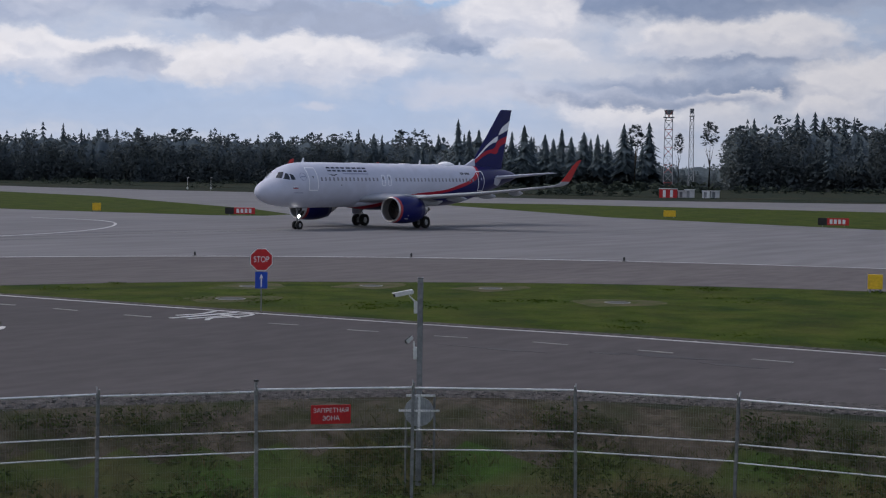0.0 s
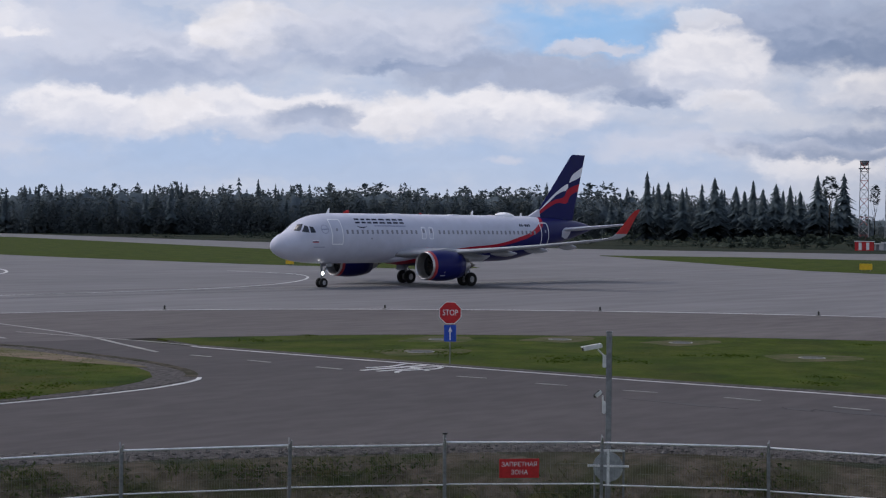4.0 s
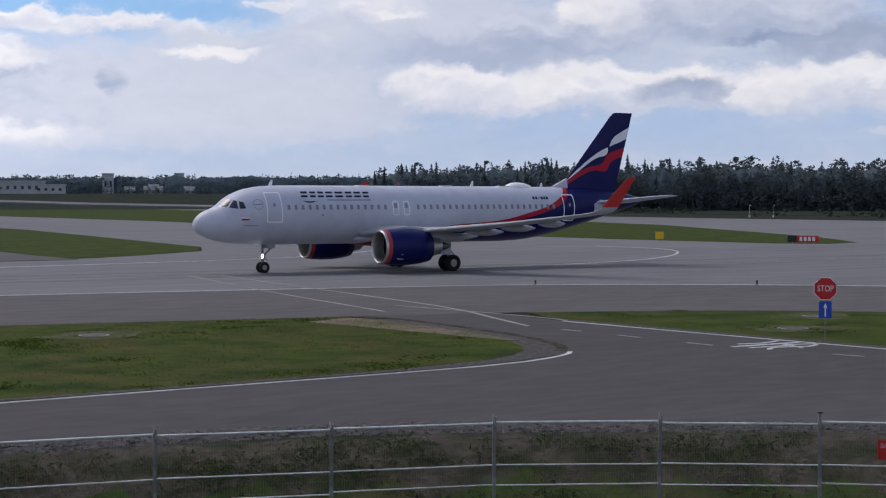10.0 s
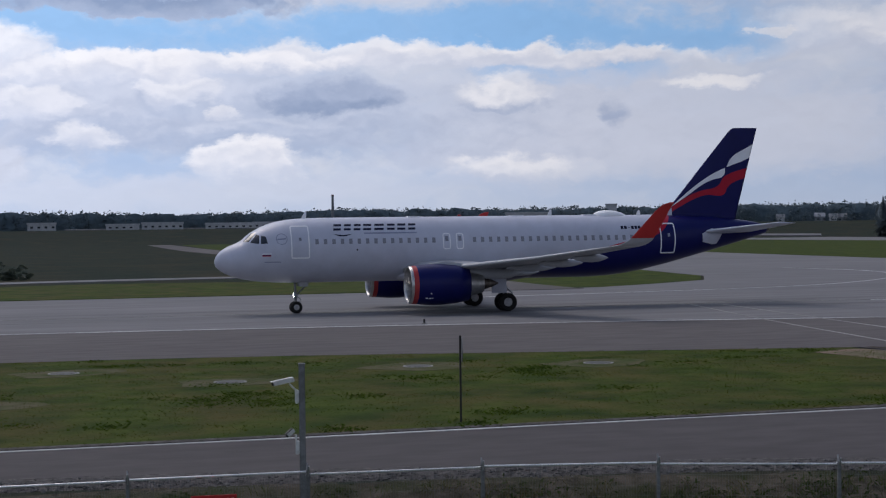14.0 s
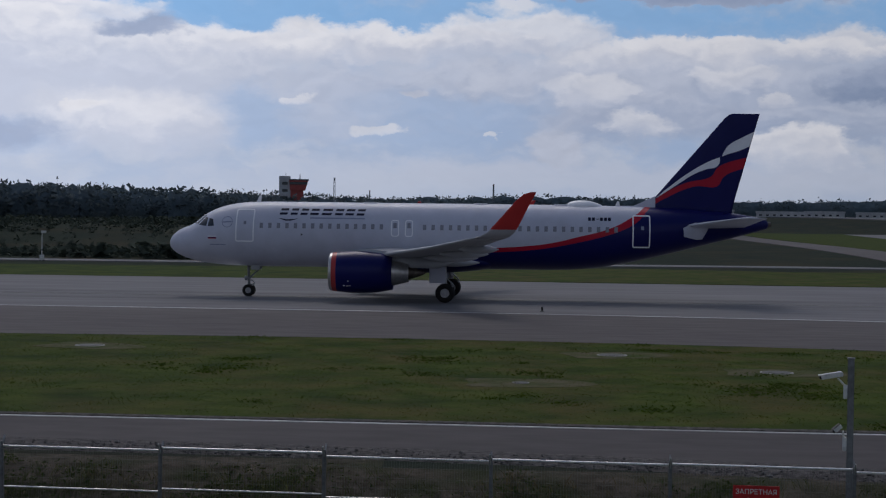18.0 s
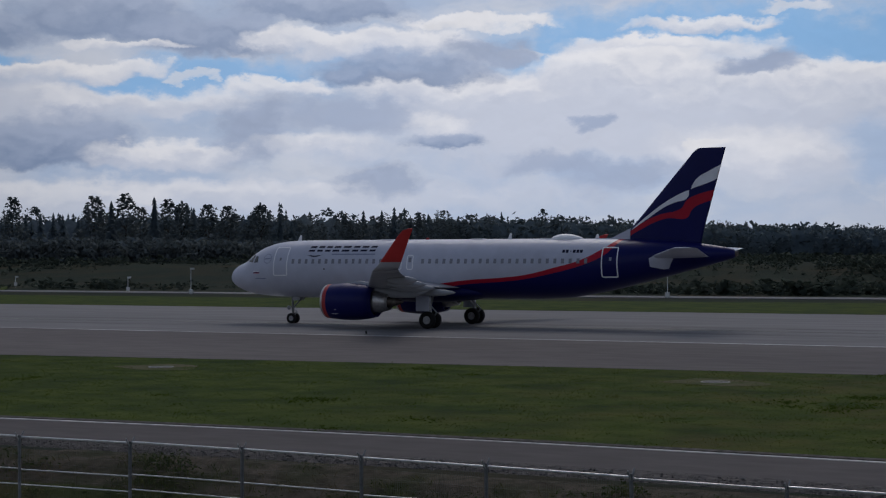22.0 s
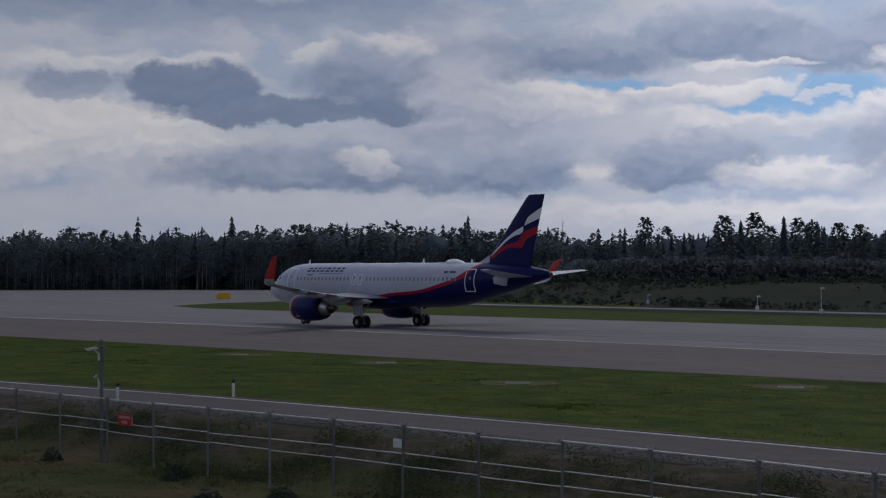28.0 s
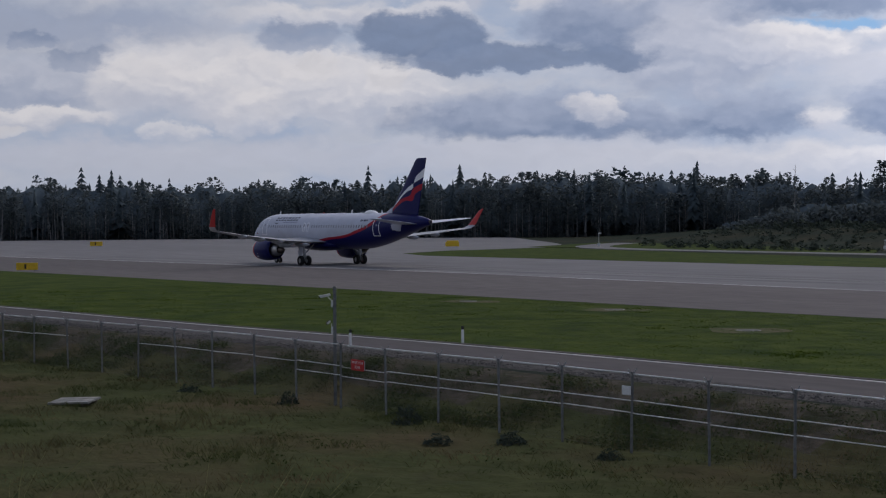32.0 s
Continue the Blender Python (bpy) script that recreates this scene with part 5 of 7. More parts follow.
def camera_mast(x, y, z_top, turn, disc=False):
    s = thing("camera_mast", pose(x, y, 0, 0, 0, turn), "grey steel mast with two white surveillance cameras beside the fence", "camera mast", "camera masts")
    foot = float(ground_z(np.array([x]), np.array([y]))[0]) - 0.15
    part("pole", box(bmesh.new(), -0.055, 0.055, -0.05, 0.05, foot, z_top, 0.015), M["post"], s)
    part("cap", box(bmesh.new(), -0.065, 0.065, -0.06, 0.06, z_top, z_top + 0.03, 0.008), M["post"], s)
    for dz, big, tilt in ((-0.36, 0.85, -10), (-1.26, 0.34, -40)):
        arm = part("bracket", rod(rod(bmesh.new(), (-0.05, 0, z_top + dz - 0.12), (-0.11, -0.02, z_top + dz - 0.08), 0.016), (-0.11, -0.02, z_top + dz - 0.08), (-0.20 * big - 0.05, -0.03, z_top + dz + 0.03), 0.016), M["casing"], s, "white camera bracket")
        part("junction_box", box(bmesh.new(), -0.125, -0.055, -0.045, 0.045, z_top + dz - 0.32, z_top + dz - 0.08, 0.012), M["casing"], arm, "white junction box")
        cam_b = part("housing", box(bmesh.new(), -0.22 * big, 0.22 * big, -0.045, 0.045, -0.035, 0.035, 0.01), M["casing"], s, "white camera housing")
        cam_b.matrix_basis = pose(-0.13 - 0.22 * big, -0.04, z_top + dz + 0.07, 0, tilt, 12)
        part("sun_hood", box(bmesh.new(), -0.27 * big, 0.2 * big, -0.055, 0.055, 0.040, 0.052, 0.003), M["casing" if big > 0.5 else "black"], cam_b)
        part("lens", turned(bmesh.new(), [(0, 0.028), (0.03, 0.024)], (-0.22 * big - 0.03, 0, 0), 16, True), M["black"], cam_b, "dark lens")
    if disc:
        bm = bmesh.new()
        bmesh.ops.create_cone(bm, cap_ends=True, segments=32, radius1=0.29, radius2=0.29, depth=0.03, matrix=pose(0, -0.12, 0.40, 90))
        part("round_sign_back", bm, M["steel"], s, "bare grey back of a round sign")
        part("cross_bar", box(bmesh.new(), -0.40, 0.40, -0.16, -0.13, 0.40, 0.44, 0.004), M["rail"], s)
        part("cross_bar", box(bmesh.new(), -0.26, 0.32, -0.16, -0.13, 0.70, 0.74, 0.004), M["rail"], s)
        part("upright_bar", box(bmesh.new(), -0.03, 0.03, -0.17, -0.14, 0.05, 0.72, 0.004), M["rail"], s)
        part("frame_leg", rod(bmesh.new(), (0.3, -0.1, foot), (0.3, -0.1, 0.72), 0.02), M["post"], s)
        part("frame_leg", rod(bmesh.new(), (-0.26, -0.1, foot), (-0.26, -0.1, 0.5), 0.02), M["post"], s)
    return s


camera_mast(25.25, 17.65, 3.0, -54, True)
camera_mast(5.95, 27.3, 2.72, -12)
camera_mast(-46.15, 27.15, 2.82, 58)


# ---- road signs and posts ----
s = thing("stop_sign", facing(43.2, 37.2, 0), "red octagonal stop sign above a blue arrow plate", "road sign")
part("pole", rod(bmesh.new(), (0, 0, -0.1), (0, 0, 2.2), 0.022), M["post"], s)
bm = bmesh.new()
bmesh.ops.create_cone(bm, cap_ends=True, segments=8, radius1=0.43, radius2=0.43, depth=0.02, matrix=pose(0, -0.03, 1.90, 90) @ pose(0, 0, 0, 0, 0, 22.5))
rim = part("rim", bm, M["white"], s, "thin white rim")
bm = bmesh.new()
bmesh.ops.create_cone(bm, cap_ends=True, segments=8, radius1=0.405, radius2=0.405, depth=0.02, matrix=pose(0, -0.037, 1.90, 90) @ pose(0, 0, 0, 0, 0, 22.5))
part("face", bm, M["red"], s, "red octagonal face")
letters("STOP", 0.30, M["white"], s, pose(0, -0.05, 1.90, 90) @ Matrix.Diagonal((0.78, 1, 1, 1)))
part("blue_plate", box(bmesh.new(), -0.22, 0.22, -0.035, -0.02, 0.86, 1.46, 0.004), M["blue"], s, "blue plate with a white arrow")
bm = box(bmesh.new(), -0.022, 0.022, -0.045, -0.036, 0.92, 1.26)
vs = [bm.verts.new(p) for p in ((-0.07, -0.042, 1.22), (0.07, -0.042, 1.22), (0, -0.042, 1.40))]
bm.faces.new(vs)
part("arrow", bm, M["white"], s, "white arrow")

s = thing("road_sign", pose(12.85, 39.4, 0, 0, 0, 75), "dark road sign on a thin pole, seen edge-on", "road sign")
part("pole", rod(bmesh.new(), (0, 0, -0.1), (0, 0, 2.3), 0.028), M["black"], s)
bm = bmesh.new()
bmesh.ops.create_cone(bm, cap_ends=True, segments=28, radius1=0.33, radius2=0.33, depth=0.02, matrix=pose(0, -0.04, 1.92, 90))
part("plate", bm, M["post"], s, "round plate")

for x, y in ((-52.9, 37.2), (-54.2, 32.6)):
    s = thing("marker_post", pose(x, y, 0.0), "white plastic road marker post with a black top", "marker post", "road marker posts")
    part("stake", box(bmesh.new(), -0.05, 0.05, -0.04, 0.04, -0.05, 0.58, 0.01), M["white"], s)
    part("band", box(bmesh.new(), -0.052, 0.052, -0.042, 0.042, 0.58, 0.72, 0.01), M["black"], s, "black band")

for x, y in ((83.3, 43.5), (77.4, 54.8), (69.0, 64.6), (58.4, 72.2), (24.8, 82.3), (2.0, 86.6), (-45.0, 86.4)):
    s = thing("taxiway_light", pose(x, y, 0.0), "small dark taxiway edge light on a stub", "taxiway light", "taxiway edge lights")
    part("base", rod(bmesh.new(), (0, 0, 0), (0, 0, 0.06), 0.14, n=14), M["slab"], s)
    part("stub", rod(bmesh.new(), (0, 0, 0.05), (0, 0, 0.16), 0.05, n=10), M["black"], s)
    part("lens", rod(bmesh.new(), (0, 0, 0.16), (0, 0, 0.27), 0.07, 0.045, n=12), M["black"], s, "dark lens")

for k, (x, y, r) in enumerate(((52.4, 45.7, 0.6), (56.4, 42.1, 0.6), (58.8, 37.3, 0.6), (46.7, 41.8, 0.7), (55.8, 29.4, 0.6), (16.7, 56.3, 0.65), (23.3, 54.7, 0.65), (4.0, 59.0, 0.65), (9.1, 53.1, 0.65),
                               (-15.9, 59.7, 0.65), (-40.7, 58.4, 0.65), (-50.7, 51.4, 0.65), (-67.0, 57.5, 0.65), (-80.0, 56.7, 0.65), (0.5, 48.5, 0.3))):
    g = tagged(part("worn_ground", polygon_plate(bmesh.new(), [(x + 2.0 * math.cos(a) * (1 + 0.2 * math.sin(3 * a + k)), y + 1.6 * math.sin(a) * (1 + 0.2 * math.sin(2 * a + k))) for a in [2 * math.pi * i / 22 for i in range(22)]], 0.0, 0.024), M["worn"]), "worn earth round a manhole", "earth", "", "structure")
    s = thing("manhole", pose(x, y, 0.018), "round pale concrete manhole cover set in worn grass", "manhole", "manholes in the grass")
    bm = bmesh.new()
    bmesh.ops.create_cone(bm, cap_ends=True, segments=24, radius1=r * 0.9, radius2=r * 0.86, depth=0.03, matrix=pose(0, 0, 0.01))
    part("ring", bm, M["slab"], s)
    part("lid", rod(bmesh.new(), (0, 0, 0.02), (0, 0, 0.03), r * 0.74, n=20), M["black"], s, "dark iron lid")


def box_sign(x, y, w, h, label, base, text_bars, second=None):
    s = thing("airfield_sign", facing(x, y, 0), label, "airfield sign", "airfield guidance signs")
    part("panel", box(bmesh.new(), -w / 2, w / 2, -0.12, 0.12, 0.18, 0.18 + h, 0.02), M[base], s)
    if second:
        part("end_panel", box(bmesh.new(), -w / 2 - 0.01, -w / 2 + w * 0.3, -0.13, 0.13, 0.175, 0.185 + h, 0.02), M[second], s, "black end panel")
    for k in range(text_bars):
        a = -w * 0.12 + w * 0.55 * k / max(1, text_bars)
        part("letter_bar", box(bmesh.new(), a, a + w * 0.09, -0.135, -0.12, 0.32, 0.04 + h), M["white" if base == "red" else "black"], s)
    for dx in (-w * 0.35, w * 0.35):
        part("leg", rod(bmesh.new(), (dx, 0, -0.02), (dx, 0, 0.2), 0.05), M["post"], s)
    return s


box_sign(136.6, 120.9, 3.4, 0.75, "red airfield guidance sign with a black end panel", "red", 4, "black")
box_sign(161.4, 59.5, 3.2, 0.75, "red airfield guidance sign with a black end panel", "red", 4, "black")
box_sign(133.0, 140.5, 1.0, 0.9, "yellow airfield guidance sign on the grass", "yellow", 0)
box_sign(176.5, 86.0, 1.5, 0.75, "yellow airfield guidance sign on the grass", "yellow", 0)
box_sign(36.4, 134.6, 1.9, 0.75, "yellow airfield guidance sign with black marks", "yellow", 1)
box_sign(-245.0, 170.0, 2.6, 0.85, "yellow airfield guidance sign on the grass", "yellow", 0)
box_sign(-318.0, 128.5, 2.6, 0.9, "yellow airfield guidance sign with black marks", "yellow", 1)
box_sign(-160.5, 57.2, 2.2, 0.75, "yellow airfield guidance sign with a black arrow", "yellow", 1)
box_sign(68.9, 23.4, 0.65, 0.65, "yellow airfield guidance sign beside the taxiway", "yellow", 0)
box_sign(-265.0, 184.0, 2.4, 0.8, "yellow airfield guidance sign on the grass", "yellow", 0)

# small instruments on the far verge
for x, y, h in ((-50.0, 167.7, 3.2), (-111.5, 166.5, 3.3), (-128.0, 176.0, 2.0), (-166.8, 199.5, 1.6), (-230.0, 193.5, 2.6), (319.5, 302.0, 3.4), (324.0, 297.5, 3.4)):
    s = thing("instrument_post", facing(x, y, 0), "thin white instrument post beside the service road", "instrument", "instrument posts")
    part("pole", rod(bmesh.new(), (0, 0, -0.1), (0, 0, h), 0.04, n=8), M["white"], s)
    part("cabinet", box(bmesh.new(), -0.25, 0.25, -0.2, 0.2, 0.05, 0.6, 0.03), M["casing"], s, "white cabinet")
    part("head", box(bmesh.new(), -0.1, 0.45, -0.08, 0.08, h - 0.25, h, 0.03), M["casing"], s, "white sensor head")

s = thing("board", pose(-51.3, 19.9, FENCE_FOOT, 6, -3, 35), "pale weathered board lying on the rough grass", "board")
for k in range(3):
    part("plank", box(bmesh.new(), -0.8, 0.8, -0.42 + 0.29 * k, -0.15 + 0.29 * k, 0.12, 0.19, 0.01), M["slab"], s)
for dx in (-0.55, 0.55):
    part("batten", box(bmesh.new(), dx - 0.06, dx + 0.06, -0.45, 0.45, 0.0, 0.12, 0.01), M["trunk"], s)

# ---- grass, weeds and stalks: real blades ----
def tufts(n_blades, spread, height, width, seeds, lean=0.5):
    """Templates of a tuft: crossed, bent blades."""
    out = []
    for sd in seeds:
        r = np.random.default_rng(sd)
        v, f = [], []
        for k in range(n_blades):
            a, d = r.uniform(0, 2 * np.pi), r.uniform(0, spread)
            x, y = d * np.cos(a), d * np.sin(a)
            b, h, w = r.uniform(0, 2 * np.pi), height * r.uniform(0.5, 1.15), width * r.uniform(0.6, 1.3)
            lx, ly = lean * h * np.cos(b) * r.uniform(0.3, 1), lean * h * np.sin(b) * r.uniform(0.3, 1)
            px, py = -np.sin(b + 1) * w, np.cos(b + 1) * w
            i = len(v)
            mx, my = x + lx * 0.4, y + ly * 0.4
            v += [(x - px, y - py, 0), (x + px, y + py, 0), (mx - px * 0.7, my - py * 0.7, h * 0.62), (mx + px * 0.7, my + py * 0.7, h * 0.62), (x + lx, y + ly, h)]
            f += [(i, i + 1, i + 3), (i, i + 3, i + 2), (i + 2, i + 3, i + 4)]
        out.append((np.array(v, float), np.array(f)))
    return out


rg = np.random.default_rng(11)
T_LAWN = tufts(4, 0.24, 0.055, 0.010, range(6), 1.3)
spots = []
for poly, (x0, x1, y0, y1), n in ((LAWN_L, (-115, 36, 30, 67), 22000), (LAWN_R, (44, 75, 0, 55), 6000)):
    x, y = rg.uniform(x0, x1, n * 2), rg.uniform(y0, y1, n * 2)
    ok = inside(poly, x, y)
    x, y = x[ok], y[ok]
    clump = np.array([noise.noise((a * 0.45, b * 0.45, 3.0)) for a, b in zip(x, y)])
    hh = np.clip(0.75 + 0.6 * clump + rg.normal(0, 0.15, len(x)), 0.4, 1.6)
    spots.append(np.stack([x, y, np.full(len(x), 0.012), hh * (0.6 if n < 10000 else 1.0), 0.8 + 0.5 * hh], 1))
v, f = scatter(T_LAWN, np.concatenate(spots), rg)
arrays("grass", v, f, M["blades"], "short uneven green grass tufts on the verges", "grass")
# darker clumps of broad-leaved weeds in the lawns
T_CLUMP = [tufts(70, 0.50, 0.055, 0.020, (60 + k,), 1.6)[0] for k in range(5)]
spots = []
for poly, (x0, x1, y0, y1), n in ((LAWN_L, (-115, 36, 30, 67), 3000), (LAWN_R, (44, 75, 0, 55), 400)):
    x, y = rg.uniform(x0, x1, n), rg.uniform(y0, y1, n)
    cl = np.array([noise.noise((a * 0.16, b * 0.22, 14.0)) + 0.6 * noise.noise((a * 0.6, b * 0.6, 4.0)) for a, b in zip(x, y)])
    ok = inside(poly, x, y) & (cl > np.where(x < -12, 0.55, 0.24))
    k = int(ok.sum())
    spots.append(np.stack([x[ok], y[ok], np.full(k, 0.012), rg.uniform(0.6, 1.4, k), rg.uniform(1.0, 2.6, k)], 1))
v, f = scatter(T_CLUMP, np.concatenate(spots), rg)
arrays("weed_clumps", v, f, M["clover"], "darker green weed clumps in the grass", "weeds")


OCT = np.array([(1, 0, 0), (-1, 0, 0), (0, 1, 0), (0, -1, 0), (0, 0, 1), (0, 0, -1)], float)
OCT_F = np.array([(0, 2, 4), (2, 1, 4), (1, 3, 4), (3, 0, 4), (2, 0, 5), (1, 2, 5), (3, 1, 5), (0, 3, 5)])


def leafy(sd, n, size):
    """A low tangle of small leaves and stems."""
    r = np.random.default_rng(sd)
    v, f = [], []
    for k in range(n):
        a, d = r.uniform(0, 2 * np.pi), np.sqrt(r.uniform(0, 1))
        c = np.array([d * np.cos(a), d * np.sin(a), r.uniform(0, 1) * (1.1 - d * d)])
        u, w = r.normal(0, 1, 3), r.normal(0, 1, 3)
        u, w = u / np.linalg.norm(u) * size * r.uniform(0.6, 1.6), w / np.linalg.norm(w) * size * r.uniform(0.3, 0.8)
        i = len(v)
        v += [tuple(c - u), tuple(c + w), tuple(c + u), tuple(c - w)]
        f += [(i, i + 1, i + 2), (i, i + 2, i + 3)]
    return np.array(v), np.array(f)


T_WEED = tufts(7, 0.34, 0.27, 0.008, range(20, 28), 1.2)
T_LEAFY = [leafy(800 + k, 22, 0.13) for k in range(8)]
x, y = rg.uniform(-95, 40, 70000), rg.uniform(-5, 36, 70000)
s_ = fence_side(x, y)
clump = np.array([noise.noise((a * 0.35, b * 0.35, 9.0)) for a, b in zip(x, y)])
keep = ((s_ > 0.1) & (s_ < 4.6) & (rg.uniform(0, 1, len(x)) < 0.85 + 0.8 * clump - np.clip(s_ - 3.4, 0, 2) * 0.45)) | ((s_ < -0.1) & (np.hypot(x, y) > 24) & (x < -8) & (rg.uniform(0, 1, len(x)) < 0.5 + 0.5 * clump))
x, y, s_, clump = x[keep], y[keep], s_[keep], clump[keep]
hh = np.clip(np.where(s_ > 0, 0.8, 0.5) + 0.7 * clump + rg.normal(0, 0.2, len(x)), 0.25, 1.5)
spots = np.stack([x, y, ground_z(x, y) - 0.02, hh, 0.8 + 0.4 * hh], 1)
v, f = scatter(T_WEED, spots, rg)
arrays("weeds", v, f, M["weeds"], "tangled brown and green weeds on the bank by the fence", "weeds")
spots = spots[(rg.uniform(0, 1, len(x)) < np.where(s_ > 0, 0.35 + 1.1 * clump, 0.05))]
spots[:, 3], spots[:, 4] = spots[:, 3] * 0.30, 0.22 + 0.2 * spots[:, 4]
v, f = scatter(T_LEAFY, spots, rg)
arrays("weeds", v, f, M["bankleaf"], "low dark leafy weeds on the bank by the fence", "weeds")
# loose stones on the verge
line = shoulder_line
k = rg.integers(0, len(line) - 1, 34000)
px, py = np.array([p.x for p in line]), np.array([p.y for p in line])
ok = (px[k] > -110) & (py[k] > 0)
k = k[ok]
t_ = rg.uniform(0, 1, len(k))
dx, dy = px[k + 1] - px[k], py[k + 1] - py[k]
ln = np.hypot(dx, dy)
o = rg.triangular(-0.2, 0.9, 2.4, len(k))
x, y = px[k] + t_ * dx + o * dy / ln, py[k] + t_ * dy - o * dx / ln
z = np.interp(o, [-0.6, 0.0, 0.7, 1.3, 2.0, 2.4], [0.01, 0.02, 0.01, -0.12, -0.45, -0.5])
r_ = rg.gamma(4.0, 0.0045, len(k)) + 0.010
OCTS = [(OCT * np.random.default_rng(900 + q).uniform(0.6, 1.3, (6, 1)), OCT_F) for q in range(6)]
v, f = scatter(OCTS, np.stack([x, y, z + r_ * 0.3, r_ * 0.8, r_ * 1.3], 1), rg)
ob = arrays("verge_stones", v, f, M["stones"], "loose grey stones along the road verge", "stones")
ob.data.polygons.foreach_set("use_smooth", [False] * len(ob.data.polygons))

T_STALK = tufts(5, 0.12, 1.0, 0.0045, range(40, 45), 0.5)
n = 18
az = np.radians(rg.uniform(60, 73, n))
d = rg.uniform(7.0, 9.5, n)
x, y = -np.sin(az) * d, np.cos(az) * d
v, f = scatter(T_STALK, np.stack([x, y, ground_z(x, y), rg.uniform(0.4, 0.8, n) * np.where(az > radians(66), 1.0, 0.75), np.full(n, 1.0)], 1), rg)
arrays("dry_grass", v, f, M["straw"], "tall dry grass stalks on the mound", "grass")


# ---- trees ----
def spruce_form(sd, tiers=13, branches=8, slim=0.17):
    r = np.random.default_rng(sd)
    v, f = [], []
    n = 5
    for k in range(n):
        a = 2 * np.pi * k / n
        v.append((0.012 * np.cos(a), 0.012 * np.sin(a), 0))
    v.append((0, 0, 0.98))
    f += [(k, (k + 1) % n, n) for k in range(n)]
    for i in range(tiers):
        u = i / (tiers - 1)
        z = 0.06 + 0.90 * u
        rr = slim * (1 - u) ** 0.9 * r.uniform(0.7, 1.25) + 0.028
        for k in range(branches):
            a = 2 * np.pi * (k + r.uniform(-0.4, 0.4)) / branches + i
            q = rr * r.uniform(0.45, 1.3)
            if r.uniform() < 0.12:
                continue
            j = len(v)
            v += [(0, 0, z + 0.07), (0.45 * q * np.cos(a - 0.6), 0.45 * q * np.sin(a - 0.6), z + 0.005), (q * np.cos(a), q * np.sin(a), z - 0.30 * q), (0.45 * q * np.cos(a + 0.6), 0.45 * q * np.sin(a + 0.6), z + 0.005)]
            f += [(j, j + 1, j + 2), (j, j + 2, j + 3)]
    return np.array(v), np.array(f)


def broad_form(sd, clumps=42, low=0.28, wide=0.24, size=0.075, trunk=True):
    """A trunk and limbs under an uneven crown of small leaf clumps, with gaps."""
    r = np.random.default_rng(sd)
    v, f = [], []
    if trunk:
        for p, q, w in [((0, 0, 0), (0.01, 0, 0.75), 0.013)] + [((0, 0, r.uniform(0.3, 0.6)), (wide * 0.7 * np.cos(a), wide * 0.7 * np.sin(a), r.uniform(0.6, 0.85)), 0.006) for a in r.uniform(0, 6.28, 5)]:
            i = len(v)
            v += [(p[0] + w, p[1], p[2]), (p[0] - w / 2, p[1] + w * 0.87, p[2]), (p[0] - w / 2, p[1] - w * 0.87, p[2]), q]
            f += [(i, i + 1, i + 3), (i + 1, i + 2, i + 3), (i + 2, i, i + 3)]
    for k in range(clumps):
        u = r.uniform(0, 1)
        z = low + (0.97 - low) * u
        rad = wide * np.sqrt(max(0.02, np.sin(np.pi * (0.12 + 0.86 * u)))) * np.sqrt(r.uniform(0.1, 1))
        a = r.uniform(0, 2 * np.pi)
        c = np.array([rad * np.cos(a), rad * np.sin(a), z])
        for q in range(2):
            p, w = r.normal(0, 1, 3) * (1, 1, 0.6), r.normal(0, 1, 3)
            p, w = p / np.linalg.norm(p) * size * r.uniform(0.7, 1.5), w / np.linalg.norm(w) * size * r.uniform(0.5, 1.1)
            d = c + r.normal(0, size * 0.5, 3)
            i = len(v)
            v += [tuple(d - p), tuple(d + w), tuple(d + p), tuple(d - w)]
            f += [(i, i + 1, i + 2), (i, i + 2, i + 3)]
    return np.array(v), np.array(f)


T_SPRUCE = [faced(spruce_form(k, 17, 10, 0.19 + 0.02 * (k % 4))) for k in range(8)]
T_BROAD = [faced(broad_form(100 + k, 250, 0.14 + 0.05 * (k % 3), 0.18 + 0.02 * (k % 3), 0.020)) for k in range(7)]
T_REAR = [faced(spruce_form(150 + k, 13, 9, 0.21)) for k in range(3)] + [faced(broad_form(160 + k, 90, 0.3, 0.20, 0.032, False)) for k in range(3)]
T_FAR = [faced(spruce_form(200 + k, 7, 7, 0.24)) for k in range(2)] + [faced(broad_form(210 + k, 40, 0.1, 0.30, 0.055, False)) for k in range(5)]
T_BUSH = [faced(broad_form(300 + k, 11, 0.08, 0.5, 0.17, False), 1.0, 0.2) for k in range(5)]

# the forest's edge round the airfield: degrees to the left of +y, distance, height
EDGE_R = [(-78, 640, 25), (-66.6, 640, 26), (-66.2, 640, 25), (-65.9, 660, 10), (-63.4, 680, 11), (-62.4, 670, 16.5), (-58.5, 670, 17.5), (-57, 670, 19), (-55.5, 680, 19.5), (-52, 690, 20.5), (-44, 700, 20.5), (-36, 710, 19.5), (-34.0, 720, 20), (-33.0, 730, 15)]
EDGE_L = [(20, 900, 23), (24, 760, 22), (27, 620, 20), (30, 520, 18.4), (36, 480, 17), (42, 470, 16.6), (45, 470, 17.5), (50, 470, 19.5), (54, 470, 18.5), (58, 480, 17.5), (66, 480, 17), (80, 480, 17)]
YOUNG = [(21, 640, 6.5), (25, 540, 7.5), (29, 450, 8.6), (34, 410, 10.2), (40, 400, 10.0), (43.5, 400, 8.5), (45.5, 405, 4.0)]
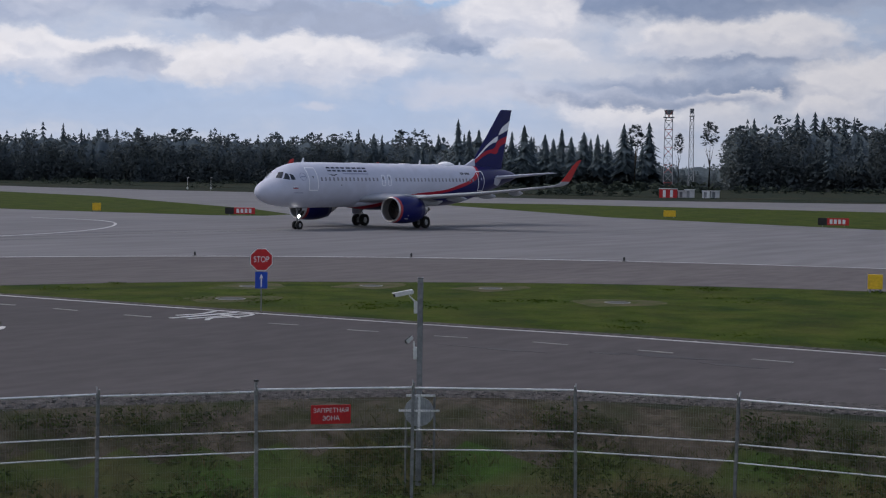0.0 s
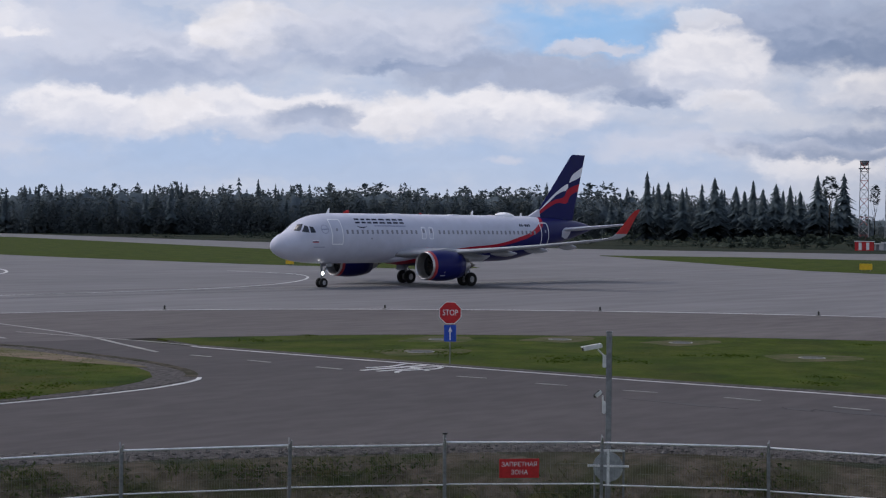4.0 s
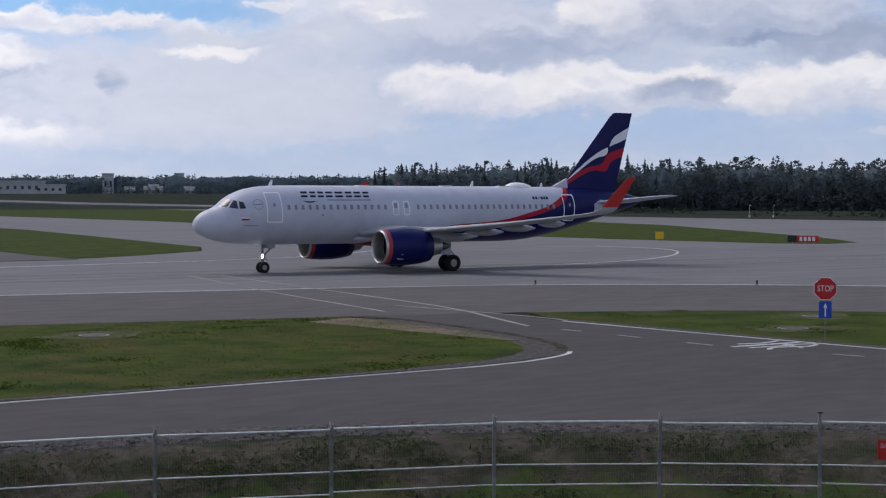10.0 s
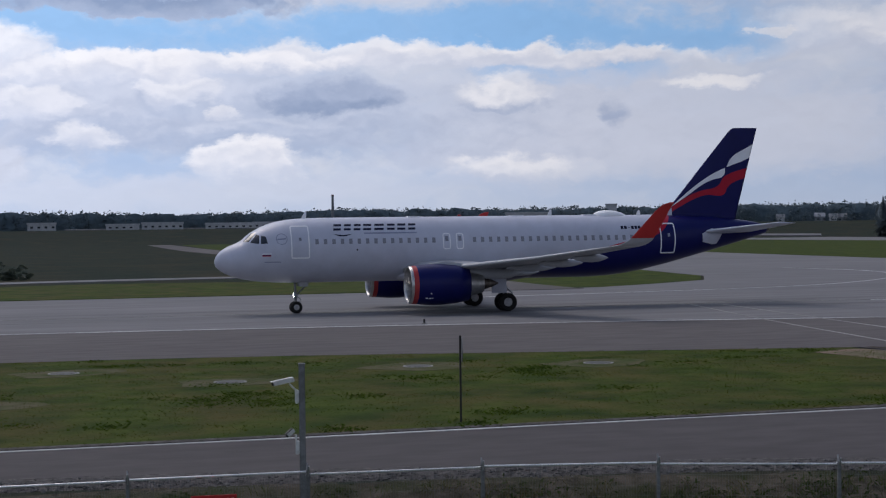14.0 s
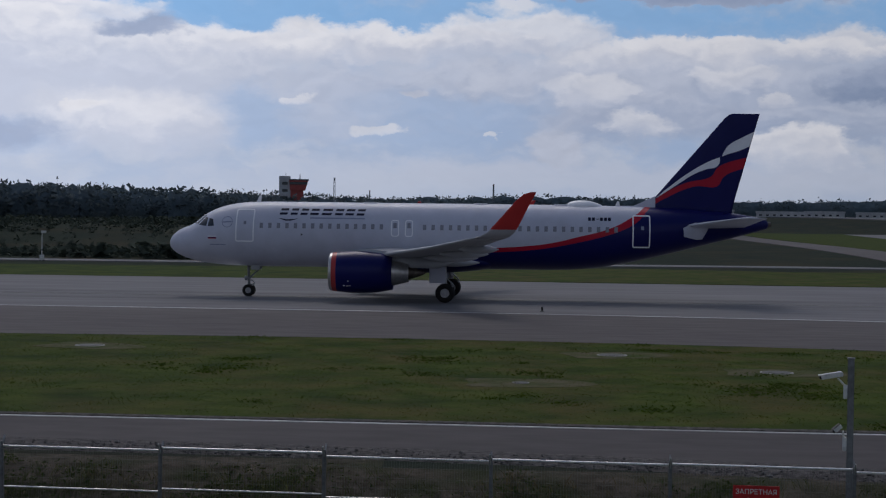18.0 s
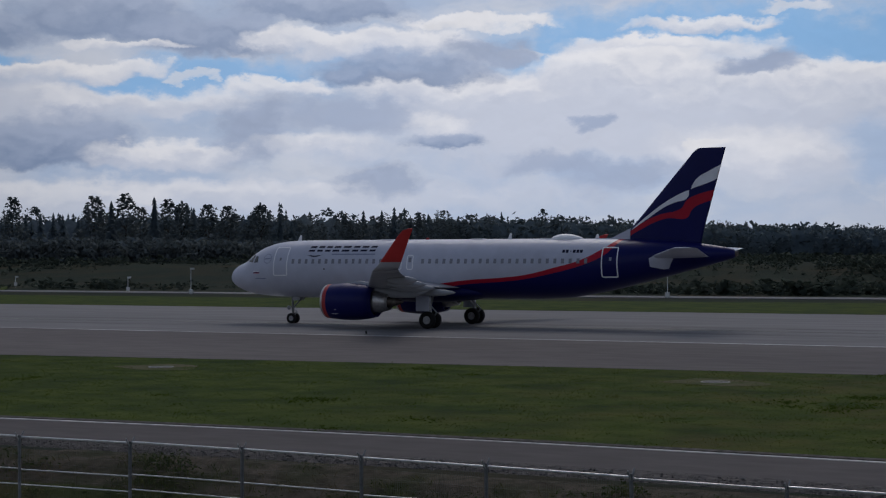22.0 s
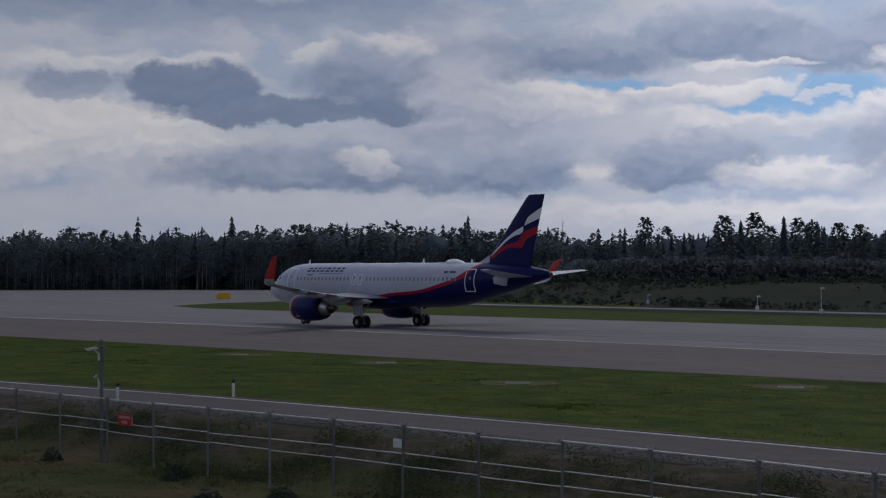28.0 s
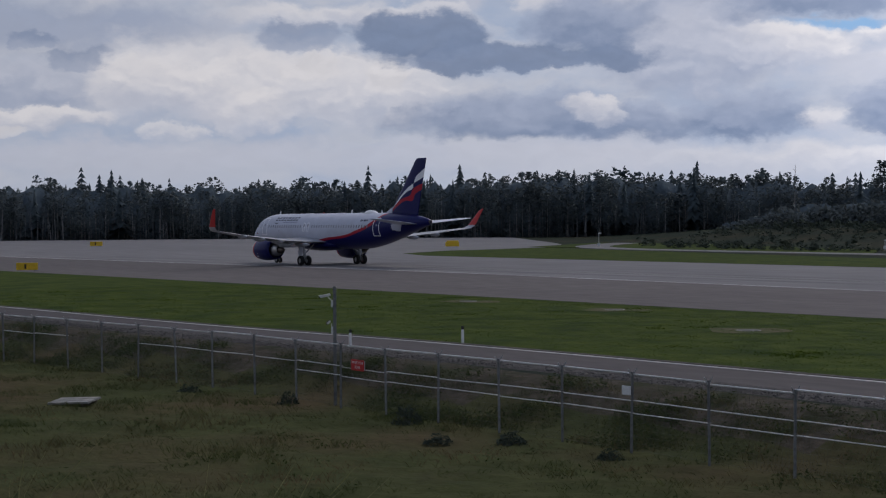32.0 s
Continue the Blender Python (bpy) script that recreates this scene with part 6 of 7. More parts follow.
EDGE_BELT = [(0.5, 880, 14), (3, 880, 14.8), (8, 870, 16), (12, 850, 18), (16, 820, 20), (20, 800, 21), (25, 740, 21)]
EDGE_FAR = [(-36, 1500, 17.5), (-28, 1500, 18), (-20, 1600, 18.5), (-14, 1600, 20), (-9, 1600, 17), (-4, 1500, 18), (2, 1420, 20), (4, 1400, 21), (10, 1300, 25), (16, 1150, 26), (22, 950, 25)]


def wood(name, edge, rows, gap, depth, mix, label, seed, jitter=0.10, haze=False):
    """Rows of trees behind an uneven edge; mix: share of spruces; haze: far forms with haze painted into their colour.
    """
    r = np.random.default_rng(seed)
    E = np.array(edge)
    sp, br, rear, fr = [], [], [], []
    for k in range(rows):
        a = E[0, 0]
        while a < E[-1, 0]:
            D = float(np.interp(a, E[:, 0], E[:, 1])) + depth * k + r.normal(0, depth * 0.35)
            H = float(np.interp(a, E[:, 0], E[:, 2])) * (1 + r.normal(0, jitter)) * (1 + 0.02 * k)
            H *= 1 + 0.10 * noise.noise((a * 0.7, k * 0.3, seed))
            x, y = -math.sin(radians(a)) * D, math.cos(radians(a)) * D
            is_spruce = r.uniform() < mix + 0.5 * noise.noise((a * 0.35, 7.0, seed))
            row = (x, y, -0.3 if D < 2000 else 0, H * (0.94 if haze else 0.98 if is_spruce else 0.88), H * r.uniform(0.85, 1.2))
            (fr if haze else rear if k > 3 else sp if is_spruce else br).append(row)
            a += math.degrees(gap * r.uniform(0.6, 1.5) / D)
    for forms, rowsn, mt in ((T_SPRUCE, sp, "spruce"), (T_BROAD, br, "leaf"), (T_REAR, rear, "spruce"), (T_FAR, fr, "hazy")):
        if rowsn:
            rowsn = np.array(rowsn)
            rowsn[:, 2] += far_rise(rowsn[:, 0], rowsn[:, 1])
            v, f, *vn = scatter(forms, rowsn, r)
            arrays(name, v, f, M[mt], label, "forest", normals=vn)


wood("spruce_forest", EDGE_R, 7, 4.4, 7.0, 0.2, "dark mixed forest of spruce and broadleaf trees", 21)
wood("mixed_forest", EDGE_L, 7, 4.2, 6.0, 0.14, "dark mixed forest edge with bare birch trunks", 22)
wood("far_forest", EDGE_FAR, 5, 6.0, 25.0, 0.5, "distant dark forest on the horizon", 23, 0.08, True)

T_FILL = [faced(broad_form(700 + k, 34, 0.03, 0.40, 0.060, False), 0.5, 0.1) for k in range(6)]
for E, n, lo, hi, d0, d1, label in ((EDGE_R, 900, 0.2, 0.5, -4, 5, "dark undergrowth at the forest edge"), (EDGE_L, 1100, 0.10, 0.30, -2, 7, "dark undergrowth at the forest edge"), (YOUNG, 1200, 0.5, 1.02, -12, 3, "dark young trees and bushes before the forest")):
    E = np.array(E)
    a = rg.uniform(E[0, 0], E[-1, 0], n)
    d = np.interp(a, E[:, 0], E[:, 1]) + rg.uniform(d0, d1, n)
    h = np.interp(a, E[:, 0], E[:, 2]) * rg.uniform(lo, hi, n)
    v, f, *vn = scatter(T_FILL, np.stack([-np.sin(np.radians(a)) * d, np.cos(np.radians(a)) * d, np.full(n, -0.4), h, np.maximum(h, 7.0)], 1), rg)
    arrays("undergrowth", v, f, M["leaf"], label, "forest", normals=vn)


def thicket(name, edge, back, share, step, mt, label, seed):
    """The dense inside of a wood: a lumpy mass of foliage behind its first trees."""
    E = np.array(edge)
    at, rows = [E[0, 0]], 12
    while at[-1] < E[-1, 0]:
        at.append(at[-1] + math.degrees(step / float(np.interp(at[-1], E[:, 0], E[:, 1]))))
    v = []
    for a in at:
        D, H = float(np.interp(a, E[:, 0], E[:, 1])) + back, float(np.interp(a, E[:, 0], E[:, 2])) * share
        H *= 1 + 0.16 * noise.noise((a * 3.1, seed, 0.5)) + 0.10 * noise.noise((a * 11.0, seed, 1.5))
        for k in range(rows):
            u = k / (rows - 1)
            d = D + 0.4 * H * u ** 3 + 0.14 * H * noise.noise((a * 5.0, u * 3.0, seed)) + 0.07 * H * noise.noise((a * 17.0, u * 7.0, seed))
            v.append((-math.sin(radians(a)) * d, math.cos(radians(a)) * d, -0.5 + (H + 0.5) * u))
    v = np.array(v)
    v[:, 2] += far_rise(v[:, 0], v[:, 1])
    i0 = (np.arange(len(at) - 1)[:, None] * rows + np.arange(rows - 1)[None]).reshape(-1)
    f = np.stack([i0 + rows, i0, i0 + 1, i0 + 1 + rows], 1)
    arrays(name, v, f, M[mt], label, "forest")


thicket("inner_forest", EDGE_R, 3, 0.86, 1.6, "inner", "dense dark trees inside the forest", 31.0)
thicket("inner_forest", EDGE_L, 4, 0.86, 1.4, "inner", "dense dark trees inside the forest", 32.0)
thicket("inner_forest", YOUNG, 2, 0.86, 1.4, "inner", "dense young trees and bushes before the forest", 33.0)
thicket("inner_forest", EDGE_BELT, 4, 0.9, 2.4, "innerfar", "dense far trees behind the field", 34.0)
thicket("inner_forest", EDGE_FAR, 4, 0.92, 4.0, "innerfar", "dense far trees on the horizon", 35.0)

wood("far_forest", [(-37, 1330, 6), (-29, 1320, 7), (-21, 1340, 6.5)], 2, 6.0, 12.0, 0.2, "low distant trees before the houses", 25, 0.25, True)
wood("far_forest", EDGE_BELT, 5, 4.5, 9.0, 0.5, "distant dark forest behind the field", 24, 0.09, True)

# pale birch trunks along the left edge
n = 420
az = np.radians(rg.uniform(43.5, 74, n))
d = np.interp(np.degrees(az), [e[0] for e in EDGE_L], [e[1] for e in EDGE_L]) + rg.uniform(-4, 3, n)
bt = []
for k in range(3):
    a = 2 * np.pi * k / 3
    bt.append((0.011 * np.cos(a), 0.011 * np.sin(a), 0))
T_TRUNK = [(np.array(bt + [(0.01 + 0.02 * j, 0.01, 1.0)]), np.array([(0, 1, 3), (1, 2, 3), (2, 0, 3)])) for j in range(4)]
v, f = scatter(T_TRUNK, np.stack([-np.sin(az) * d, np.cos(az) * d, np.full(n, -0.2), rg.uniform(7, 14.0, n), rg.uniform(6, 13, n)], 1), rg)
arrays("birch_trunks", v, f, M["birch"], "pale bare birch trunks at the forest edge", "trees")

# scrub between the service road and the forest
n = 15000
az = np.radians(rg.uniform(-22, 75, n))
d = 180 + 275 * rg.uniform(0, 1, n) ** 1.3
x, y = -np.sin(az) * d, np.cos(az) * d
cl = np.array([noise.noise((a * 0.02, b * 0.02, 5.0)) for a, b in zip(x, y)])
link = np.interp(y, [125, 188, 276, 345, 522], [46, 53, 62, 67, 77])
ok = (cl > -0.42) & (y > np.interp(x, [-330, -300, -269, -245, -225, -205, -173, -135, -60, -10, 20, 110], [346, 302, 254, 219, 199, 190, 185, 184, 181, 183, 190, 192])) & (x < 8) & (np.abs(x - link) > 14) 
x, y, cl = x[ok], y[ok], cl[ok]
h = np.clip(0.7 + 2.4 * cl + rg.normal(0, 0.3, len(x)), 0.25, 2.0)
v, f, *vn = scatter(T_BUSH, np.stack([x, y, ground_z(x, y) - 0.2, h, h * 1.5], 1), rg)
arrays("scrub", v, f, M["scrub"], "low dark scrub on the rough ground", "bushes", normals=vn)
n = 900
az = np.radians(rg.uniform(-74, -36, n))
d = rg.uniform(400, 640, n)
x, y = -np.sin(az) * d, np.cos(az) * d
cl = np.array([noise.noise((a * 0.015, b * 0.015, 8.0)) for a, b in zip(x, y)])
ok = (cl > 0.0) & (x > 340)
x, y, h = x[ok], y[ok], np.clip(1.5 + 4 * cl[ok], 0.8, 4.0)
v, f, *vn = scatter(T_BUSH, np.stack([x, y, np.full(len(x), -0.1), h, h * 1.6], 1), rg)
arrays("scrub", v, f, M["scrub"], "low dark scrub on the rough ground", "bushes", normals=vn)
for x, y, h, w in ((-40.4, 26.3, 0.62, 0.5), (-47.2, 25.9, 0.46, 0.36), (-34.9, 26.2, 0.40, 0.5), (-36.2, 24.6, 0.30, 0.45), (-52.6, 24.8, 0.34, 0.5), (-31.2, 26.6, 0.34, 0.42)):
    v, f = leafy(int(-x * 10), 260, 0.16)
    t = thing("weed_bush", pose(x, y, float(ground_z(np.array([x]), np.array([y]))[0]) - 0.05), "dark rounded weed bush in the rough grass by the fence", "bush", "weed bushes")
    me = bpy.data.meshes.new("foliage")
    me.from_pydata((v * (w, w, h)).tolist(), [], f.tolist())
    me.materials.append(M["scrub"])
    new("foliage", me).parent = t
    for q in range(5):
        part("stem", rod(bmesh.new(), (0, 0, 0), (w * 0.5 * math.cos(q * 1.3), w * 0.5 * math.sin(q * 1.3), h * 0.8), 0.008, 0.004, n=5), M["trunk"], t)


def lone_tree(name, az, d, h, form, label, wide=1.0, mt="leaf"):
    v, f, vn = faced(form)
    v = v * np.array((h * wide, h * wide, h))
    x, y = -math.sin(radians(az)) * d, math.cos(radians(az)) * d
    t = thing(name, pose(x, y, -0.3), label, "tree")
    split = 4 * 6 if mt == "leaf" else 6
    nf = 18 if mt == "leaf" else 5
    for nm, vv, ff, m, nn in (("trunk", v[:split], f[:nf], M["trunk"], vn[:split]), ("crown", v[split:], f[nf:] - split, M[mt], vn[split:])):
        me = bpy.data.meshes.new(nm)
        me.from_pydata(vv.tolist(), [], ff.tolist())
        me.materials.append(m)
        me.polygons.foreach_set("use_smooth", [True] * len(me.polygons))
        me.normals_split_custom_set_from_vertices(nn.tolist())
        o = new(nm, me)
        o.parent = t


TALL = [broad_form(500 + k, 300, 0.34, 0.15, 0.022) for k in range(6)]
LOLLY = [broad_form(520 + k, 130, 0.66, 0.09, 0.018) for k in range(4)]
lone_tree("birch_tree", 40.0, 440, 21.0, TALL[0], "tall dark broadleaf tree standing above the forest edge")
for k, (a, h) in enumerate(((37.2, 21), (36.1, 22), (35.1, 20.5), (33.2, 19.5), (34.1, 20), (36.6, 20), (35.6, 19), (34.6, 21.5), (33.7, 18.5), (32.5, 20), (31.3, 20.5), (30.6, 17), (44.2, 18.5), (45.1, 19.5), (43.6, 18))):
    if k % 3 == 2:
        lone_tree("spruce_tree", a, 430 + 5 * k, h, spruce_form(600 + k, 24, 12, 0.19), "tall dark spruce standing above the forest edge", 1.0, "spruce")
    else:
        lone_tree("broadleaf_tree", a, 430 + 5 * k, h, TALL[k % 6], "tall dark broadleaf tree standing above the forest edge", 1.15)
lone_tree("pine_tree", -65.4, 560, 25.5, LOLLY[0], "lone pine with a bare trunk and a small crown", 1.3)
lone_tree("pine_tree", -64.3, 560, 21.0, LOLLY[1], "pine with a bare trunk and a small crown", 1.0)
lone_tree("pine_tree", -62.75, 560, 24.0, LOLLY[2], "pine with a bare trunk and a small crown", 1.6)
for k, (a, h) in enumerate(((-56.35, 25.5), (-56.75, 22), (-57.1, 23), (-57.6, 20), (-58.3, 22), (-58.75, 23.5), (-59.0, 20), (-59.5, 21.5), (-59.8, 19), (-60.1, 23.5), (-60.45, 19.5), (-60.9, 22), (-61.15, 20), (-61.4, 21), (-61.75, 19.5), (-62.35, 24.5), (-62.6, 20), (-63.25, 26.5), (-63.0, 17))):
    lone_tree("spruce_tree", a, 590 + 11 * (k * 7 % 5), h, spruce_form(620 + k, 24, 12, 0.19 + 0.035 * (k * 5 % 4)), "tall dark spruce standing clear of the forest", 0.95 + 0.12 * (k % 3), "spruce")
# dead tree: a bare trunk with thin branches
t = thing("dead_tree", pose(-math.sin(radians(43.0)) * 440, math.cos(radians(43.0)) * 440, -0.3), "bare dead tree with thin grey branches", "tree")
part("trunk", rod(bmesh.new(), (0, 0, 0), (0.4, 0, 20), 0.22, 0.05, n=7), M["birch"], t)
bm = bmesh.new()
for k in range(22):
    z = 8 + 0.52 * k
    a = 2.4 * k
    q = 2.2 * (1 - (z - 8) / 15)
    rod(bm, (0.02 * z, 0, z), (0.02 * z + q * math.cos(a), q * math.sin(a), z + q * 0.9), 0.05, 0.015, n=4)
part("branches", bm, M["birch"], t)


# ---- masts, tower, distant buildings ----
def lattice_mast(az, d, h, w0, w1, red=False):
    x, y = -math.sin(radians(az)) * d, math.cos(radians(az)) * d
    s = thing("lattice_mast", facing(x, y, 0), "grey steel lattice mast with a platform on top", "mast", "lattice masts")
    n = 9
    wz = lambda z: (w0 + (w1 - w0) * z / h) / 2
    for sx in (-1, 1):
        for sy in (-1, 1):
            part("leg", rod(bmesh.new(), (sx * wz(0), sy * wz(0), 0), (sx * wz(h), sy * wz(h), h), 0.13, n=6), M["steel"], s)
    for k in range(n):
        z0, z1 = h * k / n, h * (k + 1) / n
        bm = bmesh.new()
        for ax in (0, 1):
            for sg in (-1, 1):
                P = lambda u, z: ((u * wz(z), sg * wz(z), z) if ax == 0 else (sg * wz(z), u * wz(z), z))
                rod(bm, P(-1, z0), P(1, z1), 0.07, n=4)
                rod(bm, P(1, z0), P(-1, z1), 0.07, n=4)
                rod(bm, P(-1, z1), P(1, z1), 0.07, n=4)
        part("bracing", bm, M["steel" if k % 2 else "brickred"] if red else M["steel"], s)
    part("platform", box(bmesh.new(), -w1 * 0.75, w1 * 0.75, -w1 * 0.75, w1 * 0.75, h - 2.2, h - 1.9), M["post"], s)
    part("cabin", rod(bmesh.new(), (0, 0, h - 1.0), (0, 0, h + 0.6), w1 * 0.55, w1 * 0.65, n=10), M["roof"], s)
    return s


lattice_mast(-63.93, 560, 28.0, 3.2, 2.6, True)
lattice_mast(-64.75, 560, 28.5, 2.0, 1.2)
for az, d, w, h, mt in ((-63.96, 392, 4.4, 2.1, "red"), (-64.45, 396, 2.0, 1.6, "plaster"), (-64.72, 396, 2.4, 1.9, "plaster"), (-65.3, 394, 1.8, 1.7, "white"), (-65.62, 396, 2.2, 1.7, "plaster")):
    s = thing("equipment_cabin", facing(-math.sin(radians(az)) * d, math.cos(radians(az)) * d, 0.0), "small red equipment cabin with white doors at the field's edge" if mt == "red" else "small pale equipment cabin at the field's edge", "cabin", "equipment cabins")
    part("body", box(bmesh.new(), -w / 2, w / 2, -1.2, 1.2, -0.05, h, 0.05), M[mt], s)
    part("roof", box(bmesh.new(), -w / 2 - 0.2, w / 2 + 0.2, -1.4, 1.4, h, h + 0.15, 0.03), M["white"], s)
    for q in range(2 if w > 3 else 1):
        part("door", box(bmesh.new(), -w * 0.3 + q * w * 0.4, -w * 0.3 + q * w * 0.4 + 0.7, -1.24, -1.19, 0.1, h - 0.2), M["white" if mt == "red" else "roof"], s)

s = thing("control_tower", facing(-math.sin(radians(7.75)) * 900, math.cos(radians(7.75)) * 900, 0), "pale and dark red control tower with a wide cab", "control tower")
part("shaft", box(bmesh.new(), -8.3, -1.8, -4, 4, 0, 28, 0.2), M["plaster"], s)
part("annex", box(bmesh.new(), -1.8, 5.5, -4, 4, 0, 22.5, 0.2), M["brickred"], s, "dark red annex")
part("cab", fixed(loft(bmesh.new(), [[(-2.2, -4.6, 20), (6.5, -4.6, 20), (6.5, 4.6, 20), (-2.2, 4.6, 20)], [(-2.6, -5.2, 25.6), (8.2, -5.2, 25.6), (8.2, 5.2, 25.6), (-2.6, 5.2, 25.6)]])), M["brickred"], s, "flared dark red cab")
part("cab_glazing", box(bmesh.new(), -2.3, 7.6, -5.3, 5.3, 23.2, 24.8), M["glass_far"], s, "dark cab glazing")
part("cab_roof", box(bmesh.new(), -2.8, 8.5, -5.5, 5.5, 25.6, 26.3, 0.1), M["roof"], s)
for k in range(6):
    part("window", box(bmesh.new(), -6.6, -3.4, -4.06, -3.98, 3 + 4 * k, 4.6 + 4 * k), M["glass_far"], s)
part("aerial", rod(bmesh.new(), (3.5, 0, 26.3), (3.5, 0, 29.2), 0.35, 0.25, n=6), M["post"], s)
part("aerial", rod(bmesh.new(), (-4.5, 0, 28), (-4.5, 0, 30), 0.2, 0.1, n=6), M["post"], s)
lattice_mast(6.28, 900, 27.0, 1.6, 0.7)
for az, d, h, r in ((-13.5, 1450, 39, 1.5), (0.5, 1350, 34, 1.0), (5.0, 1500, 30, 0.8)):
    s = thing("chimney", facing(-math.sin(radians(az)) * d, math.cos(radians(az)) * d, 0), "tall thin dark chimney on the horizon", "chimney", "distant chimneys")
    part("shaft", rod(bmesh.new(), (0, 0, 0), (0, 0, h), r, r * 0.7, n=12), M["roof"], s)
    part("rim", rod(bmesh.new(), (0, 0, h), (0, 0, h + 0.8), r * 0.8, n=12), M["brickred"], s)
rb = np.random.default_rng(77)


def far_building(az, d, w, h, flat):
    bx, by = -math.sin(radians(az)) * d, math.cos(radians(az)) * d
    s = thing("distant_building", facing(bx, by, float(far_rise(np.array([bx]), np.array([by]))[0]) - 0.4), "long low pale hangar in the distance" if flat else "small distant house with a grey roof among trees", "building", "distant buildings")
    mt = M["plaster"]
    part("wall", box(bmesh.new(), -w / 2, w / 2, -5, 5, 0, h), M["roof"] if w > 7.5 and not flat else mt, s)
    if flat:
        part("roof", box(bmesh.new(), -w / 2 - 0.5, w / 2 + 0.5, -5.5, 5.5, h, h + 1.2), M["plaster"], s)
    else:
        part("roof", fixed(loft(bmesh.new(), [[(-w / 2 - .4, -5.5, h), (-w / 2 - .4, 5.5, h), (-w / 2 - .4, 0, h + 3.5)], [(w / 2 + .4, -5.5, h), (w / 2 + .4, 5.5, h), (w / 2 + .4, 0, h + 3.5)]])), M["roof"], s)
    for k in range(max(2, int(w / 5))):
        part("window", box(bmesh.new(), -w / 2 + 2 + 5 * k, -w / 2 + 4 + 5 * k, -5.08, -4.98, h * 0.4, h * 0.7), M["glass_far"], s)


for k in range(16):
    far_building(-36.0 + 13.5 * rb.uniform(), 1380 + 90 * rb.uniform(), 5 + 5 * rb.uniform(), 3.5 + 2.5 * rb.uniform(), False)
for az, w, h in ((-9.8, 36, 3.6), (-11.3, 28, 4), (-12.9, 22, 3.6), (-6.0, 24, 3.6), (-7.4, 30, 4.5), (-3.2, 20, 5), (-20.6, 34, 8.5), (-21.6, 22, 6), (-19.2, 30, 5), (-17.6, 26, 4.5)):
    far_building(az, 1180, w, h, True)
for az, w, h in ((-26.1, 9, 20.5), (-23.6, 11, 20)):
    far_building(az, 1560, w, h, True)

# ---- sky: a far backdrop with broken cumulus ----
R_SKY = 3400.0
bm = bmesh.new()
uv = bm.loops.layers.uv.new("angles")
els = [-0.6, 0, 1, 2, 3, 4, 5, 6, 7, 8, 9, 10, 12, 15, 20, 26, 34]
cols = [[bm.verts.new((-math.sin(radians(a)) * R_SKY, math.cos(radians(a)) * R_SKY, EYE + R_SKY * math.tan(radians(e)))) for e in els] for a in range(-180, 180, 4)]
for i in range(len(cols)):
    for j in range(len(els) - 1):
        c0, c1 = cols[i], cols[(i + 1) % len(cols)]
        fce = bm.faces.new((c0[j], c1[j], c1[j + 1], c0[j + 1]))
        for lp, (a, e) in zip(fce.loops, ((-180 + 4 * i, els[j]), (-176 + 4 * i, els[j]), (-176 + 4 * i, els[j + 1]), (-180 + 4 * i, els[j + 1]))):
            lp[uv].uv = (a, e)
def sky_noise(u, v, su, sv, detail, rough, seed, dist=0.0):
    c = nt.nodes.new("ShaderNodeCombineXYZ")
    nt.links.new(math_node(nt, "MULTIPLY", u, su), c.inputs[0])
    nt.links.new(math_node(nt, "MULTIPLY", v, sv), c.inputs[1])
    c.inputs[2].default_value = seed
    n = node(nt, "ShaderNodeTexNoise", Scale=1.0, Detail=detail, Roughness=rough, Distortion=dist)
    nt.links.new(c.outputs[0], n.inputs["Vector"])
    return n.outputs[0]


def puffs(u, v, su, sv, detail=1.0):
    """Rounded heaps: one at a heap's middle, falling off to its rim."""
    c = nt.nodes.new("ShaderNodeCombineXYZ")
    nt.links.new(math_node(nt, "MULTIPLY", u, su), c.inputs[0])
    nt.links.new(math_node(nt, "MULTIPLY", v, sv), c.inputs[1])
    n = nt.nodes.new("ShaderNodeTexVoronoi")
    n.feature, n.normalize = "SMOOTH_F1", True
    for key, value in (("Scale", 1.0), ("Detail", detail), ("Roughness", 0.5), ("Lacunarity", 2.2), ("Smoothness", 0.7)):
        n.inputs[key].default_value = value
    nt.links.new(c.outputs[0], n.inputs["Vector"])
    return math_node(nt, "SUBTRACT", 1.0, n.outputs[0])


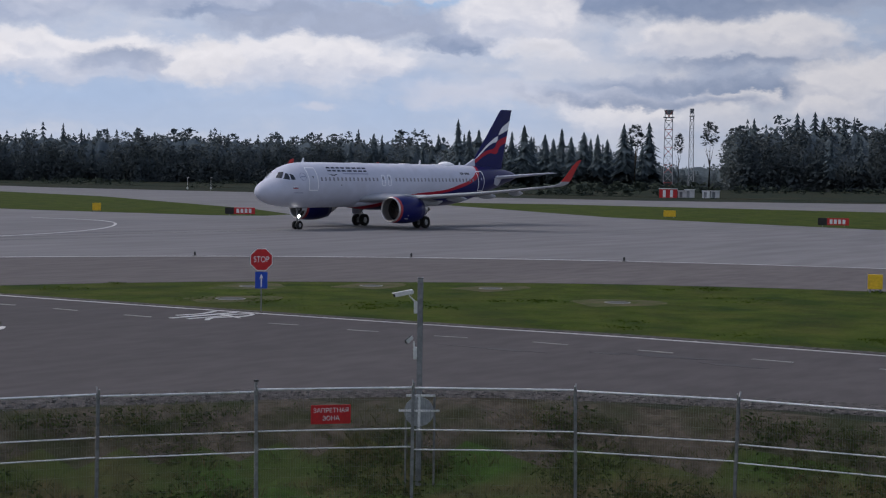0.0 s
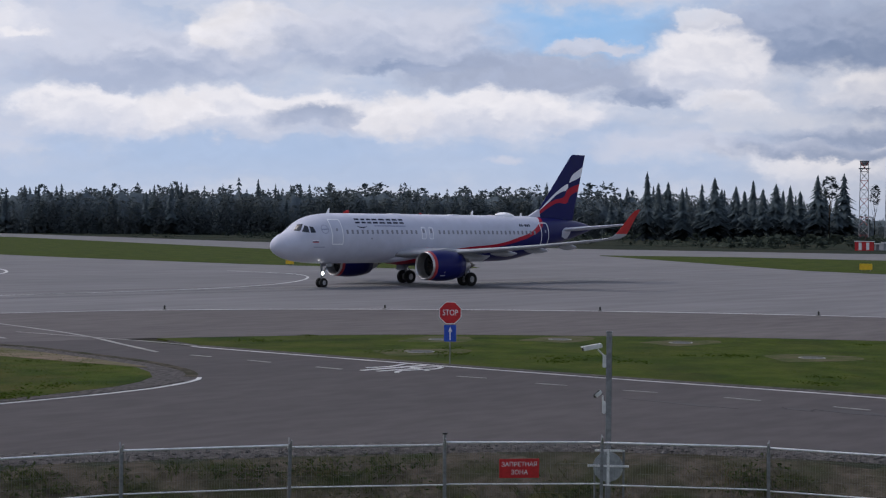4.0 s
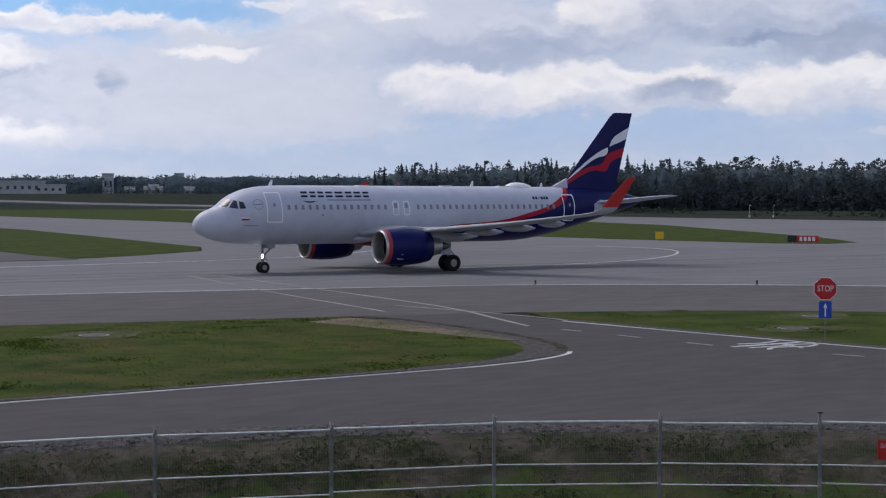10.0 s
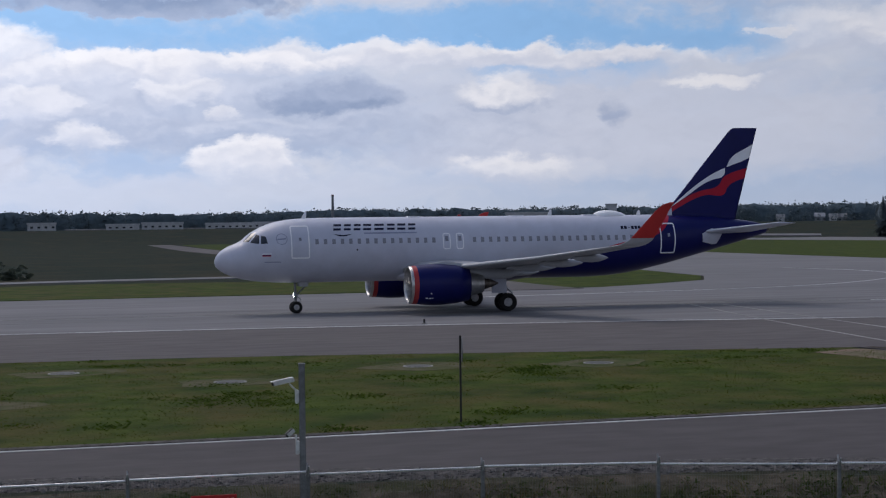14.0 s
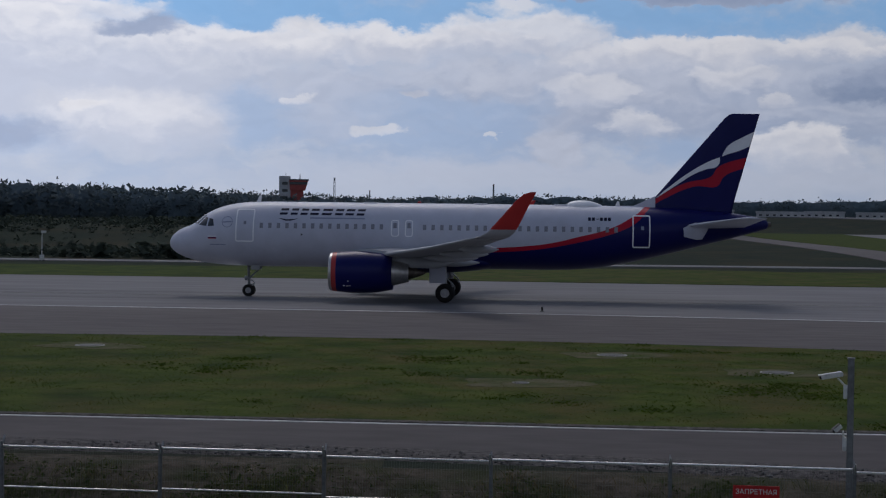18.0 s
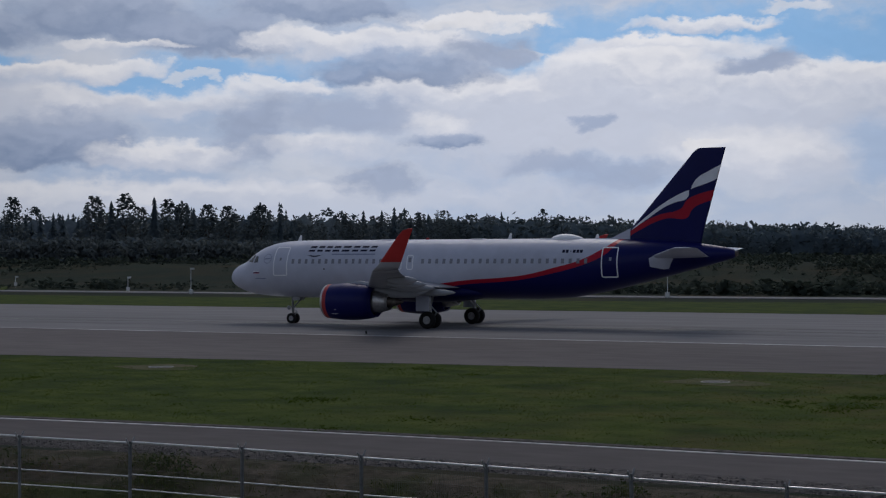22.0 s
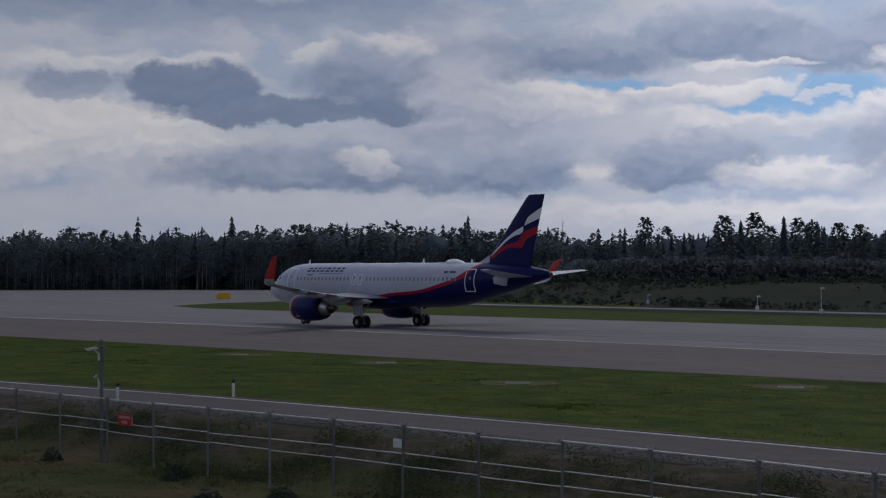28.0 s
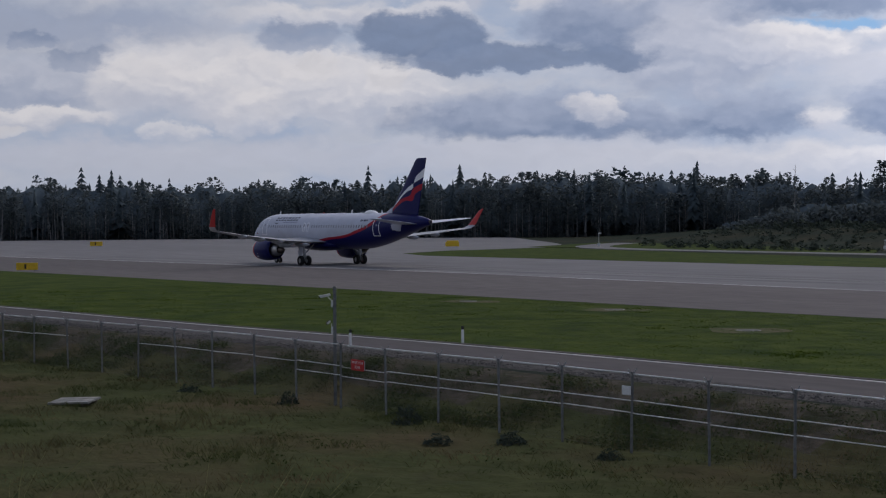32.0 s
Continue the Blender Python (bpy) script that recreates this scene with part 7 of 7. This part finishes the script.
# clouds: azimuth, elevation, half width, half height, then heap, streak or blue gap with its tone above and below
SKY_A = [(-65.2, 6.15, 6.22, 0.40, "SDG"), (-69.9, 4.11, 1.55, 1.55, "SPG"), (-66.4, 4.82, 3.77, 1.00, "CWL"), (-66.8, 4.04, 3.33, 0.29, "SDG"), (-65.6, 3.32, 4.66, 0.40, "SGD"), (-70.5, 3.03, 2.22, 1.33, "CWL"), (-66.2, 2.72, 1.67, 0.36, "CWL"), (-62.2, 2.49, 2.00, 0.49, "CWL"), (-69.8, 2.53, 1.33, 0.44, "CWL")]
SKY_B = [(-48.3, 2.23, 11.10, 1.11, "SPP"), (-52.4, 6.91, 2.33, 0.89, "BBB"), (-55.6, 7.00, 2.44, 1.00, "BBB"), (-35.5, 6.63, 2.66, 1.33, "SLL"), (-36.8, 5.26, 2.89, 0.62, "SGG"), (-40.2, 2.66, 5.55, 0.56, "SPP"), (-39.6, 5.86, 2.89, 1.11, "CLG"), (-42.2, 6.81, 2.22, 0.93, "CWW"), (-46.8, 6.48, 4.66, 1.29, "CLG"), (-48.7, 5.61, 2.66, 0.22, "SDD"), (-42.0, 3.80, 4.22, 0.93, "CWL"), (-39.4, 3.96, 1.33, 0.62, "CWW"), (-44.6, 3.87, 1.67, 0.44, "SDG"), (-36.2, 3.70, 2.00, 1.00, "CWL"), (-54.6, 6.30, 1.33, 0.27, "CLL"), (-52.0, 5.30, 4.00, 0.71, "CGG"), (-50.3, 3.87, 4.44, 0.89, "CWL"), (-47.0, 3.89, 1.00, 0.84, "CWW"), (-62.0, 6.61, 4.66, 1.33, "CGD"), (-58.5, 5.47, 2.00, 1.44, "CWL")]
SKY_C = [(-58.2, 7.27, 0.89, 0.44, "CWW"), (-56.0, 4.68, 1.33, 0.49, "CGD"), (-59.5, 4.46, 1.33, 0.56, "CWW"), (-57.5, 2.85, 3.33, 0.40, "SLL"), (-63.0, 2.73, 3.77, 0.36, "SGD"), (-62.3, 1.93, 2.00, 0.56, "CWL"), (-65.5, 2.02, 1.00, 0.56, "CWL"), (-51.2, 2.34, 0.67, 0.22, "SLL")]
SKY_D = [(-25.8, 6.80, 4.88, 0.67, "BBB"), (-22.7, 5.66, 2.89, 0.44, "BBB"), (-18.8, 6.62, 2.66, 0.53, "BBB"), (-30.8, 1.35, 8.88, 0.89, "SPP"), (-22.7, 2.15, 7.77, 1.00, "SLP"), (-26.7, 3.18, 8.88, 1.33, "SLL"), (-21.8, 6.22, 5.77, 0.29, "SWL"), (-27.6, 5.31, 1.33, 0.22, "SWW"), (-29.4, 6.93, 0.67, 0.18, "CWW"), (-33.9, 6.74, 0.89, 0.18, "SWW"), (-20.0, 4.82, 1.44, 0.71, "CWG"), (-23.6, 4.17, 0.56, 0.49, "SGG"), (-30.8, 4.21, 2.00, 0.44, "SLL")]
SKY_E = [(-18.1, 7.36, 9.55, 0.93, "BBB"), (-22.4, 5.65, 3.11, 0.40, "BBB"), (-24.2, 4.17, 8.88, 1.78, "SLL"), (-19.1, 6.15, 6.66, 0.44, "CWL"), (-19.8, 4.62, 1.22, 0.62, "CWG"), (-23.4, 4.07, 0.40, 0.33, "SGG"), (-20.3, 2.16, 2.22, 0.44, "SWL"), (-27.1, 5.18, 1.33, 0.20, "SWW"), (-31.9, 6.82, 2.89, 0.89, "SWL")]
SKY_F = [(-0.9, 7.13, 13.77, 1.22, "BBB"), (-20.2, 7.29, 3.33, 0.89, "BBB"), (-21.1, 5.67, 2.00, 0.31, "BBB"), (-2.9, 4.29, 15.54, 1.89, "SLG"), (2.6, 3.31, 4.44, 1.33, "SPP"), (-7.0, 2.19, 3.33, 0.89, "SPP"), (-5.3, 1.50, 15.54, 0.56, "SLL"), (-0.3, 7.69, 1.11, 0.16, "SWW"), (-19.6, 6.43, 4.44, 0.31, "SWL"), (-14.2, 6.35, 4.00, 0.53, "CWL"), (-9.1, 5.99, 4.44, 0.49, "CWL"), (-5.0, 5.85, 4.00, 0.56, "CWL"), (6.5, 6.20, 3.77, 0.67, "CWL"), (2.3, 6.17, 3.33, 0.67, "CWL"), (-0.5, 6.53, 2.66, 0.89, "CWL"), (7.4, 6.84, 0.62, 0.31, "CWW"), (-2.9, 4.70, 1.44, 0.62, "CWL"), (-7.9, 5.04, 1.22, 0.58, "CWL"), (-4.8, 3.35, 1.33, 0.53, "CWL"), (-1.9, 2.57, 0.93, 0.93, "CLL")]
SKY_G = [(-10.3, 2.45, 1.78, 0.73, "CWL"), (4.9, 3.12, 0.71, 0.24, "CWW"), (0.4, 3.06, 0.31, 0.16, "CWW"), (3.0, 4.42, 0.44, 0.18, "CLL"), (-13.8, 4.81, 2.00, 0.62, "CGD"), (-19.5, 4.65, 1.33, 0.62, "CWG"), (-9.7, 4.40, 0.89, 0.27, "CWL"), (-20.1, 2.14, 1.78, 0.44, "SWL"), (-7.1, 8.13, 4.77, 0.40, "CDG")]
SKY_H = [(10.2, 7.22, 5.77, 0.93, "BBB"), (14.3, 7.68, 2.22, 0.44, "BBB"), (15.3, 5.65, 7.77, 1.00, "SWL"), (16.3, 4.02, 11.10, 1.55, "SLL"), (18.3, 2.57, 2.44, 0.84, "SPP"), (9.1, 3.47, 1.55, 1.33, "SPP"), (13.7, 3.34, 3.33, 1.00, "SWL"), (16.7, 7.14, 4.00, 0.62, "CWL"), (13.5, 6.53, 1.67, 0.33, "CGG"), (9.6, 6.11, 3.33, 0.62, "CWL"), (7.3, 6.82, 0.53, 0.27, "CWW"), (19.4, 4.58, 0.56, 0.29, "SGG"), (7.5, 4.35, 0.44, 0.22, "CWL"), (15.3, 3.77, 0.67, 0.18, "SWW"), (23.9, 5.77, 3.55, 0.67, "CWL"), (21.7, 7.22, 1.00, 0.27, "CWW")]
SKY_I = [(14.6, 7.98, 7.11, 1.00, "BBB"), (20.7, 7.04, 2.00, 0.89, "BBB"), (33.5, 6.32, 4.44, 0.62, "BBB"), (27.3, 7.02, 2.22, 0.62, "BPB"), (21.3, 5.01, 5.55, 1.33, "SLL"), (30.5, 2.02, 13.32, 0.56, "SLL"), (36.9, 8.39, 2.89, 0.93, "CGD"), (29.1, 8.76, 2.89, 0.58, "CGD"), (32.9, 7.68, 2.49, 0.89, "CGD"), (36.3, 7.43, 2.11, 0.20, "CWL"), (36.9, 6.53, 2.00, 0.38, "CWL"), (33.8, 6.31, 0.89, 0.20, "CWW"), (27.7, 7.52, 3.66, 0.58, "CWL"), (23.6, 8.26, 2.62, 0.27, "CWW"), (15.2, 8.09, 2.44, 0.29, "CWL"), (12.0, 8.54, 1.29, 0.18, "CWW"), (17.4, 7.46, 2.00, 0.27, "CWL"), (26.0, 6.55, 2.93, 0.62, "CGD"), (22.8, 7.21, 1.78, 0.49, "CGG"), (18.2, 6.42, 3.33, 0.84, "CWL")]
SKY_J = [(30.9, 5.92, 2.00, 0.40, "CWL"), (35.5, 5.44, 4.44, 0.40, "SWL"), (13.2, 6.66, 1.33, 0.40, "CGG"), (28.9, 4.98, 3.11, 0.62, "SGG"), (31.7, 4.14, 1.11, 1.33, "CGG"), (38.0, 3.94, 2.00, 1.07, "CGD"), (24.8, 4.64, 1.00, 0.44, "SWL"), (24.6, 4.03, 1.33, 0.40, "CGD"), (34.9, 3.49, 2.66, 0.40, "SWL"), (29.3, 3.92, 2.00, 0.40, "SWL"), (27.1, 2.50, 1.33, 0.62, "CGG"), (21.1, 3.17, 1.33, 0.44, "SGG"), (18.4, 2.76, 2.00, 0.62, "SGG"), (19.4, 4.56, 0.56, 0.29, "SGG"), (15.4, 3.76, 0.67, 0.16, "CWW")]
SKY_K = [(41.6, 6.95, 2.22, 0.22, "BBB"), (36.1, 6.00, 1.78, 0.27, "BBB"), (40.2, 2.04, 13.32, 0.56, "SWL"), (47.2, 7.05, 4.22, 1.33, "CGG"), (42.6, 7.81, 3.66, 0.71, "CGD"), (43.6, 5.95, 2.33, 1.00, "CWL"), (44.2, 6.34, 1.55, 0.62, "CWL"), (46.0, 5.10, 0.58, 0.71, "CWW"), (38.6, 6.39, 2.44, 0.38, "CWL"), (39.4, 5.41, 3.33, 0.78, "SLL"), (48.5, 3.42, 3.66, 0.71, "CGD"), (44.2, 3.69, 2.26, 0.84, "CGD"), (39.0, 3.74, 2.44, 0.80, "CGD"), (49.7, 6.38, 0.89, 1.07, "CDD"), (49.7, 4.13, 0.67, 0.29, "CWL"), (41.8, 3.52, 0.62, 0.53, "SWL"), (34.9, 3.56, 2.22, 0.40, "SWL")]
SKY_L = [(57.1, 9.43, 10.66, 0.80, "SDG"), (56.1, 2.34, 13.32, 0.67, "SLL"), (60.1, 7.35, 3.33, 0.40, "SWL"), (46.7, 5.81, 2.89, 1.89, "CLG"), (60.3, 4.55, 4.66, 1.44, "CWL"), (62.7, 3.97, 1.67, 0.93, "CWL"), (60.1, 5.69, 1.02, 0.58, "CWW"), (57.5, 5.05, 0.80, 0.67, "CWW"), (56.5, 3.80, 1.15, 0.49, "CWL"), (54.9, 8.22, 0.78, 0.62, "SLL"), (56.1, 7.48, 1.15, 0.40, "CWL"), (52.2, 7.87, 0.80, 0.38, "CWL"), (49.2, 8.15, 1.42, 0.58, "CWW"), (60.7, 6.54, 1.47, 0.58, "CDG"), (52.9, 3.64, 4.22, 0.89, "CGD"), (49.8, 3.87, 1.07, 0.51, "CWL"), (50.0, 7.06, 2.04, 1.07, "CGD"), (56.4, 6.64, 2.22, 0.80, "CDD"), (52.7, 5.84, 4.44, 0.56, "CDD")]
SKY_M = [(69.3, 6.85, 5.77, 0.89, "SGG"), (70.1, 4.87, 3.33, 0.89, "SLG"), (64.8, 5.33, 3.33, 1.33, "SWL"), (67.4, 2.34, 6.66, 0.62, "SLL"), (65.8, 4.62, 2.44, 1.22, "CWL"), (69.7, 3.65, 1.73, 0.49, "CWL"), (65.4, 3.27, 1.07, 0.31, "CWL"), (70.7, 3.28, 0.67, 0.24, "CWW"), (70.2, 6.44, 0.62, 0.40, "CDG"), (68.5, 5.72, 1.02, 0.49, "CDG")]
CLOUDS = SKY_A + SKY_B + SKY_C + SKY_D + SKY_E + SKY_F + SKY_G + SKY_H + SKY_I + SKY_J + SKY_K + SKY_L + SKY_M
# veils and gaps lie behind the heaps
CLOUDS.sort(key=lambda c: 0 if c[4][0] == "B" else 1 if c[4][0] == "S" and c[3] > 0.75 else 2)
TONE = dict(W=(0.82, 0.80, 0.80), L=(0.575, 0.60, 0.68), G=(0.375, 0.43, 0.555), D=(0.225, 0.29, 0.425), B=(0.27, 0.47, 0.73), P=(0.39, 0.495, 0.665))


def stage(value, lo, hi, a=0.0, b=1.0):
    r = node(nt, "ShaderNodeMapRange", From_Min=lo, From_Max=hi, To_Min=a, To_Max=b)
    r.interpolation_type = "SMOOTHSTEP"
    nt.links.new(value, r.inputs[0])
    return r.outputs[0]


def add(a, b, k=1.0):
    """a + b * k"""
    return math_node(nt, "MULTIPLY_ADD", b, k, a)


# one material for each twelve degrees of sky, with the clouds that reach into it
sky_mats = []
for a0 in range(-84, 84, 12):
    near = [c for c in CLOUDS if c[0] + c[2] * 1.6 + 1.0 > a0 and c[0] - c[2] * 1.6 - 1.0 < a0 + 12]
    m, nt, b = blank("cloudy_sky")
    nt.nodes.remove(b)
    tc = nt.nodes.new("ShaderNodeUVMap")
    tc.uv_map = "angles"
    sep = nt.nodes.new("ShaderNodeSeparateXYZ")
    nt.links.new(tc.outputs[0], sep.inputs[0])
    U0, V0 = sep.outputs[0], sep.outputs[1]
    # wandering of every outline, wide and then close
    wu = sky_noise(U0, V0, 0.5, 0.8, 5.0, 0.58, 3.1)
    wv = sky_noise(U0, V0, 0.5, 0.8, 5.0, 0.58, 8.7)
    U, V = add(add(U0, wu, 3.0), -1.5), add(add(V0, wv, 1.7), -0.85)
    at = nt.nodes.new("ShaderNodeCombineXYZ")
    nt.links.new(U, at.inputs[0])
    nt.links.new(V, at.inputs[1])
    # rounded billows, and the same a little higher up, for light from above
    p1, p2 = puffs(U, V, 0.75, 1.2), puffs(U, add(V, 0.22), 0.75, 1.2)
    s1 = puffs(U, V, 2.2, 3.2)
    fine = sky_noise(U0, V0, 1.6, 2.4, 5.0, 0.55, 5.2)
    soft = sky_noise(U0, V0, 0.16, 0.45, 4.0, 0.55, 12.3)
    mid = sky_noise(U, V, 0.4, 0.9, 4.0, 0.5, 2.3)
    billow = add(add(add(0.60, p1, -0.75), s1, -0.30), fine, 0.25)
    lump = add(add(-0.15, math_node(nt, "SUBTRACT", p1, p2), 1.3), fine, 0.3)
    wisp = add(add(-0.75, fine, 0.5), mid, 1.0)
    col = mix_col(nt, stage(soft, 0.35, 0.65), (0.41, 0.49, 0.63), (0.54, 0.58, 0.665))
    col = mix_col(nt, stage(mid, 0.42, 0.68, 0.0, 0.5), col, (0.66, 0.665, 0.70))
    for a, e, sa, se, look_of in near:
        kind, tone = look_of[0], look_of[1:]
        q = nt.nodes.new("ShaderNodeVectorMath")
        q.operation = "MULTIPLY_ADD"
        q.inputs[1].default_value, q.inputs[2].default_value = (1 / sa, 1 / se, 0), (-a / sa, -e / se, 0)
        nt.links.new(at.outputs[0], q.inputs[0])
        y = nt.nodes.new("ShaderNodeSeparateXYZ")
        nt.links.new(q.outputs[0], y.inputs[0])
        yy = y.outputs[1]
        if kind == "C":      # a heap is flatter below than above
            yy = math_node(nt, "MAXIMUM", yy, math_node(nt, "MULTIPLY", yy, -1.45))
        r = math_node(nt, "POWER", add(math_node(nt, "POWER", math_node(nt, "ABSOLUTE", y.outputs[0]), 2.3), math_node(nt, "POWER", math_node(nt, "ABSOLUTE", yy), 2.3)), 1 / 2.3)
        if kind == "C":
            r = add(r, billow, min(1.5, max(0.6, 0.8 / se)))
            mask = stage(r, 1.28, 0.80, 0.0, 0.9 if sa > 1.6 else 0.62) if tone[0] in "WD" else stage(r, 1.42, 0.65, 0.0, 0.9)
            if tone[0] == "W":      # a bright heap fades into the veil below it
                mask = math_node(nt, "MULTIPLY", mask, stage(y.outputs[1], -1.1, 0.1, 0.45, 1.0))
        else:
            r = add(r, wisp, 1.1)
            mask = stage(r, 1.45, 0.45, 0.0, 0.9 if kind == "B" else 0.8)
        if tone[0] == tone[1]:
            body = mix_col(nt, stage(lump, -0.25, 0.3), tuple(k * 0.92 for k in TONE[tone[0]]), TONE[tone[0]]) if kind == "C" else TONE[tone[0]]
        else:
            body = mix_col(nt, stage(add(y.outputs[1], lump, 2.0), -0.9, 1.0), TONE[tone[1]], TONE[tone[0]])
        col = mix_col(nt, mask, col, body)
    hv = node(nt, "ShaderNodeHueSaturation")
    nt.links.new(add(1.0, lump, 0.12), hv.inputs["Value"])
    nt.links.new(col, hv.inputs["Color"])
    low = node(nt, "ShaderNodeMapRange", From_Min=2.6, From_Max=0.3, To_Max=0.75)
    nt.links.new(V0, low.inputs[0])
    col = mix_col(nt, low.outputs[0], hv.outputs[0], (0.49, 0.54, 0.635))
    # the sky is brighter towards the sun
    gl = curve_z(nt, U0, [(-180, 0.9), (-70, 0.76), (-58, 0.93), (-45, 0.95), (-30, 0.98), (-15, 1.17), (0, 1.36), (8, 1.46), (20, 1.62), (33, 1.52), (45, 1.17), (58, 1.04), (75, 0.96), (180, 0.9)], -180, 180, 0, 2)
    em = nt.nodes.new("ShaderNodeEmission")
    nt.links.new(col, em.inputs[0])
    nt.links.new(gl, em.inputs[1])
    nt.links.new(em.outputs[0], nt.nodes["Material Output"].inputs[0])
    sky_mats.append(m)
sky_ob = tagged(part("backdrop", bm, sky_mats[0]), "broken white and grey clouds over a pale blue sky", "sky", "", "structure")
for m in sky_mats[1:]:
    sky_ob.data.materials.append(m)
for k, p in enumerate(sky_ob.data.polygons):
    a = -180 + 4 * (k // (len(els) - 1)) + 2
    p.material_index = min(max(int((a + 84) // 12), 0), len(sky_mats) - 1)
# aircraft's nose on the ground plane: seconds, x, y, heading
TAXI = [
    (0.0, 103.21, 89.48, -4.58),
    (1.0, 98.53, 89.60, -4.91),
    (2.0, 93.82, 89.88, -5.14),
    (3.0, 89.00, 90.29, -5.29),
    (4.0, 83.99, 90.81, -5.35),
    (5.0, 78.74, 91.42, -5.33),
    (6.0, 73.20, 92.08, -5.25),
    (7.0, 67.33, 92.79, -5.10),
    (8.0, 61.10, 93.53, -4.89),
    (9.0, 54.50, 94.27, -4.63),
    (10.0, 47.53, 95.00, -4.33),
    (11.0, 40.16, 95.71, -3.98),
    (12.0, 32.42, 96.38, -3.61),
    (13.0, 24.31, 97.00, -3.20),
    (14.0, 15.83, 97.56, -2.77),
    (15.0, 7.01, 98.05, -2.33),
    (16.0, -2.13, 98.46, -1.88),
    (17.0, -11.57, 98.78, -1.43),
    (18.0, -21.30, 99.01, -0.98),
    (19.0, -31.29, 99.15, -0.54),
    (20.0, -41.51, 99.18, -0.12),
    (21.0, -51.95, 99.12, 0.27),
    (22.0, -62.58, 98.95, 0.64),
    (23.0, -73.38, 98.68, 0.97),
    (24.0, -84.33, 98.32, 1.26),
    (25.0, -95.42, 97.86, 1.50),
    (26.0, -106.64, 97.31, 1.68),
    (27.0, -117.96, 96.67, 1.80),
    (28.0, -129.39, 95.96, 1.85),
    (29.0, -140.92, 95.19, 1.83),
    (30.0, -152.54, 94.35, 1.72),
    (31.0, -164.25, 93.47, 1.53),
    (32.0, -176.07, 92.56, 1.23),
]


def motions():
    """The airliner taxis along its line; its wheels roll."""
    walk(jet, [(t, pose(x, y, 0, 0, 0, psi)) for t, x, y, psi in TAXI])
    ts = np.arange(0, 961) / 30
    T = np.array(TAXI)
    k = np.polynomial.chebyshev.Chebyshev.fit(T[:, 0], T[:, 1], 7)
    way = np.array([k(0) - k(t) for t in ts])
    for ob, (x, y, z), r in WHEELS:
        walk(ob, [(t, pose(x, y, z, 0, -math.degrees(s / r) % 360, 0)) for t, s in rolled(ts, way, r)])


def rolled(ts, way, r):
    """Times and distances spaced so that a wheel of radius r turns under 80 degrees from one to the next."""
    out = [(0.0, 0.0)]
    for t, s in zip(ts, way):
        if s - out[-1][1] > r * radians(42) or t >= 31.999:
            if frame(t) > frame(out[-1][0]):
                out.append((float(t), float(s)))
    return out


motions()
